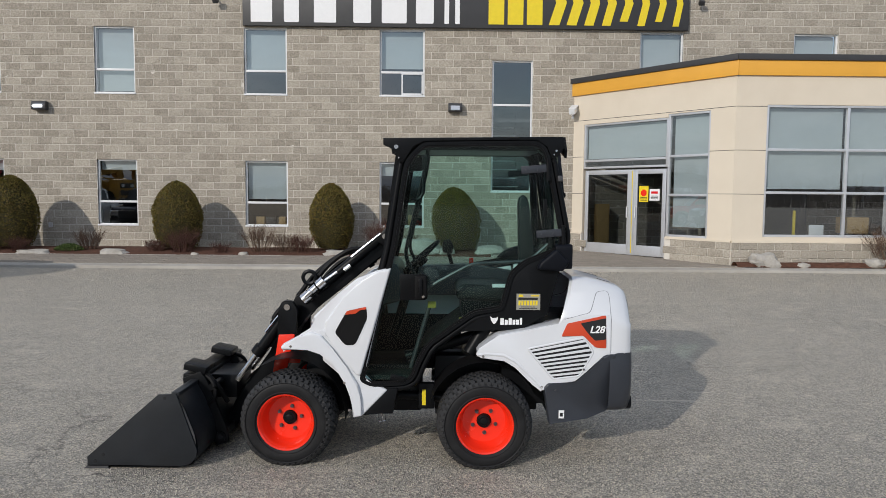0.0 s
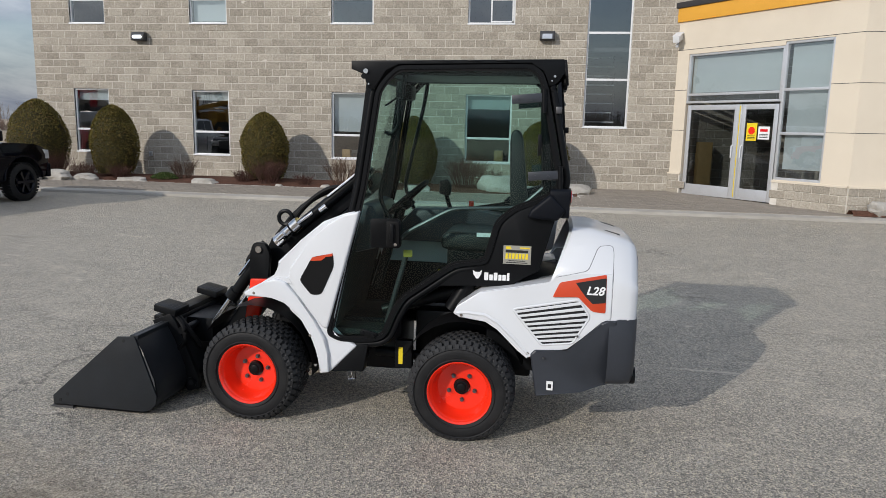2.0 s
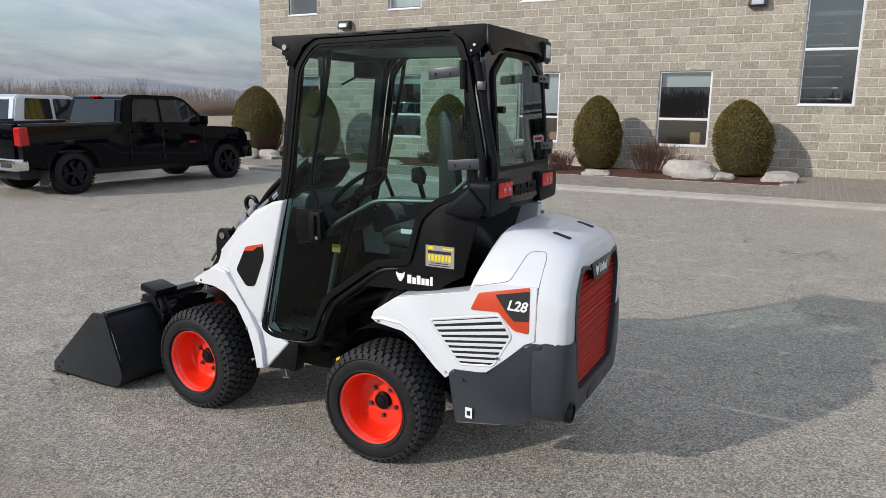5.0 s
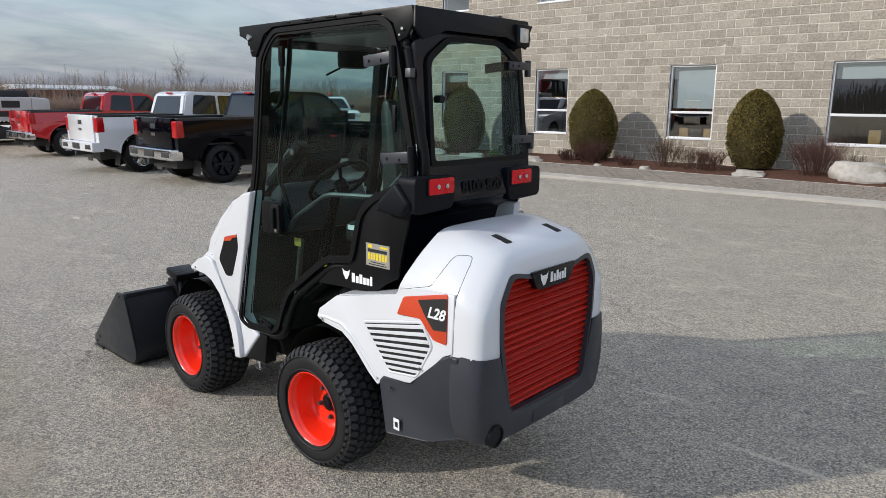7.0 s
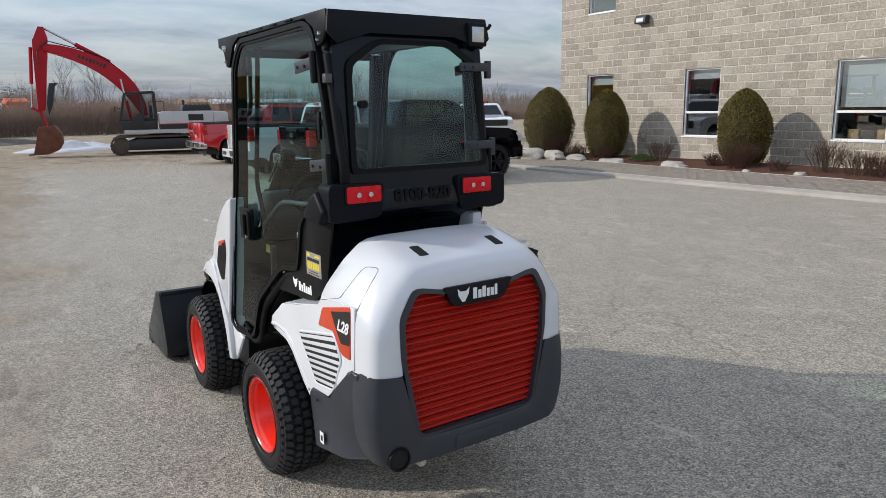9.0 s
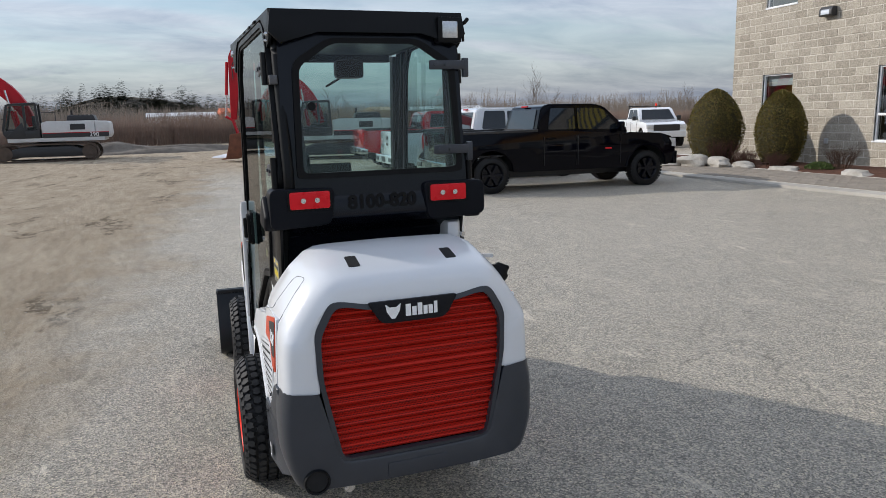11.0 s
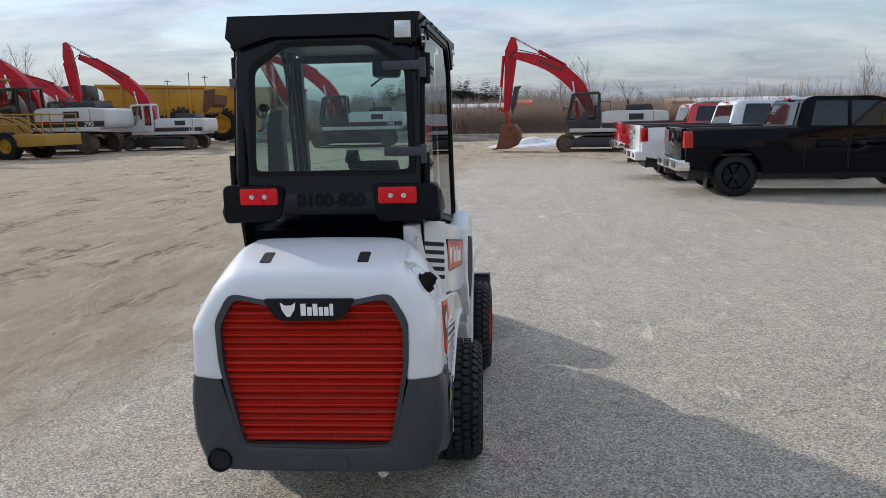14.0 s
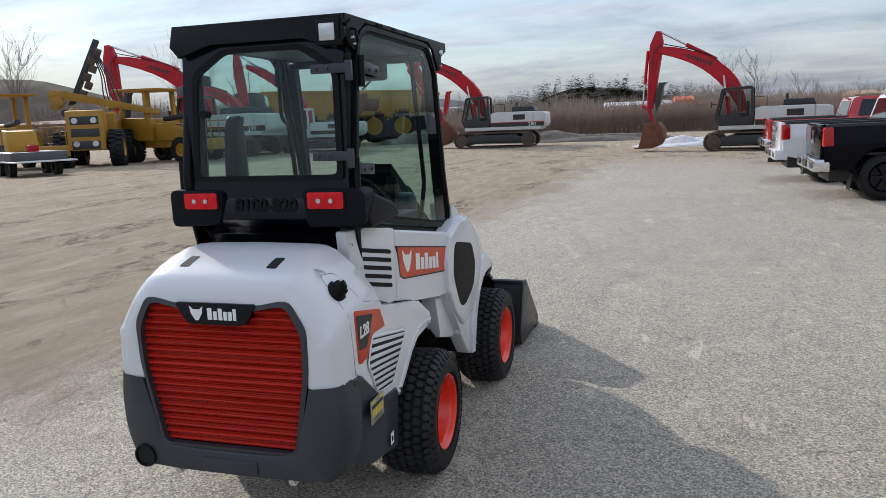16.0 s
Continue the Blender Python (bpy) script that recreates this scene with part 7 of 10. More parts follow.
# the right side of the cab flares towards the front
FLARE = {"door", "cab_frame", "post", "roof", "windscreen", "grab_bar"}
for ob in loader.children:
    if ob.name.split(".")[0] in FLARE:
        for o in (ob, *ob.children, *[g for c in ob.children for g in c.children]):
            for v in o.data.vertices:
                if v.co.y > 0.2:
                    v.co.y += 0.026 * min(1.0, max(0.0, (0.66 - v.co.x) / 1.1)) * min(1.0, (v.co.y - 0.2) / 0.12)

# the front half is steered a little to the right
STEER = pose(0.40, 0, 0) @ pose(0, 0, 0, 0, 0, -2.1) @ pose(-0.40, 0, 0)
CAB = {"door", "cab_frame", "post", "roof", "windscreen", "grab_bar", "front_crossbar", "mirror_arm", "work_lamp", "rear_frame", "back_panel", "stencil_lettering", "lamp_pod", "lower_side_panel", "cab_floor", "seat",
       "console", "dashboard", "steering_column", "steering_wheel", "spinner_knob", "gas_strut", "roof_strut", "wiper_motor", "inside_latch"}
REAR = CAB | {"firewall", "hood", "fuel_cap", "sticker", "grille", "rear_bumper", "side_panel", "chassis", "centre_joint", "rear_hose", "steering_cylinder", "wheel", "warning_label", "side_bracket"}
for ob in loader.children:
    base = ob.name.split(".")[0]
    if base not in REAR or (base == "wheel" and ob.matrix_basis.translation.x < -0.5):
        ob.matrix_basis = STEER @ ob.matrix_basis
# ---- clipped bushes, dead shrubs, rocks ----
def leaf_mat(name, cols, rough=0.65):
    mat, nt, b = node_mat(name)
    g = nt.nodes.new("ShaderNodeNewGeometry")
    r = nt.nodes.new("ShaderNodeValToRGB")
    els = r.color_ramp.elements
    els[0].color, els[1].color = (*cols[0], 1), (*cols[-1], 1)
    for k, c in enumerate(cols[1:-1]):
        e = els.new((k + 1) / (len(cols) - 1))
        e.color = (*c, 1)
    nt.links.new(g.outputs["Random Per Island"], r.inputs[0])
    n = noise_at(nt, world_pos(nt), 3.0, 4)
    c = mix(nt, ramp(nt, n, 0.35, 0.7, (0, 0, 0), (0.45, 0.45, 0.45)), r.outputs[0], tuple(x * 0.55 for x in cols[1]))
    nt.links.new(c, b.inputs["Base Color"])
    b.inputs["Roughness"].default_value = rough
    b.inputs["Specular IOR Level"].default_value = 0.25
    return mat


M["yew"] = leaf_mat("yew_leaves", [(0.055, 0.050, 0.012), (0.120, 0.102, 0.021), (0.190, 0.152, 0.032), (0.185, 0.106, 0.031)])
M["yew_core"] = surface("shaded_bush_core", (0.038, 0.031, 0.010), 0.9, 0, 0.3, 8, 60, 0.3)
M["twig"] = leaf_mat("dead_twigs", [(0.16, 0.10, 0.07), (0.11, 0.075, 0.055), (0.20, 0.125, 0.085)], 0.8)
M["twig_red"] = leaf_mat("red_brown_twigs", [(0.13, 0.060, 0.045), (0.095, 0.05, 0.04), (0.17, 0.085, 0.06)], 0.8)
M["bark"] = surface("grey_brown_bark", (0.105, 0.085, 0.068), 0.9, 0, 0.3, 9, 60, 0.5, 0, 0.05, None, 0.2)
M["rock"] = surface("pale_limestone", (0.42, 0.395, 0.355), 0.88, 0, 0.30, 5, 26, 1.0, 0, 0.06, (0.20, 0.18, 0.155), 0.2)


def scatter_mesh(nm, mat, items):
    """Small three- or four-cornered leaves, joined: items of (place, normal, up, length, width)."""
    vs, fs = [], []
    for p, nrm, up, l, w in items:
        a = nrm.cross(up)
        if a.length < 1e-4:
            continue
        a.normalize()
        k = len(vs)
        t = p + up * l + nrm * (l * 0.25)
        mdl = p + up * (l * 0.5) + nrm * (l * 0.22)
        vs += [p, mdl + a * w, t, mdl - a * w]
        fs.append((k, k + 1, k + 2, k + 3))
    me = bpy.data.meshes.new(nm)
    me.from_pydata([tuple(v) for v in vs], [], fs)
    me.materials.append(mat)
    return me


def bush(x, y, z, w, h, lean=0.0, n=13000, top=0.5, seed=1, depth=None):
    rnd = random.Random(seed)
    t = thing("clipped_bush", x, y, z, "clipped egg-shaped evergreen bush with browned leaves", "bush", "clipped bushes by the wall")
    d = depth or w * 0.92

    def shell(u, v, f=1.0):
        """u round, v from 0 at the foot to 1 at the top."""
        r = (math.sin(math.pi * min(1, (v * 0.90 + 0.10))) ** 0.55) if v > 0.35 else (0.70 + 0.30 * math.sin(math.pi / 2 * v / 0.35)) * math.sin(math.pi * 0.415) ** 0.55
        wob = 1 + 0.075 * noise.noise((math.cos(u) * 1.7 + seed * 7, math.sin(u) * 1.7, v * 3.5)) + 0.05 * noise.noise((math.cos(u) * 5 + seed, math.sin(u) * 5, v * 10))
        return Vector((math.cos(u) * w / 2 * r * f * wob + lean * v, math.sin(u) * d / 2 * r * f * wob, 0.06 * h * (1 - v) + h * v * (1.0 if f > 0.9 else 0.97)))

    # added solid core, dark to stand for shade deep in the foliage
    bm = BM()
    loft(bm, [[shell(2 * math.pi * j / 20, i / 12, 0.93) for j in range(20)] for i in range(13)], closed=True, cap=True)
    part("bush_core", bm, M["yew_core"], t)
    items = []
    for k in range(n):
        u, v = rnd.uniform(0, 2 * math.pi), rnd.uniform(0, 1) ** 0.85
        if v > 0.97:
            v = 0.97 + 0.03 * rnd.random()
        p = shell(u, v, 0.95 + 0.055 * rnd.random())
        nrm = (p - Vector((lean * v, 0, h * 0.5))).normalized()
        up = (nrm * 0.55 + Vector((rnd.uniform(-1, 1), rnd.uniform(-1, 1), rnd.uniform(-0.3, 1.2)))).normalized()
        items.append((p, nrm, up, rnd.uniform(0.026, 0.055), rnd.uniform(0.009, 0.016)))
    part("foliage", scatter_mesh("foliage", M["yew"], items), None, t)
    bm = BM()
    for k in range(7):
        a = rnd.uniform(0, 6.28)
        tube(bm, [(0.05 * math.cos(a), 0.05 * math.sin(a), -0.05), (0.14 * w * math.cos(a), 0.14 * w * math.sin(a), 0.14 * h), (0.3 * w * math.cos(a), 0.3 * w * math.sin(a), 0.3 * h)], 0.018, 6, r_end=0.008)
    part("stem", bm, M["bark"], t)


BY = 19.62
bush(-13.5, 18.95, 0.10, 1.55, 2.12, 0.0, 12000, seed=2)
bush(-11.49, BY - 0.25, 0.13, 1.28, 1.98, -0.02, seed=3)
bush(-7.1, BY - 0.1, 0.13, 1.26, 1.86, -0.03, seed=4)
bush(-2.92, BY, 0.13, 1.14, 1.84, -0.05, seed=5)
bush(0.52, BY, 0.13, 1.28, 1.76, -0.14, seed=6, n=10000)


def shrub(x, y, z, w, h, mat, seed, n=90, spread=0.55):
    """A leafless twiggy shrub."""
    rnd = random.Random(seed)
    t = thing("bare_shrub", x, y, z, "leafless red-brown twiggy shrub in the mulch bed", "shrub", "bare shrubs")
    vs, fs = [], []

    def twig(p, d, l, r, lvl):
        q = p + d * l
        a = d.cross(Vector((0.3, 0.9, 0.1))).normalized()
        b = d.cross(a)
        k = len(vs)
        for c, rr in ((p, r), (q, r * 0.6)):
            for s in range(3):
                an = 2.094 * s
                vs.append(c + (a * math.cos(an) + b * math.sin(an)) * rr)
        fs.extend([(k, k + 1, k + 4, k + 3), (k + 1, k + 2, k + 5, k + 4), (k + 2, k, k + 3, k + 5)])
        if lvl > 0:
            for _ in range(3):
                nd = (d + Vector((rnd.uniform(-1, 1), rnd.uniform(-1, 1), rnd.uniform(-0.2, 0.7))) * 0.62).normalized()
                twig(p + d * l * rnd.uniform(0.45, 1.0), nd, l * rnd.uniform(0.45, 0.75), r * 0.62, lvl - 1)

    for k in range(n):
        a, rad = rnd.uniform(0, 6.28), rnd.random() ** 0.6
        base = Vector((math.cos(a) * w * 0.28 * rad, math.sin(a) * w * 0.24 * rad, 0))
        d = Vector((math.cos(a) * spread * rad, math.sin(a) * spread * rad, 1)).normalized()
        twig(base, d, h * rnd.uniform(0.42, 0.62), 0.0055, 2)
    me = bpy.data.meshes.new("twigs")
    me.from_pydata([tuple(v) for v in vs], [], fs)
    me.materials.append(mat)
    part("twig_mass", me, None, t)


for k, (x, y, w, h, m, n) in enumerate(((-9.37, 19.2, 0.62, 0.62, "twig", 60), (-7.51, 19.0, 0.7, 0.36, "twig_red", 70), (-6.79, 18.85, 0.85, 0.68, "twig_red", 90), (-4.77, 19.0, 0.8, 0.82, "twig", 60),
                                        (-4.1, 18.95, 0.75, 0.58, "twig", 60), (-3.62, 18.9, 0.75, 0.52, "twig_red", 70), (-1.49, 19.2, 1.0, 0.92, "twig_red", 120), (-12.06, 18.75, 0.8, 0.46, "twig_red", 80),
                                        (-5.76, 18.8, 0.55, 0.28, "twig_red", 50), (-12.83, 18.7, 0.8, 0.8, "twig_red", 80), (-0.8, 19.3, 0.6, 0.6, "twig", 40), (-11.08, 18.8, 0.8, 0.42, "twig_red", 70), (10.62, 16.55, 1.1, 0.95, "twig", 120))):
    shrub(x, y, 0.14, w, h, M[m], 40 + k, n)
t = thing("ground_cover", -9.78, 18.95, 0.14, "low green ground cover plant", "plant")
rnd = random.Random(5)
items = []
for k in range(900):
    a, r = rnd.uniform(0, 6.28), rnd.random() ** 0.5
    p = Vector((math.cos(a) * 0.36 * r, math.sin(a) * 0.28 * r, 0.02 + 0.14 * (1 - r * r)))
    items.append((p, Vector((math.cos(a) * r, math.sin(a) * r, 0.8)).normalized(), Vector((rnd.uniform(-1, 1), rnd.uniform(-1, 1), 0.8)).normalized(), 0.06, 0.012))
M["green"] = leaf_mat("green_leaves", [(0.04, 0.07, 0.015), (0.07, 0.11, 0.025), (0.10, 0.12, 0.035)])
part("foliage", scatter_mesh("foliage", M["green"], items), None, t)


def rock(x, y, z, sx, sy, sz, seed, rz=0.0):
    bm = BM()
    bmesh.ops.create_cube(bm, size=1.0)
    bmesh.ops.subdivide_edges(bm, edges=bm.edges, cuts=5, use_grid_fill=True)
    for v in bm.verts:
        d = v.co.normalized() * 0.60
        c = v.co.lerp(d, 0.72)
        f = 1 + 0.42 * noise.noise(c * 2.2 + Vector((seed * 3.1, 0, 0))) + 0.10 * noise.noise(c * 6 + Vector((0, seed, 0)))
        step = 0.04 * math.floor(c.z * 5 + noise.noise(c * 3) * 0.6)
        v.co = Vector((c.x * f * sx, c.y * f * sy, (c.z * f * 0.85 + step * 0.8) * sz))
    ob = part("rock", bm, M["rock"], None, "pale rough limestone rock in the planting bed")
    ob.matrix_basis = pose(x, y, z + sz * 0.35, 0, 0, rz)
    tagged(ob, category="rock", group="limestone rocks")


for k, (x, y, sx, sy, sz, rz) in enumerate(((-10.51, 18.6, 0.75, 0.4, 0.13, 4), (-8.44, 18.62, 0.60, 0.35, 0.16, -3), (-2.69, 18.75, 0.62, 0.4, 0.17, 8), (-0.50, 18.95, 1.05, 0.60, 0.50, 4), (0.17, 18.9, 0.42, 0.40, 0.22, 20),
                                            (1.34, 19.1, 0.70, 0.5, 0.28, 12), (7.57, 16.60, 0.55, 0.36, 0.36, 2), (7.47, 16.6, 0.45, 0.3, 0.20, 30), (10.2, 16.6, 0.42, 0.35, 0.24, 15), (-13.14, 17.9, 0.75, 0.5, 0.36, 25),
                                            (-12.42, 18.2, 0.7, 0.4, 0.3, -12), (-11.8, 18.45, 0.55, 0.4, 0.2, 9), (-13.66, 17.7, 0.6, 0.4, 0.26, 60), (-14.9, 17.8, 0.7, 0.5, 0.35, 10), (-5.08, 18.55, 0.2, 0.2, 0.1, 0), (8.45, 16.5, 0.25, 0.2, 0.12, 0), (-6.32, 18.5, 0.16, 0.12, 0.08, 0))):
    rock(x, y, 0.10, sx, sy, sz, k + 1, rz)
# ---- parked pickup trucks; forward is local +x, the rear axle at x = 0 ----
M["car_black"] = surface("black_car_paint", (0.0012, 0.0016, 0.0042), 0.045, 0, 0.08, 2, 90, 0.0, 0.0, 0.02, None, 0.13)
M["car_white"] = surface("white_car_paint", (0.72, 0.73, 0.75), 0.14, 0, 0.03, 2, 90, 0.0, 1.0, 0.04)
M["car_red"] = surface("red_car_paint", (0.50, 0.012, 0.018), 0.12, 0, 0.05, 2, 90, 0.0, 1.0, 0.04)
M["chrome"] = surface("chrome_trim", (0.68, 0.69, 0.70), 0.12, 1.0, 0.04, 9, 120, 0.01)
M["black_trim"] = surface("black_trim", (0.02, 0.02, 0.021), 0.5, 0, 0.1, 9, 120, 0.05)
M["tail_red"] = surface("red_tail_lamp", (0.42, 0.008, 0.010), 0.16, 0, 0.08, 12, 80, 0.03, 0.15, 0.03)
M["head_lens"] = surface("clear_head_lamp", (0.62, 0.64, 0.66), 0.08, 0.4, 0.1, 12, 80, 0.03)


def wheel_set(parent, x, y, r, w, rim_mat, side):
    bm = BM()
    lathe(bm, [(-w / 2 + 0.03, r * 0.60), (-w / 2, r * 0.68), (-w / 2 + 0.005, r * 0.86), (-w / 2 + 0.04, r * 0.97), (0, r), (w / 2 - 0.04, r * 0.97), (w / 2, r * 0.86), (w / 2, r * 0.6)], 36)
    for k in range(36):
        a = 2 * math.pi * k / 36
        for yy in (-w * 0.36, w * 0.36):
            cbox(bm, (math.cos(a) * r * 0.985, yy, math.sin(a) * r * 0.985), (0.022, w * 0.24, 0.045), 0, (0, -math.degrees(a), 0))
    wh = part("wheel", bm, M["rubber"], parent, "black all-terrain tyre")
    wh.matrix_basis = pose(x, y, r, 0, 0, 0 if side < 0 else 180)
    bm = BM()
    lathe(bm, [(0.02, r * 0.60), (-w / 2 + 0.02, r * 0.61), (-w / 2 - 0.002, r * 0.64), (-w / 2 + 0.012, r * 0.60), (-w / 2 + 0.06, r * 0.56), (-w / 2 + 0.07, 0.001)], 30)
    for k in range(6):
        a = 2 * math.pi * k / 6
        tube(bm, [(0.05 * math.cos(a), -w / 2 + 0.03, 0.05 * math.sin(a)), (r * 0.58 * math.cos(a), -w / 2 + 0.012, r * 0.58 * math.sin(a))], 0.024, 4, square=True, r_end=0.030)
    cyl(bm, (0, -w / 2 + 0.06, 0), (0, -w / 2 + 0.005, 0), 0.06, n=12)
    part("rim", bm, rim_mat, wh)


def pickup(nm, label, x, y, paint, rim, rz=90, wb=3.70, length_rear=1.03, tail_style=0, chrome=False, trim=None, seed=1):
    t = thing(nm, x, y, 0, label, "pickup truck", "pickup trucks parked in a row", rz=rz)
    R = 0.40
    W = 1.0
    nose = wb + 0.84
    # lower body: side outline with wheel arches cut in
    def arch(cx, n=9):
        return [(cx + 0.50 * math.cos(math.pi * k / n), 0.46 + 0.47 * math.sin(math.pi * k / n)) for k in range(n + 1)]
    tail = -length_rear + 0.08
    out = [(tail, 0.60)] + [(tail - 0.01, 1.0), (tail, 1.30)] + [(1.08, 1.33), (wb - 0.55, 1.20), (wb - 0.45, 1.22), (wb + 0.35, 1.18), (nose - 0.18, 1.10), (nose - 0.06, 0.98), (nose - 0.04, 0.58), (wb + 0.62, 0.46)]
    out += arch(wb)[0:] + [(wb - 0.56, 0.44), (0.58, 0.44)] + arch(0.0) + [(-0.56, 0.52)]
    bm = BM()

    def shape(px, py, pz):
        s = 1 if py > 0 else -1
        k = 1.0 - 0.045 * max(0, (pz - 0.95) / 0.35) - 0.05 * max(0, (0.75 - pz) / 0.4) - 0.10 * max(0, (px - nose + 0.5) / 0.5)
        return (px, s * W * k, pz)

    n = len(out)
    vs = [(a, sgn, b) for sgn in (-1, 1) for a, b in out]
    fs = [tuple(range(n)), tuple(range(2 * n - 1, n - 1, -1))]
    for i in range(n):
        j = (i + 1) % n
        top = out[i][1] > 1.15 and out[j][1] > 1.15 and out[i][0] < 1.2 and out[j][0] < 1.2
        if not top:
            fs.append((i, j, n + j, n + i))
    put_faces(bm, vs, fs)
    for co_, no_ in (((0, 0, 0.75), (0, 0, 1)), ((0, 0, 0.95), (0, 0, 1)), ((0, 0, 1.12), (0, 0, 1)), ((nose - 0.5, 0, 0), (1, 0, 0)), ((2.0, 0, 0), (1, 0, 0)), ((1.2, 0, 0), (1, 0, 0))):
        bmesh.ops.bisect_plane(bm, geom=bm.verts[:] + bm.edges[:] + bm.faces[:], plane_co=co_, plane_no=no_)
    for v in bm.verts:
        v.co = shape(*v.co)
    body = part("body", bm, paint, t)
    # bed: inner walls and rail
    bm = BM()
    for s in (-1, 1):
        prism(bm, [(tail + 0.02, 1.27), (1.08, 1.29), (1.08, 1.345), (tail + 0.02, 1.325)], "y", 0.86 * s, 0.965 * s, 0.012)
    box(bm, tail + 0.06, 1.06, -0.86, 0.86, 0.78, 0.82)
    box(bm, 1.03, 1.10, -0.95, 0.95, 0.6, 1.34)
    part("bed_rail", bm, M["black_trim"], body)
    bm = BM()
    box(bm, tail - 0.045, tail + 0.03, -0.80, 0.80, 0.72, 1.32, 0.015)
    tg = part("tailgate", bm, paint, t, "closed tailgate")
    bm = BM()
    box(bm, tail - 0.055, tail - 0.04, -0.11, 0.11, 1.10, 1.20, 0.01)
    part("tailgate_handle", bm, M["black_trim"], tg)
    bm = BM()
    prism(bm, [(-0.10, 1.02), (0.10, 1.02), (0.10, 0.96), (-0.10, 0.96)], "x", tail - 0.054, tail - 0.04)
    part("tailgate_badge", bm, M["chrome"] if not chrome else M["black_trim"], tg, "plain badge shape")
    # cab
    gx = [(1.06, 1.28), (1.20, 1.80), (1.34, 1.875), (2.45, 1.865), (2.68, 1.80), (3.22, 1.30), (3.2, 1.16), (1.06, 1.16)]
    sh = wb - 3.70
    gx = [(a + (sh * (a - 1.06) / 2.1), b) for a, b in gx]
    bm = BM()

    def tum(px, py, pz):
        s = 1 if py > 0 else -1
        return (px, s * (0.955 - 0.30 * max(0, pz - 1.26) * 0.62), pz)

    n = len(gx)
    vs = [tum(a, sgn, b) for sgn in (-1, 1) for a, b in gx]
    put_faces(bm, vs, [tuple(range(n)), tuple(range(2 * n - 1, n - 1, -1))] + [(i, (i + 1) % n, n + (i + 1) % n, n + i) for i in range(n)])
    bmesh.ops.bevel(bm, geom=list(bm.edges), offset=0.035, segments=3, affect="EDGES", clamp_overlap=True)
    cab = part("cab", bm, paint, t)

    def pane(pts, off, label=""):
        bm = BM()
        prism(bm, pts, "y", -0.004, 0.004, 0, 2, off)
        part("side_glass", bm, M["tint"], cab, label)

    for s in (-1, 1):
        f = lambda px, py, pz, s=s: (px, s * (0.9605 - 0.30 * max(0, pz - 1.26) * 0.62) + py, pz)
        pane(rounded([(1.32, 1.33), (1.98, 1.32), (1.98, 1.78), (1.42, 1.79)], 0.04, 3), f)
        pane(rounded([(2.05, 1.32), (3.02 + sh, 1.30), (2.62 + sh, 1.74), (2.50, 1.775), (2.05, 1.78)], 0.04, 3), f)
        for x0, x1 in ((1.22, 2.0), (2.03, 3.02 + sh)):     # door cut lines and handles
            for xx in (x0, x1):
                bm = BM()
                box(bm, xx - 0.004, xx + 0.004, 0.997 * s - 0.006, 0.997 * s + 0.004, 0.55, 1.18)
                part("door_gap", bm, M["black_trim"], body)
            bm = BM()
            cbox(bm, (x0 + 0.16, 1.0 * s, 1.14), (0.19, 0.05, 0.035), 0.012)
            part("door_handle", bm, paint, body)
        bm = BM()
        cbox(bm, (2.95 + sh, 1.10 * s, 1.36), (0.10, 0.20, 0.21), 0.035)
        cyl(bm, (2.95 + sh, 0.93 * s, 1.29), (2.95 + sh, 1.04 * s, 1.31), 0.025, n=8)
        part("side_mirror", bm, paint if not chrome else M["black_trim"], cab)
        bm = BM()
        prism(bm, rounded([(tail - 0.03, 0.93), (tail + 0.14, 0.93), (tail + 0.12, 1.27), (tail - 0.03, 1.27)], 0.03, 2), "y", 0.80 * s, 1.0 * s, 0.012)
        part("tail_lamp", bm, M["tail_red"], t, "red tail lamp")
        bm = BM()
        prism(bm, [(nose - 0.22, 0.86), (nose - 0.03, 0.86), (nose - 0.05, 1.04), (nose - 0.24, 1.07)], "y", 0.62 * s, 0.93 * s, 0.01)
        part("head_lamp", bm, M["head_lens"], t)
        # flared arch lips, liners, mud flap
        for cx in (0.0, wb):
            bm = BM()
            tube(bm, [(cx + 0.505 * math.cos(math.pi * k / 14), 0.985 * s, 0.46 + 0.475 * math.sin(math.pi * k / 14)) for k in range(15)], 0.022, 6)
            part("arch_lip", bm, paint, body)
            bm = BM()
            lin = [[Vector((cx + 0.49 * math.cos(math.pi * k / 10), yy * s, 0.46 + 0.465 * math.sin(math.pi * k / 10))) for k in range(11)] for yy in (0.55, 0.97)]
            loft(bm, lin)
            part("arch_liner", bm, M["black_trim"], body)
        bm = BM()
        cbox(bm, (-0.52, 0.86 * s, 0.38), (0.012, 0.28, 0.40), 0, (0, 6, 0))
        part("mud_flap", bm, M["black_trim"], t)
    bm = BM()
    prism(bm, [(-0.74, 1.34), (0.74, 1.34), (0.66, 1.76), (-0.66, 1.76)], "x", -0.006, 0.006, 0, 2, lambda px, py, pz: (px + 1.065 + (pz - 1.28) * 0.27 - 0.012, py, pz))
    part("rear_glass", bm, M["tint"], cab, "dark rear window")
    bm = BM()
    prism(bm, [(-0.80, 1.30), (0.80, 1.30), (0.68, 1.77), (-0.68, 1.77)], "x", -0.006, 0.006, 0, 2, lambda px, py, pz: (px + 3.205 + sh - (pz - 1.30) * 1.06 + 0.02, py, pz))
    part("windscreen", bm, M["tint"], cab)
    bm = BM()
    cbox(bm, (1.20, 0, 1.835), (0.05, 0.30, 0.035), 0.01)
    part("brake_lamp", bm, M["tail_red"], cab, "red high brake lamp")
    # bumpers, grille
    bm = BM()
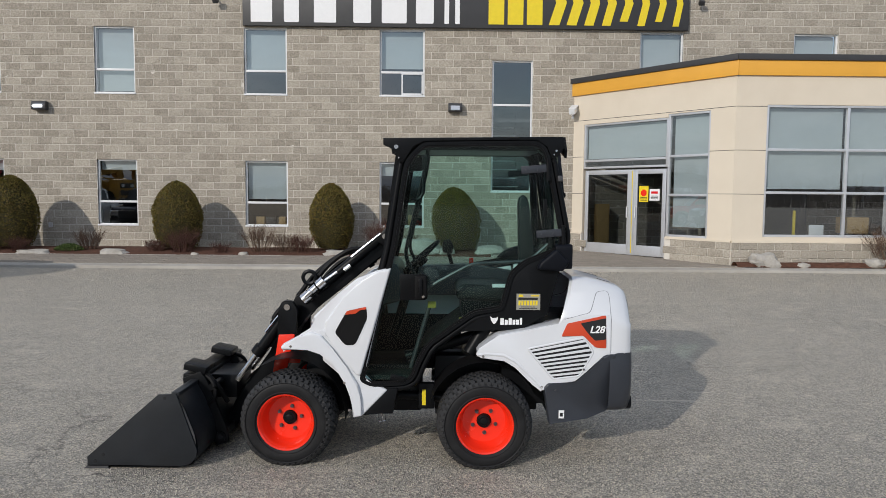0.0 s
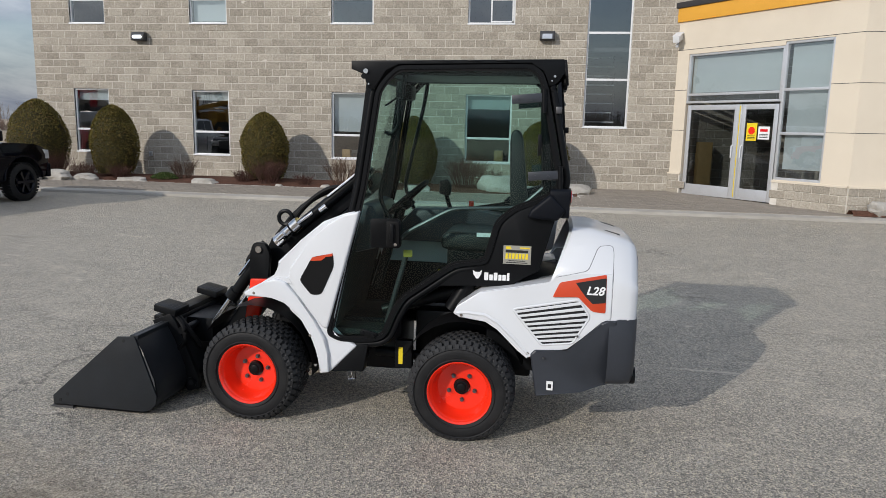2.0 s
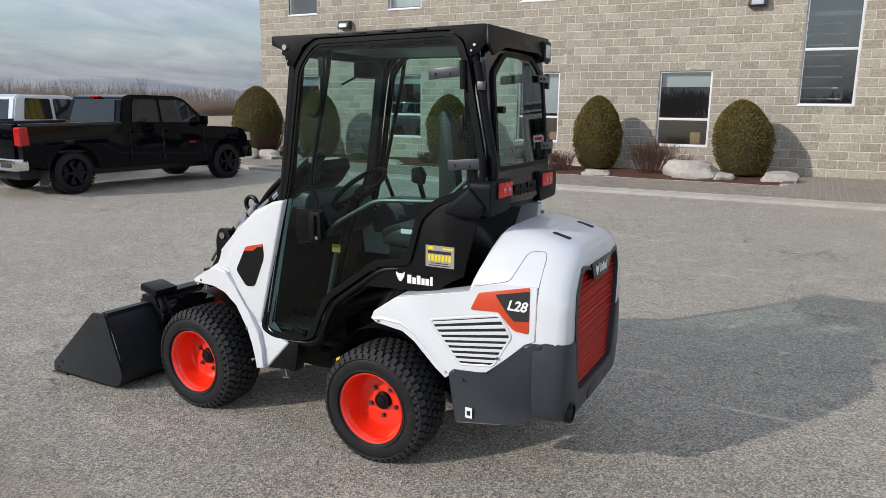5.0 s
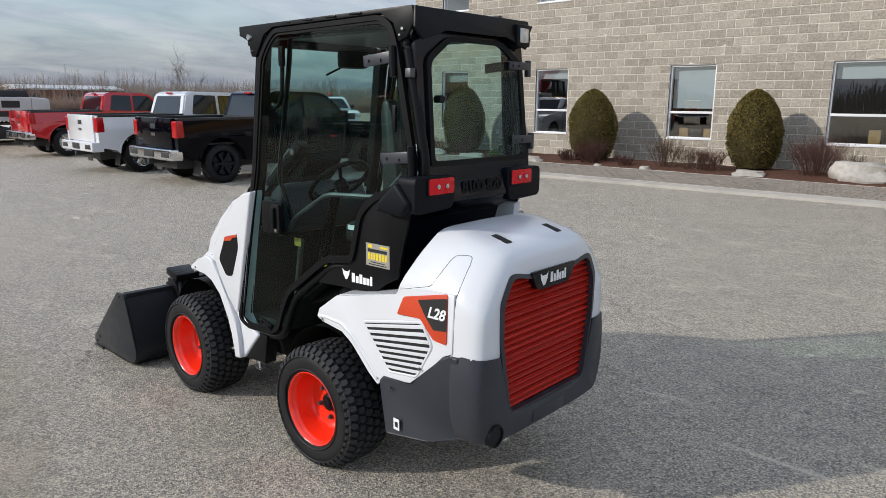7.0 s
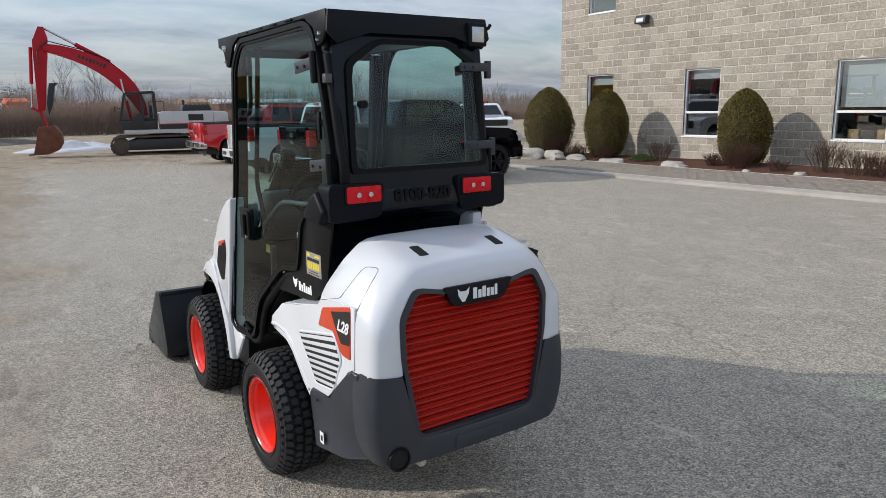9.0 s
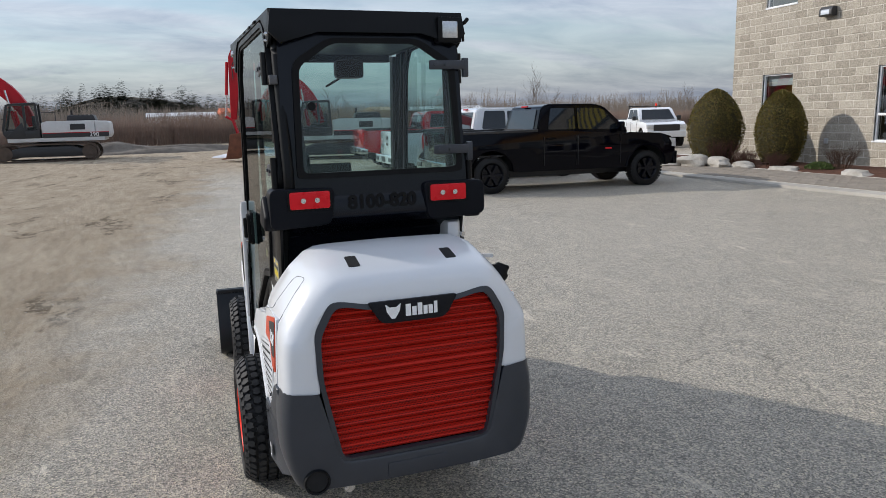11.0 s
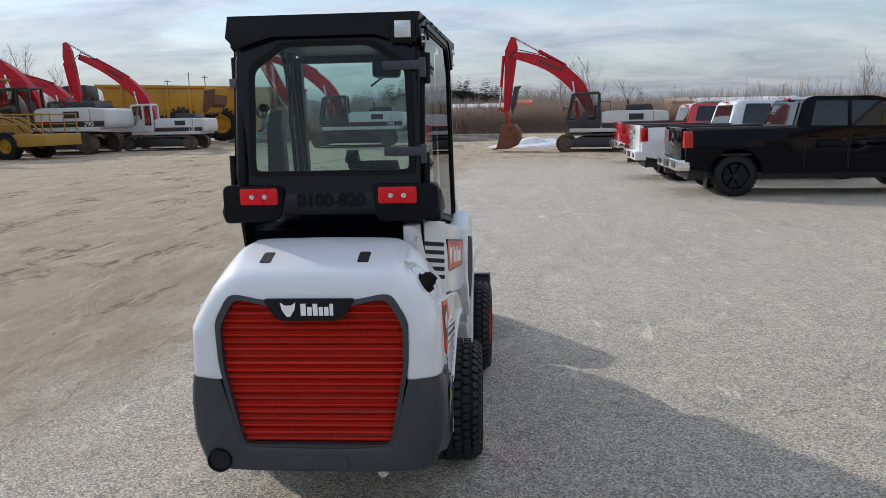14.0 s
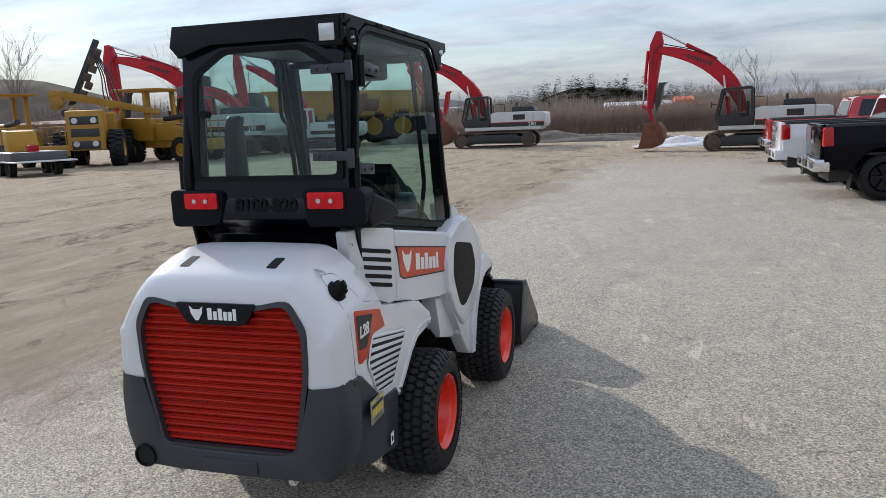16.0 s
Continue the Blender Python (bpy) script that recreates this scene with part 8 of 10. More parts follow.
    box(bm, tail - 0.17, tail + 0.10, -0.99, 0.99, 0.50, 0.72, 0.03, None, 3)
    rb = part("rear_bumper", bm, M["chrome"] if chrome else (paint if trim is None else trim), t)
    bm = BM()
    box(bm, tail - 0.185, tail - 0.165, -0.22, 0.22, 0.545, 0.68, 0.008)
    part("hitch_plate", bm, M["black_trim"], rb)
    for s in (-1, 1):
        bm = BM()
        box(bm, tail - 0.18, tail - 0.165, (0.58 if s > 0 else -0.90), (0.90 if s > 0 else -0.58), 0.56, 0.66, 0.008)
        part("bumper_step", bm, M["black_trim"], rb)
    bm = BM()
    box(bm, tail - 0.2, tail + 0.3, -0.05, 0.05, 0.40, 0.50, 0.01)
    part("tow_hitch", bm, M["black_trim"], rb)
    bm = BM()
    box(bm, nose - 0.10, nose + 0.02, -0.92, 0.92, 0.46, 0.76, 0.04, None, 3)
    part("front_bumper", bm, paint, t)
    bm = BM()
    box(bm, nose - 0.05, nose - 0.01, -0.62, 0.62, 0.76, 1.06, 0.015)
    part("radiator_grille", bm, M["black_trim"], t)
    bm = BM()
    box(bm, -0.8, nose - 0.3, -0.55, 0.55, 0.30, 0.52, 0.02)
    cyl(bm, (0, -0.8, R), (0, 0.8, R), 0.06, n=10)
    cyl(bm, (wb, -0.8, R), (wb, 0.8, R), 0.05, n=10)
    part("underbody", bm, M["black_trim"], t)
    for cx in (0.0, wb):
        for s in (-1, 1):
            wheel_set(t, cx, 0.86 * s, R, 0.27, rim, s)
    return t


M["tint"] = surface("dark_tinted_glass", (0.012, 0.015, 0.018), 0.03, 0, 0.05, 2, 60, 0.0, 0.0, 0.01, None, 0.55)
blk = pickup("pickup_truck", "glossy black crew-cab pickup truck parked facing the building", -11.38, 10.49, M["car_black"], M["gloss_black"], rz=87.1, wb=3.77, trim=M["chrome"])
bm = BM()
box(bm, 2.70, 2.86, -1.008, -1.002, 0.87, 0.90)
part("door_badge", bm, M["lamp_red"], blk)
pickup("pickup_truck", "white crew-cab pickup truck parked beside the black one", -14.72, 10.38, M["car_white"], M["chrome"], rz=87.1, wb=3.65, chrome=False)
pickup("pickup_truck", "red pickup truck with chrome bumper parked at the row's end", -20.85, 11.05, M["car_red"], M["chrome"], rz=87.1, wb=3.65, chrome=True)
# white work truck further off, facing the yard
wt = pickup("work_truck", "white work truck with roof beacon and headache rack", -28.6, 27.9, M["car_white"], M["chrome"], rz=-20, wb=3.7, chrome=True)
bm = BM()
cyl(bm, (1.9, 0.3, 1.87), (1.9, 0.3, 1.95), 0.06, n=12)
part("beacon_base", bm, M["black_trim"], wt)
bm = BM()
cyl(bm, (1.9, 0.3, 1.95), (1.9, 0.3, 2.08), 0.06, 0.05, n=12)
part("beacon", bm, M["orange"], wt, "orange roof beacon")
bm = BM()
for y in (-0.8, 0.8):
    tube(bm, [(0.95, y, 1.3), (0.95, y, 2.0)], 0.03, 6)
for z in (1.95, 1.6):
    tube(bm, [(0.95, -0.8, z), (0.95, 0.8, z)], 0.025, 6)
part("headache_rack", bm, M["black_trim"], wt)
# ---- yard machines ----
M["mach_red"] = surface("machine_red", (0.44, 0.010, 0.020), 0.45, 0, 0.12, 1.5, 60, 0.03, 0.0, 0.1, (0.24, 0.016, 0.020), 0.25)
M["mach_white"] = surface("machine_pale_grey", (0.55, 0.55, 0.54), 0.42, 0, 0.08, 1.5, 60, 0.03, 0.1, 0.1, (0.40, 0.38, 0.35))
M["mach_dark"] = surface("machine_black", (0.018, 0.018, 0.02), 0.45, 0, 0.15, 2, 60, 0.05)
M["mach_yellow"] = surface("machine_yellow", (0.44, 0.22, 0.010), 0.48, 0, 0.15, 1.2, 50, 0.05, 0.1, 0.12, (0.26, 0.15, 0.04))
M["mach_yellow_pale"] = surface("faded_machine_yellow", (0.36, 0.19, 0.017), 0.5, 0, 0.18, 1.2, 50, 0.05, 0, 0.12, (0.20, 0.115, 0.03))
M["track"] = surface("muddy_track_steel", (0.085, 0.062, 0.048), 0.75, 0.2, 0.35, 3, 40, 0.3, 0, 0.1, (0.16, 0.115, 0.08))
M["rust"] = surface("rusty_steel", (0.15, 0.055, 0.028), 0.75, 0.2, 0.35, 3, 40, 0.3, 0, 0.1, (0.09, 0.05, 0.035))
M["mach_glass"] = glass("machine_glass", (0.55, 0.60, 0.58), 0.0, 1.5)


def gz(x):
    f = min(1.0, max(0.0, (-14 - x) / 22))
    return -0.12 * f * f * (3 - 2 * f)


def slab(nm, pts, half, mat, parent, bevel=0.03, label="", y=0.0):
    bm = BM()
    prism(bm, pts, "y", y - half, y + half, bevel)
    return part(nm, bm, mat, parent, label)


def excavator(x, y, rz, s, joint, top, bot, bkt, house="mach_white", label="", cab="mach_dark", number="", bucket_turn=0.0, cab_pale=False):
    """Tracked excavator: forward +x, left +y; the points of the arm in metres (x, z)."""
    t = thing("excavator", x, y, gz(x), label, "excavator", "excavators in the yard", rz=rz)
    t.scale = (s, s, s)
    for sd in (-1, 1):
        o = []
        for k in range(13):
            a = math.pi / 2 + math.pi * k / 12
            o.append((-1.95 + 0.46 * math.cos(a), 0.46 + 0.46 * math.sin(a)))
        for k in range(13):
            a = -math.pi / 2 + math.pi * k / 12
            o.append((1.95 + 0.46 * math.cos(a), 0.46 + 0.46 * math.sin(a)))
        line = resample([(a, b, 0) for a, b in o], 64, True)
        bm = BM()
        inner = [Vector((p.x * 0.975, 0.46 + (p.y - 0.46) * 0.86, 0)) for p in line]
        rings = [[Vector((p.x, yy, p.y)) for p in src] for src, yy in ((line, 0.90 * sd), (line, 1.48 * sd), (inner, 1.48 * sd), (inner, 0.90 * sd))]
        loft(bm, rings + [rings[0]], closed=True)
        for k in range(0, 64, 1):            # grousers
            p, q = line[k], line[(k + 1) % 64]
            d = (q - p).normalized()
            nn = Vector((d.y, -d.x, 0))
            c = (p + q) / 2 + nn * 0.012
            cbox(bm, (c.x, 1.19 * sd, c.y), (0.05, 0.60, 0.04), 0, (0, -math.degrees(math.atan2(d.y, d.x)), 0))
        tr = part("track", bm, M["track"], t, "muddy steel crawler track")
        bm = BM()
        prism(bm, [(-1.75, 0.26), (1.75, 0.26), (1.85, 0.55), (1.2, 0.78), (-1.2, 0.78), (-1.85, 0.55)], "y", 0.98 * sd, 1.40 * sd, 0.05)
        part("track_frame", bm, M["mach_dark"], tr)
        for cx in (-1.95, 1.95):
            bm = BM()
            cyl(bm, (cx, 1.0 * sd, 0.46), (cx, 1.42 * sd, 0.46), 0.36, n=20)
            cyl(bm, (cx, 1.40 * sd, 0.46), (cx, 1.47 * sd, 0.46), 0.16, n=16)
            part("sprocket", bm, M["track"], tr)
    bm = BM()
    box(bm, -1.0, 1.0, -1.0, 1.0, 0.45, 0.80, 0.08)
    cyl(bm, (0, 0, 0.78), (0, 0, 1.02), 0.75, n=24)
    part("undercarriage", bm, M["mach_dark"], t)
    H = M[house]
    # house: deck, left rear body, counterweight
    bm = BM()
    box(bm, -2.75, 1.75, -1.35, 1.35, 1.02, 1.22, 0.03)
    deck = part("deck", bm, H, t)
    bm = BM()
    prism(bm, [(-2.30, 1.22), (0.18, 1.22), (0.18, 1.98), (-0.10, 2.06), (-2.30, 2.06)], "y", -1.36, 1.36, 0.05)
    body = part("house_body", bm, H, t, "pale grey engine house")
    bm = BM()
    prism(bm, [(-2.30, 1.14), (-2.92, 1.14), (-3.05, 1.35), (-3.02, 1.95), (-2.90, 2.02), (-2.30, 2.05)], "y", -1.33, 1.33, 0.10, 3)
    part("counterweight", bm, H, t)
    bm = BM()
    prism(bm, [(-2.35, 2.06), (-0.95, 2.06), (-1.0, 2.35), (-2.25, 2.35)], "y", -0.95, 0.75, 0.06)
    for k in range(6):
        box(bm, -2.2 + 0.2 * k, -2.1 + 0.2 * k, -0.9, 0.7, 2.35, 2.37)
    cyl(bm, (-1.1, -0.5, 2.3), (-1.1, -0.5, 2.62), 0.06, n=10)
    part("engine_hood", bm, M["mach_dark"], t)
    for sd in (-1, 1):
        bm = BM()
        box(bm, -2.95, 0.16, 1.362 * sd - 0.004, 1.362 * sd + 0.004, 1.22, 1.44)
        stripe = part("stripe", bm, M["mach_dark"], body, "dark stripe with a red line")
        bm = BM()
        box(bm, -2.95, 0.16, 1.364 * sd - 0.004, 1.364 * sd + 0.004, 1.44, 1.475)
        part("red_line", bm, M["mach_red"], stripe)
        bm = BM()
        box(bm, -1.85, -1.15, 1.362 * sd - 0.004, 1.362 * sd + 0.004, 1.60, 1.90)
        part("vent", bm, M["mach_dark"], body)
        if number:
            lettering(number, 0.30, M["print"], body, pose(-2.25, 1.37 * sd, 1.33, 90, 0, 180 if sd > 0 else 0), "number", 0.003)
    # cab on the left front
    C = M[cab] if not cab_pale else H
    cx0, cx1 = 0.25, 1.92
    bm = BM()
    side = [(cx0, 1.22), (cx1 - 0.15, 1.22), (cx1, 1.50), (cx1 - 0.02, 2.0), (cx1 - 0.28, 2.92), (cx0 + 0.08, 2.98), (cx0, 2.2)]
    prism(bm, [(cx0, 1.22), (cx1 - 0.15, 1.22), (cx1, 1.50), (cx1 - 0.02, 1.70), (cx0, 1.70)], "y", 0.32, 0.42, 0.03)
    tube(bm, [(cx0 + 0.03, 0.37, 1.6), (cx0 + 0.08, 0.37, 2.95)], 0.055, 4, square=True)
    prism(bm, [(cx0, 1.22), (cx1 - 0.15, 1.22), (cx1, 1.50), (cx1 - 0.02, 1.62), (cx0, 1.62)], "y", 0.42, 1.38, 0.03)
    prism(bm, [(cx0 + 0.04, 2.90), (cx1 - 0.30, 2.86), (cx1 - 0.36, 2.97), (cx0 + 0.08, 3.02)], "y", 0.34, 1.40, 0.03)
    for a, b in (((cx0 + 0.03, 1.6), (cx0 + 0.08, 2.95)), ((cx1 - 0.04, 1.6), (cx1 - 0.32, 2.92)), ((cx0 + 0.62, 1.6), (cx0 + 0.62, 2.92))):
        tube(bm, [(a[0], 1.36, a[1]), (b[0], 1.34, b[1])], 0.055, 4, square=True)
    tube(bm, [(cx1 - 0.04, 0.37, 1.6), (cx1 - 0.32, 0.37, 2.92)], 0.05, 4, square=True)
    prism(bm, [(cx0 + 0.60, 1.25), (cx1 - 0.10, 1.25), (cx0 + 0.75, 2.05)], "y", 1.34, 1.40, 0.01)
    cab_ob = part("cab", bm, C, t, "dark-framed operator cab")
    bm = BM()
    flat(bm, [(cx0 + 0.05, 1.37, 1.64), (cx1 - 0.05, 1.37, 1.64), (cx1 - 0.30, 1.36, 2.90), (cx0 + 0.09, 1.36, 2.93)])
    flat(bm, [(cx1 - 0.03, 0.36, 1.62), (cx1 - 0.03, 1.36, 1.62), (cx1 - 0.31, 1.36, 2.88), (cx1 - 0.31, 0.36, 2.88)])
    part("cab_glass", bm, M["mach_glass"], cab_ob, smooth=False)
    bm = BM()
    box(bm, cx0 + 0.25, cx0 + 0.75, 0.62, 1.1, 1.62, 1.78, 0.05)
    box(bm, cx0 + 0.18, cx0 + 0.34, 0.62, 1.1, 1.7, 2.35, 0.05)
    part("operator_seat", bm, M["mach_dark"], cab_ob)
    # boom
    j, tp, bt, bk = Vector(joint), Vector(top), Vector(bot), Vector(bkt)
    base = Vector((0.75, 1.85))
    knee = base.lerp(j, 0.34) + Vector((-0.06, 1.0 if j.y > 4.6 else 0.9))
    def blade(pts, widths):
        """A bent girder's side outline from its middle line and depths."""
        mid = [Vector((p.x, p.y, 0)) for p in pts]
        up, dn = [], []
        for i, p in enumerate(mid):
            d = (mid[min(i + 1, len(mid) - 1)] - mid[max(i - 1, 0)]).normalized()
            nn = Vector((-d.y, d.x, 0))
            up.append(p + nn * widths[i]); dn.append(p - nn * widths[i])
        return [(v.x, v.y) for v in up + dn[::-1]]
    line = []
    for i in range(11):
        u = i / 10
        p = base * (1 - u) ** 2 + (knee * 2 - (base + j) / 2) * 2 * u * (1 - u) + j * u * u
        line.append(p)
    boom = slab("boom", blade(line, [0.16, 0.26, 0.32, 0.36, 0.37, 0.36, 0.33, 0.30, 0.27, 0.23, 0.17]), 0.26, M["mach_red"], t, 0.03, "red steel boom", -0.15)
    bars = [(0.55, 0.10)] * 5
    d = (line[9] - line[6]).normalized()
    for sd in (1,):
        for k in range(8):
            c = line[7] + d * (0.16 * k - 0.75)
            bm = BM()
            cbox(bm, (c.x, -0.15 + 0.2635 * sd, c.y), (0.10, 0.004, 0.20 if k in (0, 4) else 0.15), 0, (0, -math.degrees(math.atan2(d.y, d.x)), 0))
            part("letter_bar", bm, M["mach_dark"], boom)
    # boom cylinders and lines
    for yy in (-0.58, 0.28):
        bm = BM()
        a, b = Vector((1.35, 1.35)), line[4]
        m = a.lerp(b, 0.55)
        cyl(bm, (a.x, yy, a.y), (m.x, yy, m.y), 0.085, n=12)
        c1 = part("boom_cylinder", bm, M["mach_red"], boom)
        bm = BM()
        cyl(bm, (m.x, yy, m.y), (b.x, yy, b.y), 0.05, n=12)
        part("cylinder_rod", bm, M["steel"], c1)
    bm = BM()
    a, b = line[5] + Vector((0, 0.46)), tp + Vector((-0.04, 0.0))
    m = a.lerp(b, 0.52)
    cyl(bm, (a.x, -0.15, a.y), (m.x, -0.15, m.y), 0.10, n=12)
    c1 = part("stick_cylinder", bm, M["mach_red"], boom)
    bm = BM()
    cyl(bm, (m.x, -0.15, m.y), (b.x, -0.15, b.y), 0.055, n=12)
    part("cylinder_rod", bm, M["steel"], c1)
    bm = BM()
    hp = [line[3] + Vector((0.0, 0.42)), line[5] + Vector((0.1, 0.62)), line[7] + Vector((0, 0.40)), j + Vector((-0.1, 0.30))]
    tube(bm, resample(rounded([(p.x, 0.02, p.y) for p in hp], 0.5, 5, closed=False), 16), 0.025, 6)
    tube(bm, resample(rounded([(j.x - 0.2, 0.12, j.y + 0.2), (j.x + 0.25, 0.2, j.y - 0.1), (j.lerp(bt, 0.3).x + 0.1, 0.2, j.lerp(bt, 0.3).y)], 0.3, 5, closed=False), 12), 0.025, 6)
    part("hose", bm, M["mach_dark"], boom)
    # stick
    d = (bt - tp).normalized()
    nn = Vector((-d.y, d.x))
    L = (bt - tp).length
    st = [tp + nn * 0.10, tp + d * (L * 0.18) + nn * 0.34, tp + d * (L * 0.36) + nn * 0.30, bt + nn * 0.14, bt - nn * 0.14, tp + d * (L * 0.36) - nn * 0.26, tp + d * (L * 0.12) - nn * 0.28, tp - nn * 0.12]
    stick = slab("stick", [(p.x, p.y) for p in st], 0.19, M["mach_red"], t, 0.03, "red steel stick", -0.15)
    sgn = -1 if nn.x < 0 else 1
    fr = nn * (1 if nn.x > 0 else -1)
    bm = BM()
    a, b = tp + d * (L * 0.25) + fr * 0.42, bt + d * (-0.12) + fr * 0.40
    m = a.lerp(b, 0.6)
    cyl(bm, (a.x, -0.15, a.y), (m.x, -0.15, m.y), 0.08, n=12)
    c1 = part("bucket_cylinder", bm, M["mach_red"], stick)
    bm = BM()
    cyl(bm, (m.x, -0.15, m.y), (b.x, -0.15, b.y), 0.045, n=12)
    part("cylinder_rod", bm, M["steel"], c1)
    bm = BM()
    for yy in (-0.38, 0.08):
        tube(bm, [(b.x, yy, b.y), (bt.x + fr.x * 0.05, yy, bt.y - 0.05 + fr.y * 0.05), (bk.x, yy, bk.y + 0.35)], 0.06, 6)
    part("linkage", bm, M["mach_red"], stick)
    # thumb
    bm = BM()
    th = bt - fr * 0.30
    prism(bm, [(th.x, th.y - 0.2), (th.x - fr.x * 0.22, th.y + 0.35), (th.x - fr.x * 0.32, th.y + 1.15), (th.x - fr.x * 0.52, th.y + 1.32), (th.x - fr.x * 0.14, th.y + 1.30), (th.x + fr.x * 0.05, th.y + 0.4)], "y", -0.35, 0.05, 0.02)
    part("thumb", bm, M["mach_dark"] if bucket_turn == 0 else M["mach_red"], stick)
    # bucket
    q = pose(bk.x, -0.15, bk.y, 0, bucket_turn, 0)
    o = [(0.42, 0.52), (-0.25, 0.60), (-0.52, 0.25), (-0.55, -0.2), (-0.35, -0.55), (0.05, -0.72), (0.72, -0.74), (0.55, -0.2)]
    bm = BM()
    v = prism(bm, o, "y", -0.55, 0.55, 0.03)
    for k in range(5):
        cbox(bm, (0.80, -0.45 + 0.22 * k, -0.73), (0.24, 0.07, 0.05), 0.01)
    bmesh.ops.transform(bm, matrix=q, verts=bm.verts)
    part("bucket", bm, M["rust"], t, "rusty digging bucket")
    # rails and mirrors
    bm = BM()
    tube(bm, [(-0.2, -1.3, 2.05), (-0.2, -1.3, 2.55), (0.5, -1.3, 2.55), (0.5, -1.3, 1.3)], 0.025, 6)
    part("hand_rail", bm, M["mach_dark"], t)
    bm = BM()
    tube(bm, [(cx1 - 0.1, 1.38, 2.2), (cx1 + 0.12, 1.52, 2.25)], 0.02, 6)
    cbox(bm, (cx1 + 0.14, 1.54, 2.2), (0.05, 0.16, 0.28), 0.02)
    part("side_mirror", bm, M["mach_dark"], t)
    return t


excavator(-29.6, 11.75, -102, 0.88, (4.85, 5.05), (4.85, 5.95), (5.20, 2.15), (5.0, 0.88), label="red and pale grey tracked excavator, stick upright, bucket on the ground", bucket_turn=0.0)
excavator(-40.6, -1.5, -90, 1.02, (5.10, 5.35), (5.80, 6.15), (3.55, 2.0), (3.25, 1.0), label="red and pale grey tracked excavator with stick folded in beside brush", number="290", bucket_turn=14)
excavator(-38.2, -18.9, -90, 1.28, (6.0, 5.10), (6.5, 5.85), (6.2, 2.1), (6.0, 0.85), label="red and pale grey tracked excavator behind yellow machines", number="290")
excavator(-41.4, -13.7, -90, 0.95, (5.4, 6.15), (6.3, 7.10), (5.6, 2.2), (5.3, 0.85), label="pale grey excavator with red boom at the back of the yard", cab_pale=True, number="135")
excavator(-46.5, -21.5, -100, 1.1, (5.6, 4.6), (6.6, 5.4), (6.2, 1.9), (5.9, 0.85), label="red and pale grey tracked excavator at the yard's far edge", number="")


def big_wheel(parent, x, y, r, w, side, rim):
    bm = BM()
    lathe(bm, [(-w / 2 + 0.05, r * 0.52), (-w / 2, r * 0.62), (-w / 2 + 0.02, r * 0.86), (-w / 2 + 0.10, r * 0.95), (w / 2 - 0.10, r * 0.95), (w / 2, r * 0.8), (w / 2, r * 0.55)], 28)
    for k in range(22):
        a = 2 * math.pi * k / 22
        for yy, dk in ((-w * 0.25, 0), (w * 0.25, 0.5)):
            aa = a + dk * 2 * math.pi / 22
            cbox(bm, (math.cos(aa) * r * 0.965, yy, math.sin(aa) * r * 0.965), (0.09, w * 0.46, 0.13), 0, (0, -math.degrees(aa), 0))
    wh = part("wheel", bm, M["rubber"], parent, "large lugged tyre")
    wh.matrix_basis = pose(x, y, r, 0, 0, 0 if side < 0 else 180)
    bm = BM()
    lathe(bm, [(0, r * 0.53), (-w / 2 + 0.04, r * 0.54), (-w / 2 + 0.02, r * 0.50), (-w / 2 + 0.14, r * 0.44), (-w / 2 + 0.16, r * 0.2), (-w / 2 + 0.06, r * 0.18), (-w / 2 + 0.06, 0.001)], 24)
    part("rim", bm, rim, wh)


def hauler(x, y, rz, s, label):
    """Articulated dump truck; forward +x."""
    t = thing("dump_truck", x, y, gz(x), label, "dump truck", "yellow dump trucks", rz=rz)
    t.scale = (s, s, s)
    Y = M["mach_yellow"]
    slab("dump_body", [(-3.6, 3.05), (-3.1, 1.75), (-1.2, 1.35), (2.3, 1.45), (2.45, 3.0), (2.9, 3.25), (2.9, 3.35), (2.3, 3.3), (-2.0, 3.15)], 1.45, Y, t, 0.05, "yellow dump body")
    for sd in (-1, 1):
        for k in range(4):
            bm = BM()
            xx = -2.2 + 1.2 * k
            prism(bm, [(xx, 1.5), (xx + 0.16, 1.5), (xx + 0.16, 3.1), (xx, 3.1)], "y", 1.44 * sd, 1.53 * sd, 0.02)
            part("body_rib", bm, Y, t)
        slab("top_rail", [(-2.9, 3.02), (2.4, 3.16), (2.4, 3.32), (-2.95, 3.16)], 0.07, Y, t, 0.02, y=1.5 * sd)
    bm = BM()
    prism(bm, [(-3.4, 2.2), (-2.9, 1.72), (-2.75, 1.8), (-2.9, 2.9), (-3.5, 3.0)], "y", -1.5, 1.5, 0.03)
    part("tail_plate", bm, M["rust"], t, "worn reddish tail plate")
    slab("rear_frame", [(-2.2, 0.95), (3.2, 0.95), (3.2, 1.35), (-1.4, 1.35)], 0.5, Y, t, 0.03)
    slab("front_frame", [(3.2, 0.95), (6.2, 0.85), (6.5, 1.3), (6.4, 2.0), (4.6, 2.1), (3.2, 1.6)], 1.0, Y, t, 0.06)
    slab("cab", [(3.5, 2.0), (5.0, 2.0), (5.1, 2.5), (4.85, 3.3), (3.6, 3.35)], 0.8, M["mach_dark"], t, 0.05)
    for cx in (-1.6, 0.25, 5.0):
        for sd in (-1, 1):
            big_wheel(t, cx, 1.2 * sd, 1.02, 0.62, sd, Y)
    return t


hauler(-51.0, -18.2, -84, 1.36, "yellow articulated dump truck parked with its tail towards the yard")
hauler(-59.5, -15.6, -84, 1.42, "yellow articulated dump truck parked behind another one")

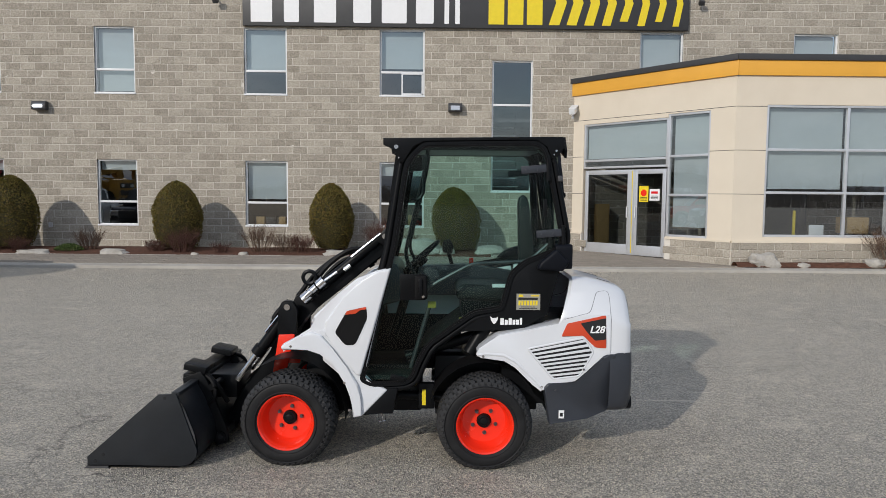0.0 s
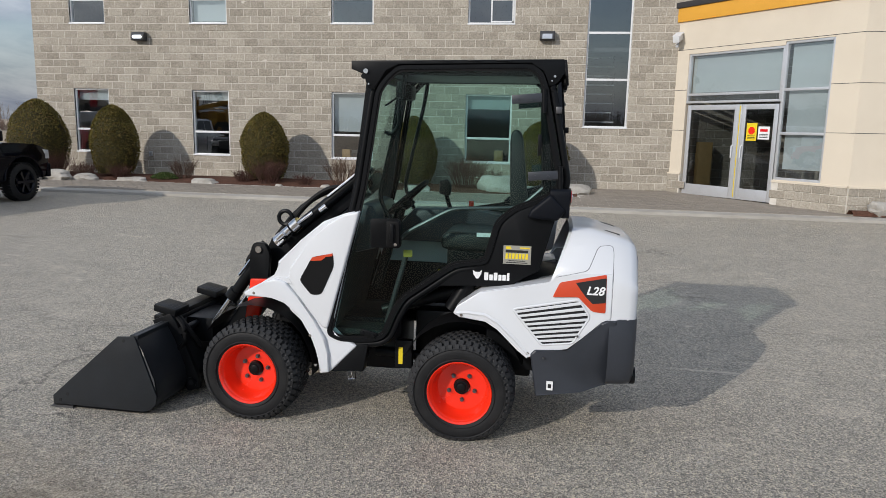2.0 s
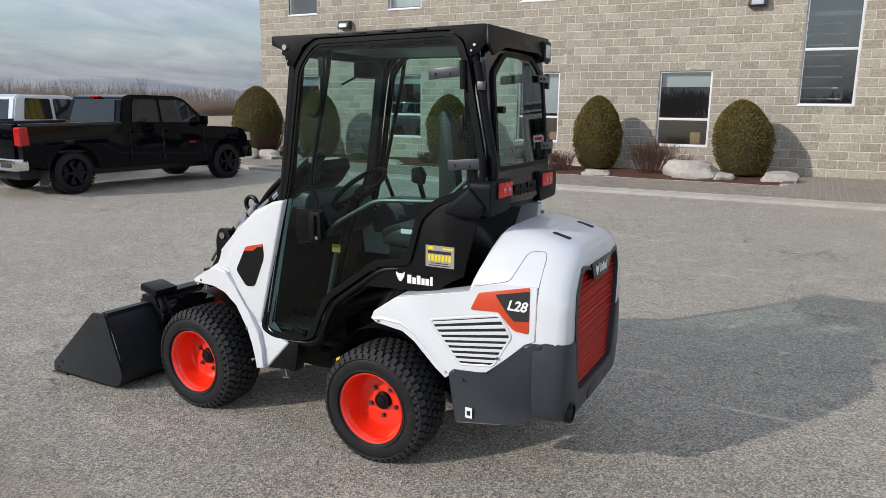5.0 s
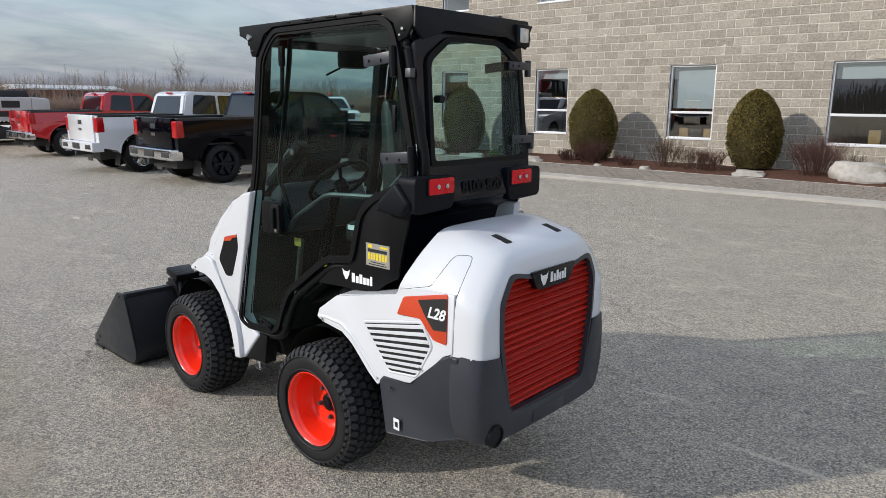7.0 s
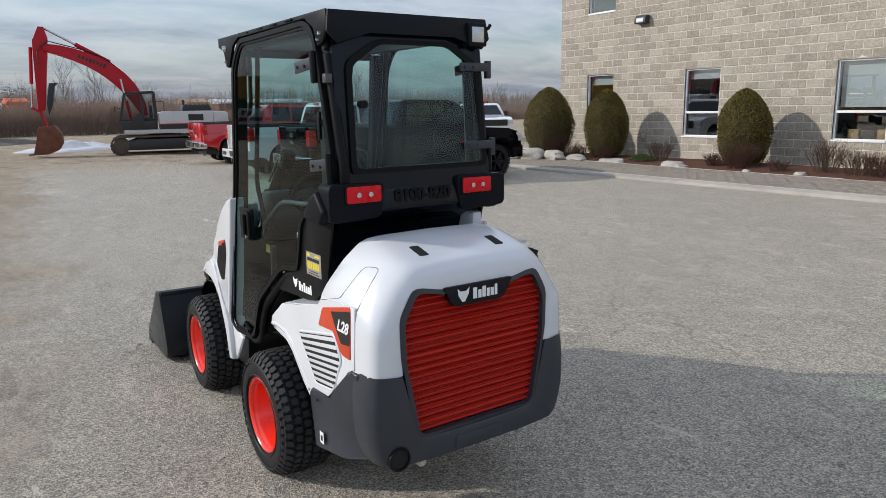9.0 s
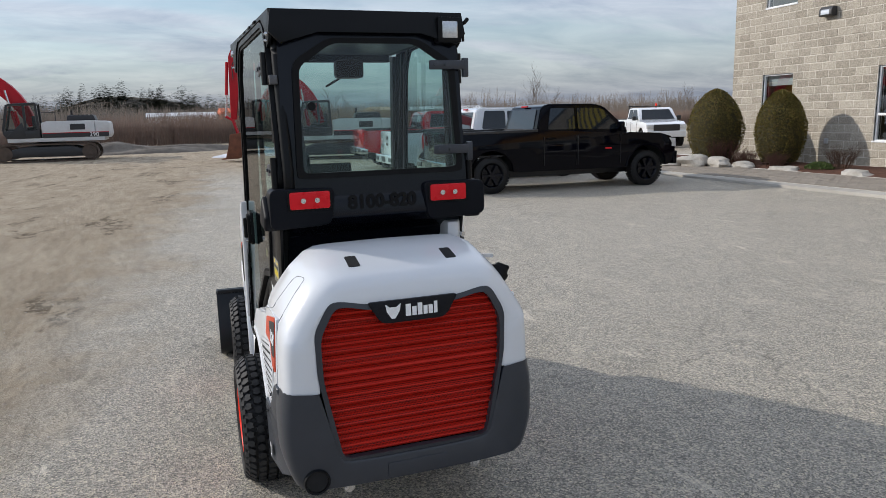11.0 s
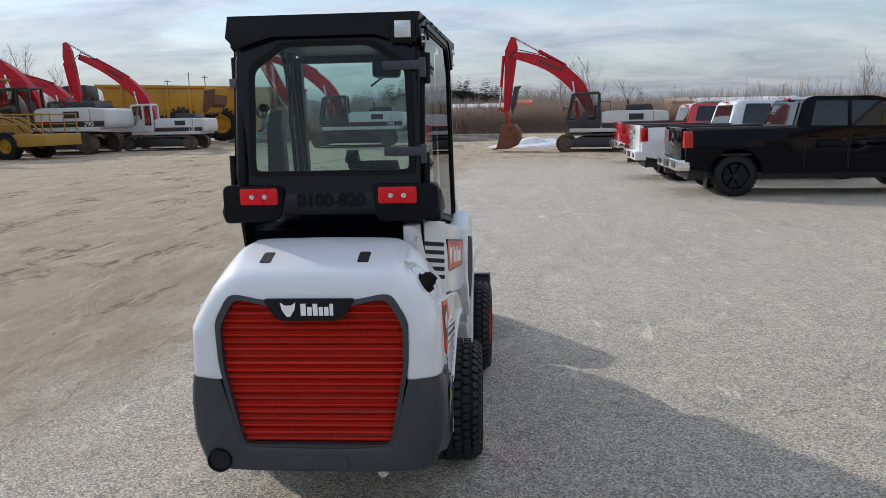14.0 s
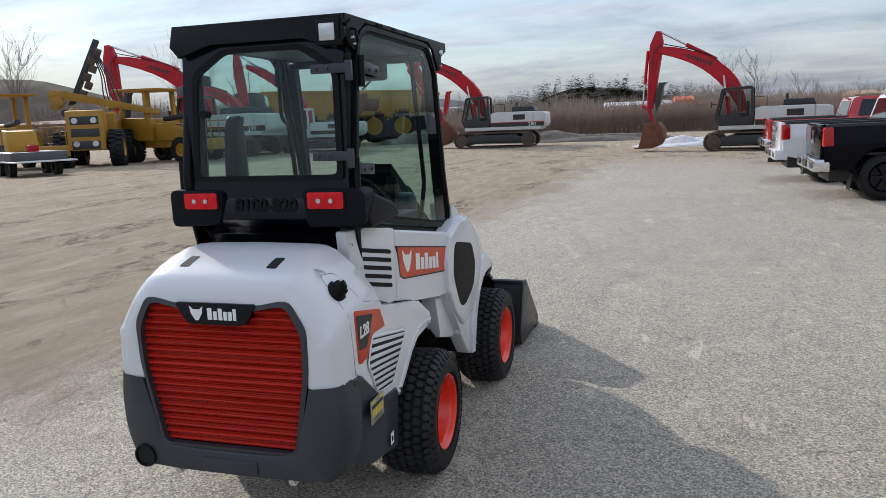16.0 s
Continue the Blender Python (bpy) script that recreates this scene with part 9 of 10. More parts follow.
# yellow carrier with canopy and railed deck
cr = thing("deck_carrier", -33.2, -19.0, gz(-33), "faded yellow carrier with open canopy cab and railed deck", "carrier machine", rz=78)
cr.scale = (1.1, 1.1, 1.1)
YP = M["mach_yellow_pale"]
slab("chassis", [(-3.9, 0.75), (3.3, 0.75), (3.3, 1.15), (-3.9, 1.15)], 0.75, YP, cr, 0.04)
slab("front_deck", [(0.9, 0.55), (3.5, 0.62), (3.5, 1.15), (0.9, 1.15)], 1.15, YP, cr, 0.04, "yellow front deck box")
slab("engine_box", [(-0.6, 1.1), (0.9, 1.1), (0.9, 1.95), (-0.6, 2.0)], 0.9, YP, cr, 0.05)
slab("cab_body", [(-3.2, 1.1), (-0.8, 1.1), (-0.8, 2.25), (-3.2, 2.35)], 1.0, YP, cr, 0.05, "faded yellow cab body")
slab("canopy", [(-3.5, 3.72), (-0.2, 3.66), (-0.15, 3.78), (-3.5, 3.86)], 1.15, YP, cr, 0.03, "flat yellow canopy")
for px_ in (-3.0, -1.1):
    for py_ in (-0.9, 0.9):
        bm = BM()
        tube(bm, [(px_, py_, 2.2), (px_, py_, 3.75)], 0.10, 4, square=True)
        part("canopy_post", bm, YP, cr)
for py_ in (-1.05, 1.05):
    for px_ in (1.0, 1.9, 2.7, 3.4):
        bm = BM()
        tube(bm, [(px_, py_, 1.1), (px_, py_, 2.1)], 0.03, 6)
        part("rail_post", bm, YP, cr)
    bm = BM()
    tube(bm, [(0.0, py_, 2.05), (3.4, py_, 2.05)], 0.03, 6)
    tube(bm, [(1.0, py_, 1.6), (3.4, py_, 1.6)], 0.025, 6)
    part("rail", bm, YP, cr)
for k in range(5):
    bm = BM()
    tube(bm, resample(rounded([(0.0, -0.8 + 0.3 * k, 1.6), (0.8, -0.9 + 0.35 * k, 2.0), (1.6, -0.7 + 0.3 * k, 1.7), (2.0, -0.6 + 0.3 * k, 1.2)], 0.4, 4, closed=False), 14), 0.03, 6)
    part("hose", bm, M["mach_yellow_pale"] if k % 2 else M["mach_dark"], cr)
bm = BM()
cyl(bm, (-0.5, -0.3, 2.2), (1.2, -0.3, 2.35), 0.14, n=12)
part("intake_pipe", bm, M["mach_dark"], cr)
for cx in (-2.2, 1.35):
    for sd in (-1, 1):
        big_wheel(cr, cx, 1.0 * sd, 0.62, 0.45, sd, M["mach_yellow"])

copy_thing(cr, pose(-27.8, -24.9, gz(-28), 0, 0, 62) @ Matrix.Scale(0.95, 4))

# yellow drilling machine with lamps in its nose and a mast
dr_ = thing("drill_machine", -30.0, -21.9, gz(-30), "worn yellow drilling machine with four lamps and a raised mast", "drill machine", rz=31)
dr_.scale = (1.24, 1.24, 1.24)
slab("nose", [(1.3, 0.7), (2.35, 0.75), (2.25, 2.35), (1.2, 2.40)], 0.70, YP, dr_, 0.04, "faded yellow nose with recesses")
for z in (0.95, 1.45, 1.95):
    bm = BM()
    cbox(bm, (2.33 - (z - 0.75) * 0.062, 0, z), (0.05, 1.08, 0.34), 0.01, (0, -3.5, 0))
    part("recess", bm, M["mach_dark"], dr_)
for z in (1.0, 1.95):
    for y in (-0.36, 0.36):
        bm = BM()
        cyl(bm, (2.30 - (z - 0.75) * 0.06, y, z), (2.42 - (z - 0.75) * 0.06, y, z), 0.12, n=14)
        part("lamp", bm, M["head_lens"], dr_)
slab("chassis", [(-3.4, 0.7), (1.4, 0.7), (1.4, 1.3), (-3.4, 1.3)], 0.7, YP, dr_, 0.04)
slab("engine_body", [(-2.6, 1.25), (0.3, 1.25), (0.4, 2.25), (-0.4, 2.35), (-2.6, 2.2)], 0.85, YP, dr_, 0.06)
for y in (-0.7, 0.7):
    bm = BM()
    tube(bm, [(-0.8, y, 2.2), (-0.8, y, 2.5), (0.6, y, 2.5), (1.3, y, 2.4)], 0.05, 6)
    part("rail", bm, YP, dr_)
bm = BM()
cyl(bm, (0.2, -0.9, 2.25), (1.1, -0.9, 2.30), 0.16, n=12)
part("air_filter", bm, M["mach_dark"], dr_)
def cross_slab(nm, pts, x0, x1, mat, label=""):
    bm = BM()
    prism(bm, pts, "x", x0, x1, 0.03)
    return part(nm, bm, mat, dr_, label)


# boom lying across behind the nose, its head towards the near side, with the mast on it
cross_slab("boom", [(2.6, 2.15), (2.7, 2.40), (-1.2, 3.30), (-1.75, 3.40), (-1.95, 3.05), (-1.3, 2.95)], -1.3, -0.9, YP, "yellow boom arm")
cross_slab("boom_head", [(-1.45, 3.1), (-1.25, 2.8), (-1.55, 2.5), (-1.85, 2.55), (-1.85, 3.0)], -1.45, -0.8, YP)
mast = cross_slab("mast", [(-1.25, 2.7), (-0.95, 2.75), (0.35, 5.55), (0.12, 5.62)], -1.75, -1.45, M["mach_dark"], "dark drill mast")
for k in range(6):
    bm = BM()
    cbox(bm, (-1.4, -0.55 + 0.13 * k + 0.14 * (k % 2), 3.2 + 0.36 * k), (0.30, 0.30, 0.34), 0.05, (-24, 10 * (k % 3), 0))
    part("mast_fitting", bm, M["track"], mast)
for k in range(5):
    bm = BM()
    tube(bm, resample(rounded([(-1.3, 0.05 + 0.05 * k, 4.9), (-1.2, 0.35 + 0.10 * k, 4.0), (-1.15, 0.30 + 0.16 * k, 3.1), (-1.1, 0.55 + 0.18 * k, 2.4)], 0.5, 4, closed=False), 14), 0.030, 6)
    part("hose", bm, M["mach_dark"], mast)
for cx in (-1.9, 1.35):
    for sd in (-1, 1):
        big_wheel(dr_, cx, 1.05 * sd, 0.78, 0.55, sd, M["mach_yellow"])
fb = thing("flatbed", -22.3, -18.9, gz(-22), "grey steel flatbed with a pale loading edge", "trailer", rz=60)
slab("bed", [(-1.5, 0.62), (1.5, 0.62), (1.5, 1.02), (-1.5, 1.02)], 1.1, M["dark_steel"], fb, 0.03)
slab("loading_edge", [(-1.6, 0.60), (2.3, 0.60), (2.3, 0.66), (-1.6, 0.66)], 1.2, M["mach_white"], fb, 0.01)
for cx in (-0.9, 0.5):
    for sd in (-1, 1):
        big_wheel(fb, cx, 0.9 * sd, 0.34, 0.28, sd, M["dark_steel"])
slab("winch_guard", [(-1.3, 1.02), (-0.6, 1.02), (-0.7, 1.9), (-1.3, 1.95)], 0.6, M["mach_yellow"], fb, 0.03)
slab("jack_box", [(0.4, 1.0), (0.8, 1.0), (0.8, 1.3), (0.4, 1.3)], 0.2, M["mach_red"], fb, 0.02)


def mound(nm, x, y, sx, sy, h, mat, label, cat, seed, cut=0.0):
    bm = BM()
    n, m = 40, 14
    rings = []
    for i in range(m + 1):
        r = i / m
        row = []
        for j in range(n):
            a = 2 * math.pi * j / n
            p = Vector((math.cos(a) * r, math.sin(a) * r, 0))
            f = 1 + 0.35 * noise.noise(Vector((math.cos(a) * 1.3, math.sin(a) * 1.3, seed)))
            z = h * (1 - r * r) * (0.55 + 0.8 * max(0, noise.noise(p * 2.6 + Vector((seed, 0, 0))) + 0.45)) + 0.10 * h * noise.noise(p * 9 + Vector((0, seed, 0))) * (1 - r)
            row.append(Vector((p.x * sx * f, p.y * sy * f, z - (0.06 if i == m else 0))))
        rings.append(row)
    loft(bm, rings, closed=True)
    ob = part(nm, bm, mat, None, label)
    ob.location = (x, y, gz(x))
    tagged(ob, category=cat)


M["snow"] = surface("dirty_old_snow", (0.62, 0.63, 0.66), 0.7, 0, 0.15, 1.2, 30, 0.4, 0, 0.1, (0.22, 0.20, 0.18), 0.3)
M["spoil"] = surface("grey_spoil", (0.15, 0.13, 0.11), 0.95, 0, 0.35, 2, 20, 0.8, 0, 0.05, (0.22, 0.20, 0.17), 0.2)
mound("snow_pile", -36.5, 9.4, 1.6, 2.6, 0.38, M["snow"], "dirty melting snow pile", "snow pile", 3)
mound("snow_pile", -20.6, 13.5, 0.8, 1.1, 0.35, M["snow"], "small dirty snow patch", "snow pile", 5)
mound("rubble_mound", -53.0, -9.0, 2.5, 4.6, 1.15, M["spoil"], "grey rubble pile at the yard's edge", "rubble pile", 7)
mound("rubble_mound", -47.0, 2.5, 1.5, 7.5, 0.55, M["spoil"], "low ridge of rubble along the yard", "rubble pile", 9)
mound("rubble_mound", -27.0, 14.2, 1.0, 1.3, 0.9, M["spoil"], "dark spoil heap beside an excavator", "rubble pile", 11)
# ---- trees, brush and distance ----
# branch colours lightened and greyed to stand for haze over the distance
M["bare"] = leaf_mat("bare_branches", [(0.22, 0.18, 0.15), (0.17, 0.145, 0.125), (0.27, 0.225, 0.185)], 0.85)
M["brush"] = leaf_mat("winter_brush", [(0.235, 0.150, 0.120), (0.180, 0.130, 0.108), (0.29, 0.205, 0.155), (0.20, 0.165, 0.14)], 0.9)
M["spruce"] = leaf_mat("spruce_needles", [(0.018, 0.030, 0.016), (0.030, 0.044, 0.022), (0.040, 0.050, 0.026)], 0.8)


def bare_tree(x, y, h, seed, z=-0.35):
    rnd = random.Random(seed)
    t = thing("bare_tree", x, y, z, "tall leafless tree beyond the yard", "tree", "bare trees")
    vs, fs = [], []

    def seg(p, q, r0, r1, n=4):
        d = (q - p).normalized()
        a = d.cross(Vector((0.21, 0.87, 0.33))).normalized()
        b = d.cross(a)
        k = len(vs)
        for c, r in ((p, r0), (q, r1)):
            for s in range(n):
                an = 2 * math.pi * s / n
                vs.append(c + (a * math.cos(an) + b * math.sin(an)) * r)
        for s in range(n):
            fs.append((k + s, k + (s + 1) % n, k + n + (s + 1) % n, k + n + s))

    def grow(p, d, l, r, lvl):
        n = 3 if lvl > 1 else 2
        for i in range(n):
            d = (d + Vector((rnd.uniform(-1, 1), rnd.uniform(-1, 1), rnd.uniform(-0.4, 0.8))) * 0.13).normalized()
            q = p + d * (l / n)
            seg(p, q, r * (1 - 0.18 * i), r * (1 - 0.18 * (i + 1)), 5 if lvl > 2 else 3)
            p = q
            if lvl > 0:
                for _ in range(2 if lvl > 1 else 3):
                    a = rnd.uniform(0, 6.28)
                    nd = (d * 0.9 + Vector((math.cos(a), math.sin(a), 0.35)) * rnd.uniform(0.35, 0.75)).normalized()
                    grow(p - d * rnd.uniform(0, l / n * 0.6), nd, l * rnd.uniform(0.38, 0.62), r * 0.48, lvl - 1)

    stems = rnd.choice((1, 1, 2, 3))
    for s in range(stems):
        a = rnd.uniform(0, 6.28)
        grow(Vector((0.3 * math.cos(a) * (stems > 1), 0.3 * math.sin(a) * (stems > 1), 0)), Vector((0.12 * math.cos(a), 0.12 * math.sin(a), 1)).normalized(), h * rnd.uniform(0.62, 0.78), 0.009 * h / stems ** 0.4, 3)
    me = bpy.data.meshes.new("crown")
    me.from_pydata([tuple(v) for v in vs], [], fs)
    me.materials.append(M["bare"])
    part("crown", me, None, t)


for k, (x, y, h) in enumerate(((-114, 20.3, 10.5), (-112, 25.2, 10.5), (-116, 31.5, 8), (-108, 65, 9.5), (-112, 50.5, 6.2), (-111, 32.5, 7), (-112, 14.5, 6.2), (-116, 78, 5.5), (-110, 100, 7.5), (-112, 24.0, 8.6),
                               (-110, -71, 14), (-112, -66, 13.5), (-112, -108, 19), (-114, -113, 18), (-116, 56, 6), (-117, 44, 5.5), (-112, 70, 7), (-118, 86, 6), (-118, 39, 5.5), (-95, -52, 8), (-118, 105, 7))):
    bare_tree(x, y, h * (0.85 if y > -20 else 1.0), 100 + k)
# brush: a deep belt of thin stems
rnd = random.Random(11)
vs, fs = [], []


def stem(p, d, l, r):
    q = p + d * l
    a = d.cross(Vector((0.3, 0.9, 0.2))).normalized() * r
    b = d.cross(a).normalized() * r
    k = len(vs)
    vs.extend([p - a, p + a, p + b, q - a * 0.35, q + a * 0.35, q + b * 0.35])
    fs.extend([(k, k + 1, k + 4, k + 3), (k + 1, k + 2, k + 5, k + 4), (k + 2, k, k + 3, k + 5)])


for k in range(34000):
    y = rnd.uniform(-75, 105)
    x = -63 - 22 * rnd.random() ** 1.4 - max(0, (y - 30) * 0.25) - (8 if y < -12 else 0)
    h = (2.0 + 2.1 * rnd.random()) * (0.88 + 0.42 * noise.noise((y * 0.11, x * 0.05, 0)) + 0.15 * noise.noise((y * 0.5, 0, 3)))
    h *= 0.84 if y < 26 else 0.55
    if -45 < y < -3:
        h *= 0.66
    p = Vector((x, y, -0.4))
    d = Vector((rnd.uniform(-0.16, 0.16), rnd.uniform(-0.16, 0.16), 1)).normalized()
    stem(p, d, h, 0.026)
    for _ in range(3):
        nd = (d + Vector((rnd.uniform(-0.5, 0.5), rnd.uniform(-0.5, 0.5), 0.1))).normalized()
        stem(p + d * h * rnd.uniform(0.2, 0.75), nd, h * rnd.uniform(0.25, 0.45), 0.018)
me = bpy.data.meshes.new("brush")
me.from_pydata([tuple(v) for v in vs], [], fs)
me.materials.append(M["brush"])
tagged(new("brush", me), "dense belt of leafless red-brown brush beyond the yard", "brush", kind="stuff")


def hill(nm, x, y0, y1, base, tops, mat, label, deep=40):
    """A long low hill; tops(y) gives its height."""
    bm = BM()
    n = 60
    rings = []
    for i in range(n + 1):
        y = y0 + (y1 - y0) * i / n
        h = tops(y)
        rings.append([Vector((x + deep * (0.9 - 0.45 * j) + 3 * noise.noise((y * 0.05, j, 0)), y, base + h * f)) for j, f in enumerate((0, 0.42, 0.8, 1.0, 0.9))])
    loft(bm, rings)
    tagged(part(nm, bm, mat, None, label), category="hill", kind="structure")


M["wood_hill"] = surface("wooded_winter_hill", (0.085, 0.072, 0.058), 0.95, 0, 0.4, 0.15, 1.5, 0.0, 0, 0.02, (0.055, 0.06, 0.045), 0.1)
# distance haze is put into this paler, bluer hill colour
M["far_hill"] = surface("haze_toned_far_hill", (0.125, 0.130, 0.140), 0.95, 0, 0.2, 0.05, 0.6, 0.0, 0, 0.02, None, 0.1)
hill("backdrop_hill", -250, -360, 120, -1, lambda y: 3.2 + 25.0 * math.exp(-((y + 268) / 66) ** 2) + 8.4 * math.exp(-((y + 12) / 22) ** 2) + 4.0 * math.exp(-((y - 14) / 18) ** 2) + 1.2 * noise.noise((y * 0.09, 0, 1)), M["wood_hill"], "wooded winter hill")
hill("backdrop_far_hill", -440, -420, 500, -1, lambda y: 5 + 14 * math.exp(-((y + 150) / 75) ** 2) + 3 * math.exp(-((y - 150) / 90) ** 2) + 1.4 * noise.noise((y * 0.03, 4, 1)), M["far_hill"], "far hillside toned pale for haze", 60)
# evergreens on the hill, and low leafless woods between
rnd = random.Random(21)
items = []
for k in range(330):
    y = rnd.uniform(-40, 40)
    x = -226 - rnd.uniform(0, 40)
    top = 3.2 + 8.4 * math.exp(-((y + 12) / 22) ** 2) + 4.0 * math.exp(-((y - 14) / 18) ** 2)
    z0 = top * min(1.0, max(0.0, (-214 - x) / 52)) * 0.95 - 1.3
    h = rnd.uniform(4.5, 8.0) * (1.0 if rnd.random() < 0.7 else 0.7)
    for i in range(64):
        u = rnd.random() ** 1.3
        r = (1 - u) * h * 0.20 + 0.12
        a = rnd.uniform(0, 6.28)
        p = Vector((x + math.cos(a) * r * 0.5, y + math.sin(a) * r * 0.5, z0 + h * u))
        items.append((p, Vector((math.cos(a), math.sin(a), 0.4)).normalized(), Vector((math.cos(a) * 0.8, math.sin(a) * 0.8, -0.15)).normalized(), r * 1.0 + 0.30, 0.55))
tagged(new("far_evergreens", scatter_mesh("far_evergreens", M["spruce"], items)), "dark evergreens on the far hill", "far woods", kind="stuff")
vs, fs = [], []
for k in range(14000):
    y = rnd.uniform(-130, 160)
    x = -118 - rnd.uniform(0, 95)
    h = rnd.uniform(4.0, 7.6) * (0.8 + 0.5 * noise.noise((y * 0.07, 2, 0))) * (1.45 if y < -70 else 1.0)
    p, d = Vector((x, y, -0.6)), Vector((rnd.uniform(-0.1, 0.1), rnd.uniform(-0.1, 0.1), 1)).normalized()
    stem(p, d, h, 0.05)
    for _ in range(3):
        stem(p + d * h * rnd.uniform(0.3, 0.8), (d + Vector((rnd.uniform(-0.6, 0.6), rnd.uniform(-0.6, 0.6), 0))).normalized(), h * 0.3, 0.035)
for k in range(7000):                    # and behind the yard, seen in the window panes
    x, y = rnd.uniform(-130, 130), -95 - rnd.uniform(0, 40)
    h = rnd.uniform(3.0, 6.2) * (0.8 + 0.6 * noise.noise((x * 0.06, 5, 0)))
    p, d = Vector((x, y, -0.6)), Vector((rnd.uniform(-0.1, 0.1), rnd.uniform(-0.1, 0.1), 1)).normalized()
    stem(p, d, h, 0.05)
    for _ in range(3):
        stem(p + d * h * rnd.uniform(0.3, 0.8), (d + Vector((rnd.uniform(-0.6, 0.6), rnd.uniform(-0.6, 0.6), 0))).normalized(), h * 0.3, 0.05)
me = bpy.data.meshes.new("far_woods")
me.from_pydata([tuple(v) for v in vs], [], fs)
me.materials.append(M["bare"])
tagged(new("far_woods", me), "far leafless woods", "far woods", kind="stuff")


def far_building(nm, x, y0, y1, h, mat, label, roof="mach_white"):
    t = thing(nm, x, (y0 + y1) / 2, -0.4, label, "building")
    w = (y1 - y0) / 2
    bm = BM()
    box(bm, -8, 0, -w, w, 0, h)
    part("wall", bm, M[mat], t, smooth=False)
    bm = BM()
    prism(bm, [(-8.2, h), (0.2, h), (0.2, h + 0.25), (-4, h + 0.9), (-8.2, h + 0.25)], "y", -w - 0.2, w + 0.2)
    part("roof", bm, M[roof], t, smooth=False)
    for k in range(int(w / 3)):
        bm = BM()
        yy = -w + 2 + 6 * k
        box(bm, 0, 0.06, yy, yy + 1.6, h * 0.45, h * 0.8)
        part("window", bm, M["mach_dark"], t, smooth=False)


M["brick_far"] = surface("red_brown_cladding", (0.20, 0.075, 0.05), 0.85, 0, 0.2, 0.8, 8, 0.05)
M["tan_far"] = surface("tan_cladding", (0.34, 0.24, 0.16), 0.85, 0, 0.15, 0.8, 8, 0.05)
M["tarp"] = surface("orange_tarp", (0.60, 0.12, 0.03), 0.6, 0, 0.15, 1, 8, 0.1)
far_building("warehouse", -125, 2, 13, 2.9, "mach_white", "long pale warehouse behind the brush")
far_building("warehouse", -125, 16.5, 27, 2.6, "brick_far", "long red-brown warehouse behind the brush", "rust")
far_building("shed", -121, 13.6, 16.2, 3.4, "tarp", "orange tarp-covered storage shed beyond brush", "tarp")
far_building("office_building", -125, 41, 44.5, 3.2, "tan_far", "small tan office building far off", "tan_far")
far_building("office_building", -128, 29, 35, 2.4, "tan_far", "low tan building far off", "tan_far")
far_building("warehouse", -130, 48, 66, 3.2, "brick_far", "long brown building behind the trucks", "mach_white")
far_building("shed", -98, -97, -80, 3.4, "rust", "long rust-red storage shed at the yard edge", "rust")
far_building("plant_building", -330, -95, -70, 7, "mach_white", "pale plant building on the far hillside")
for k, (x, y, h) in enumerate(((-118, -42, 10), (-120, -40, 9.5), (-118, -62, 12), (-121, -47, 9))):
    t = thing("utility_pole", x, y, -0.4, "thin wooden utility pole", "pole", "utility poles")
    bm = BM()
    cyl(bm, (0, 0, 0), (0, 0, h), 0.09, 0.06, n=6)
    part("pole", bm, M["bark"], t)
    bm = BM()
    box(bm, -0.04, 0.04, -0.55, 0.55, h - 0.45, h - 0.36)
    part("crossarm", bm, M["bark"], t)
# the far yard lies turned a little against the building
YARD = pose(3.58, 5.66, 0.0) @ pose(0, 0, 0, 0, 0, 1.2) @ pose(-3.52, -5.60, 0)
WOODS = {"bare_tree", "brush", "backdrop_hill", "backdrop_far_hill", "far_evergreens", "far_woods", "warehouse", "shed", "office_building", "plant_building", "utility_pole"}
FAR_THINGS = {"work_truck", "excavator", "dump_truck", "deck_carrier", "drill_machine", "flatbed", "snow_pile", "rubble_mound", "bare_tree", "brush", "backdrop_hill", "backdrop_far_hill",
              "far_evergreens", "far_woods", "warehouse", "shed", "office_building", "plant_building", "utility_pole"}
for ob in list(scene.objects):
    if ob.parent is None and ob.name.split(".")[0] in FAR_THINGS:
        ob.matrix_basis = YARD @ ob.matrix_basis
        if ob.name.split(".")[0] in WOODS:
            ob.location.z += 0.25
# ---- the facade's blocks: the nearest as pieces, the rest joined ----
def block_mesh(nm, items):
    vs, fs = [], []
    for a, b, z in items:
        v, f = block_geo(a, b, z, 2.0)
        k = len(vs)
        vs += v
        fs += [tuple(i + k for i in q) for q in f]
    me = bpy.data.meshes.new(nm)
    me.from_pydata(vs, [], fs)
    me.materials.append(M["block"])
    return me


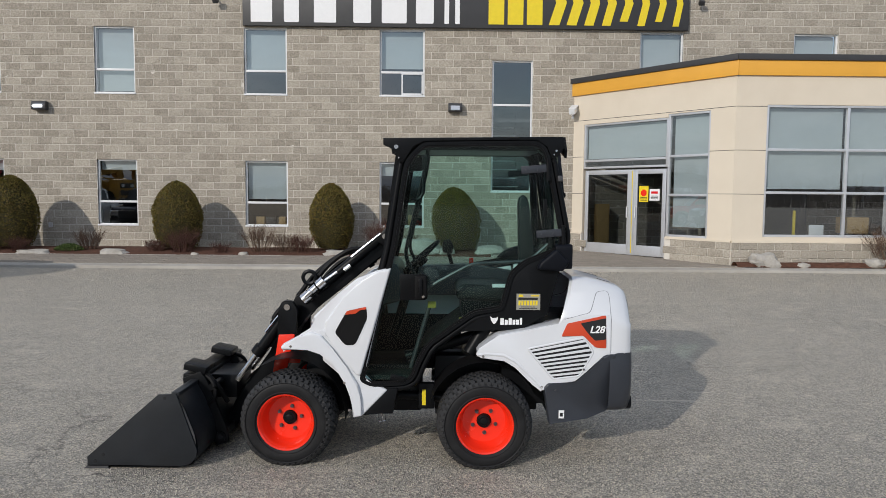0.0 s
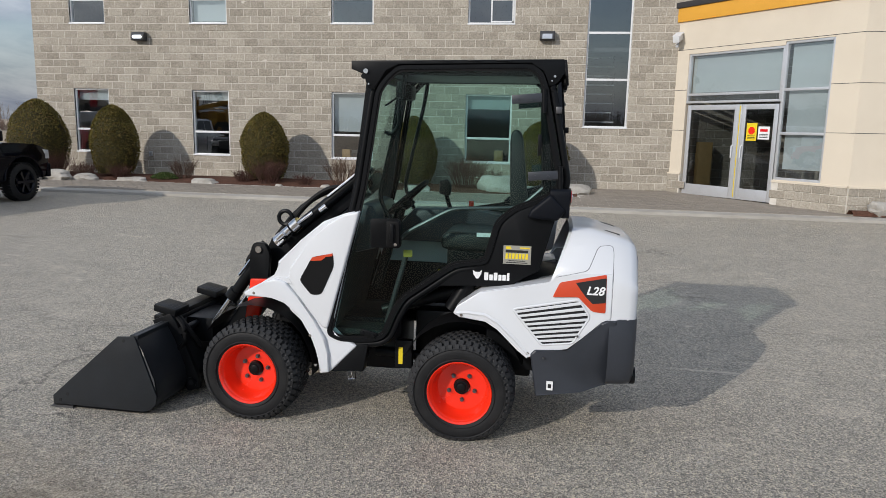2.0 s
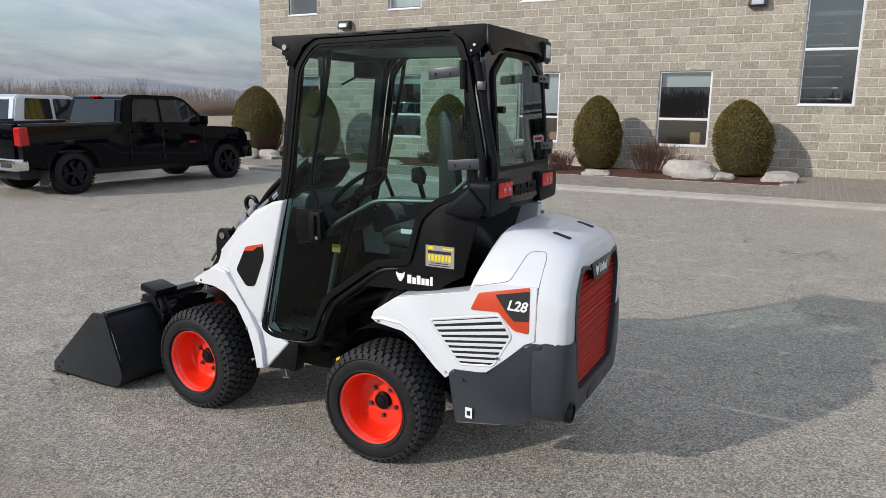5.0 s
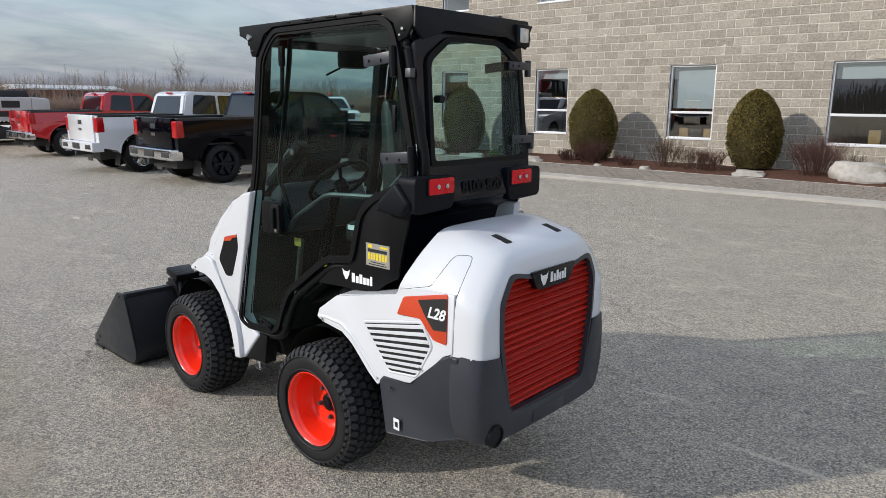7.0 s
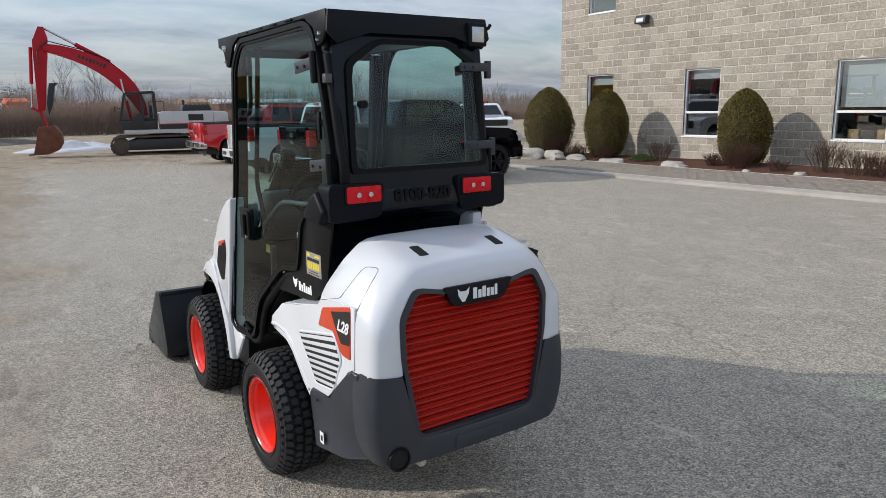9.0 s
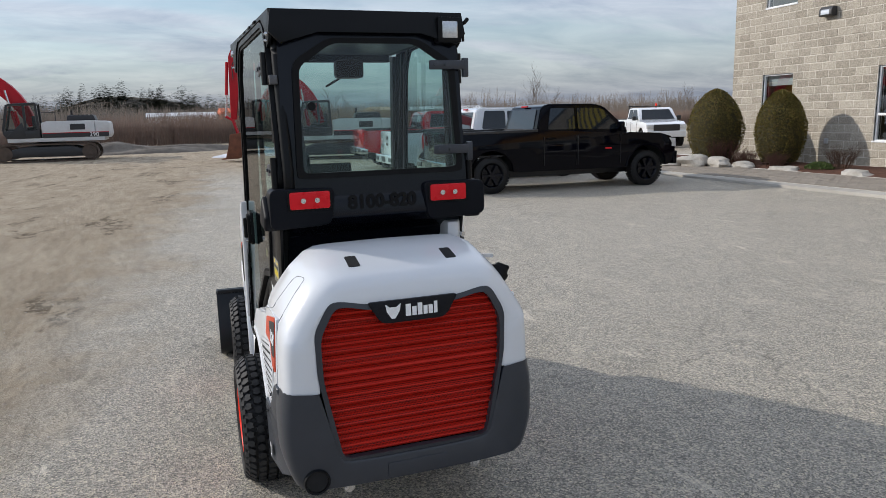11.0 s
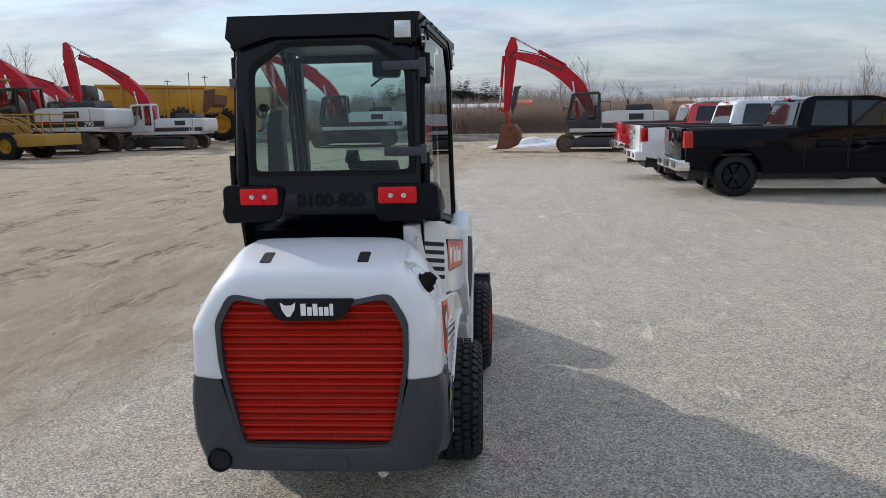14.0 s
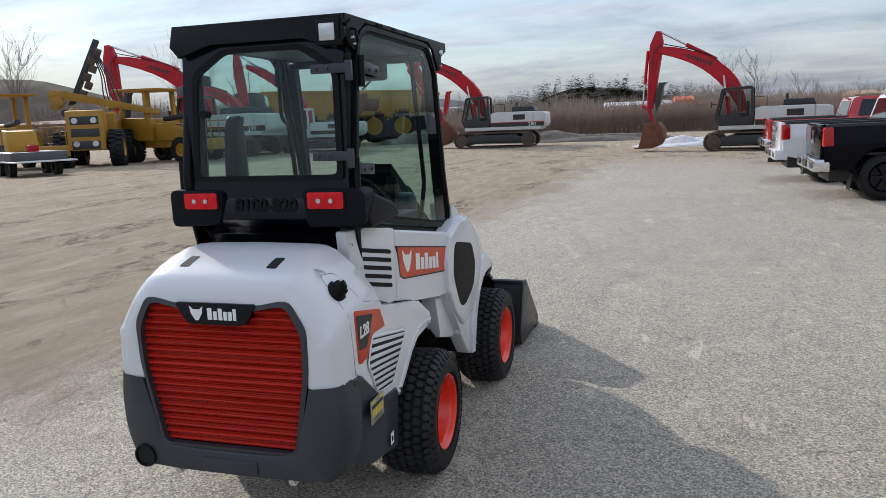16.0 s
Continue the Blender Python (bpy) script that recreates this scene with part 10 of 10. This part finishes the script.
near = [q for q in BLOCKS if -2.6 < q[0] < 3.0 and q[2] < Z0 + 21.5 * CH][:300]
keep_set = set(near)
rest = [q for q in BLOCKS if q not in keep_set]
for q in near:
    part("block", block_mesh("block", [q]), None, wall_front)
tagged(part("blocks", block_mesh("blocks", rest), None, wall_front), kind="stuff")

# ---- pavers ----
def paver_geo(x0, x1, y0, y1, z):
    g, c = 0.005, 0.006
    a, b, p, q = x0 + g, x1 - g, y0 + g, y1 - g
    vs = [(a, p, z - 0.02), (b, p, z - 0.02), (b, q, z - 0.02), (a, q, z - 0.02), (a, p, z + 0.004), (b, p, z + 0.004), (b, q, z + 0.004), (a, q, z + 0.004),
          (a + c, p + c, z + 0.009), (b - c, p + c, z + 0.009), (b - c, q - c, z + 0.009), (a + c, q - c, z + 0.009)]
    fs = [(8, 9, 10, 11)] + [(i, (i + 1) % 4, 4 + (i + 1) % 4, 4 + i) for i in range(4)] + [(4 + i, 4 + (i + 1) % 4, 8 + (i + 1) % 4, 8 + i) for i in range(4)]
    return vs, fs


PAVERS = []
j, y = 0, 16.42
while y < 20.6:
    x = -22.0 + (0.12 if j % 2 else 0)
    while x < 15.0:
        bed = (x < 1.30 and y > 18.28) or (x > 6.8 and y > 16.35)
        side = (P1.x - P0.x) * (y - P0.y) - (P1.y - P0.y) * (x - P0.x)
        inside = x > P0.x - 0.1 and side > -0.25
        if not bed and not inside:
            PAVERS.append((x, x + 0.24, y, y + 0.16, 0.094 + (y - 16.95) * 0.0158 + random.uniform(-0.002, 0.002)))
        x += 0.24
    y += 0.16
    j += 1


def paver_mesh(nm, items):
    vs, fs = [], []
    for it in items:
        v, f = paver_geo(*it)
        k = len(vs)
        vs += v
        fs += [tuple(i + k for i in q) for q in f]
    me = bpy.data.meshes.new(nm)
    me.from_pydata(vs, [], fs)
    me.materials.append(M["paver"])
    return me


near = [q for q in PAVERS if -1.5 < q[0] < 4.6 and q[2] < 18.9][:300]
keep_set = set(near)
for q in near:
    part("paver", paver_mesh("paver", [q]), None, pavement)
tagged(part("pavers", paver_mesh("pavers", [q for q in PAVERS if q not in keep_set]), None, pavement), kind="stuff")
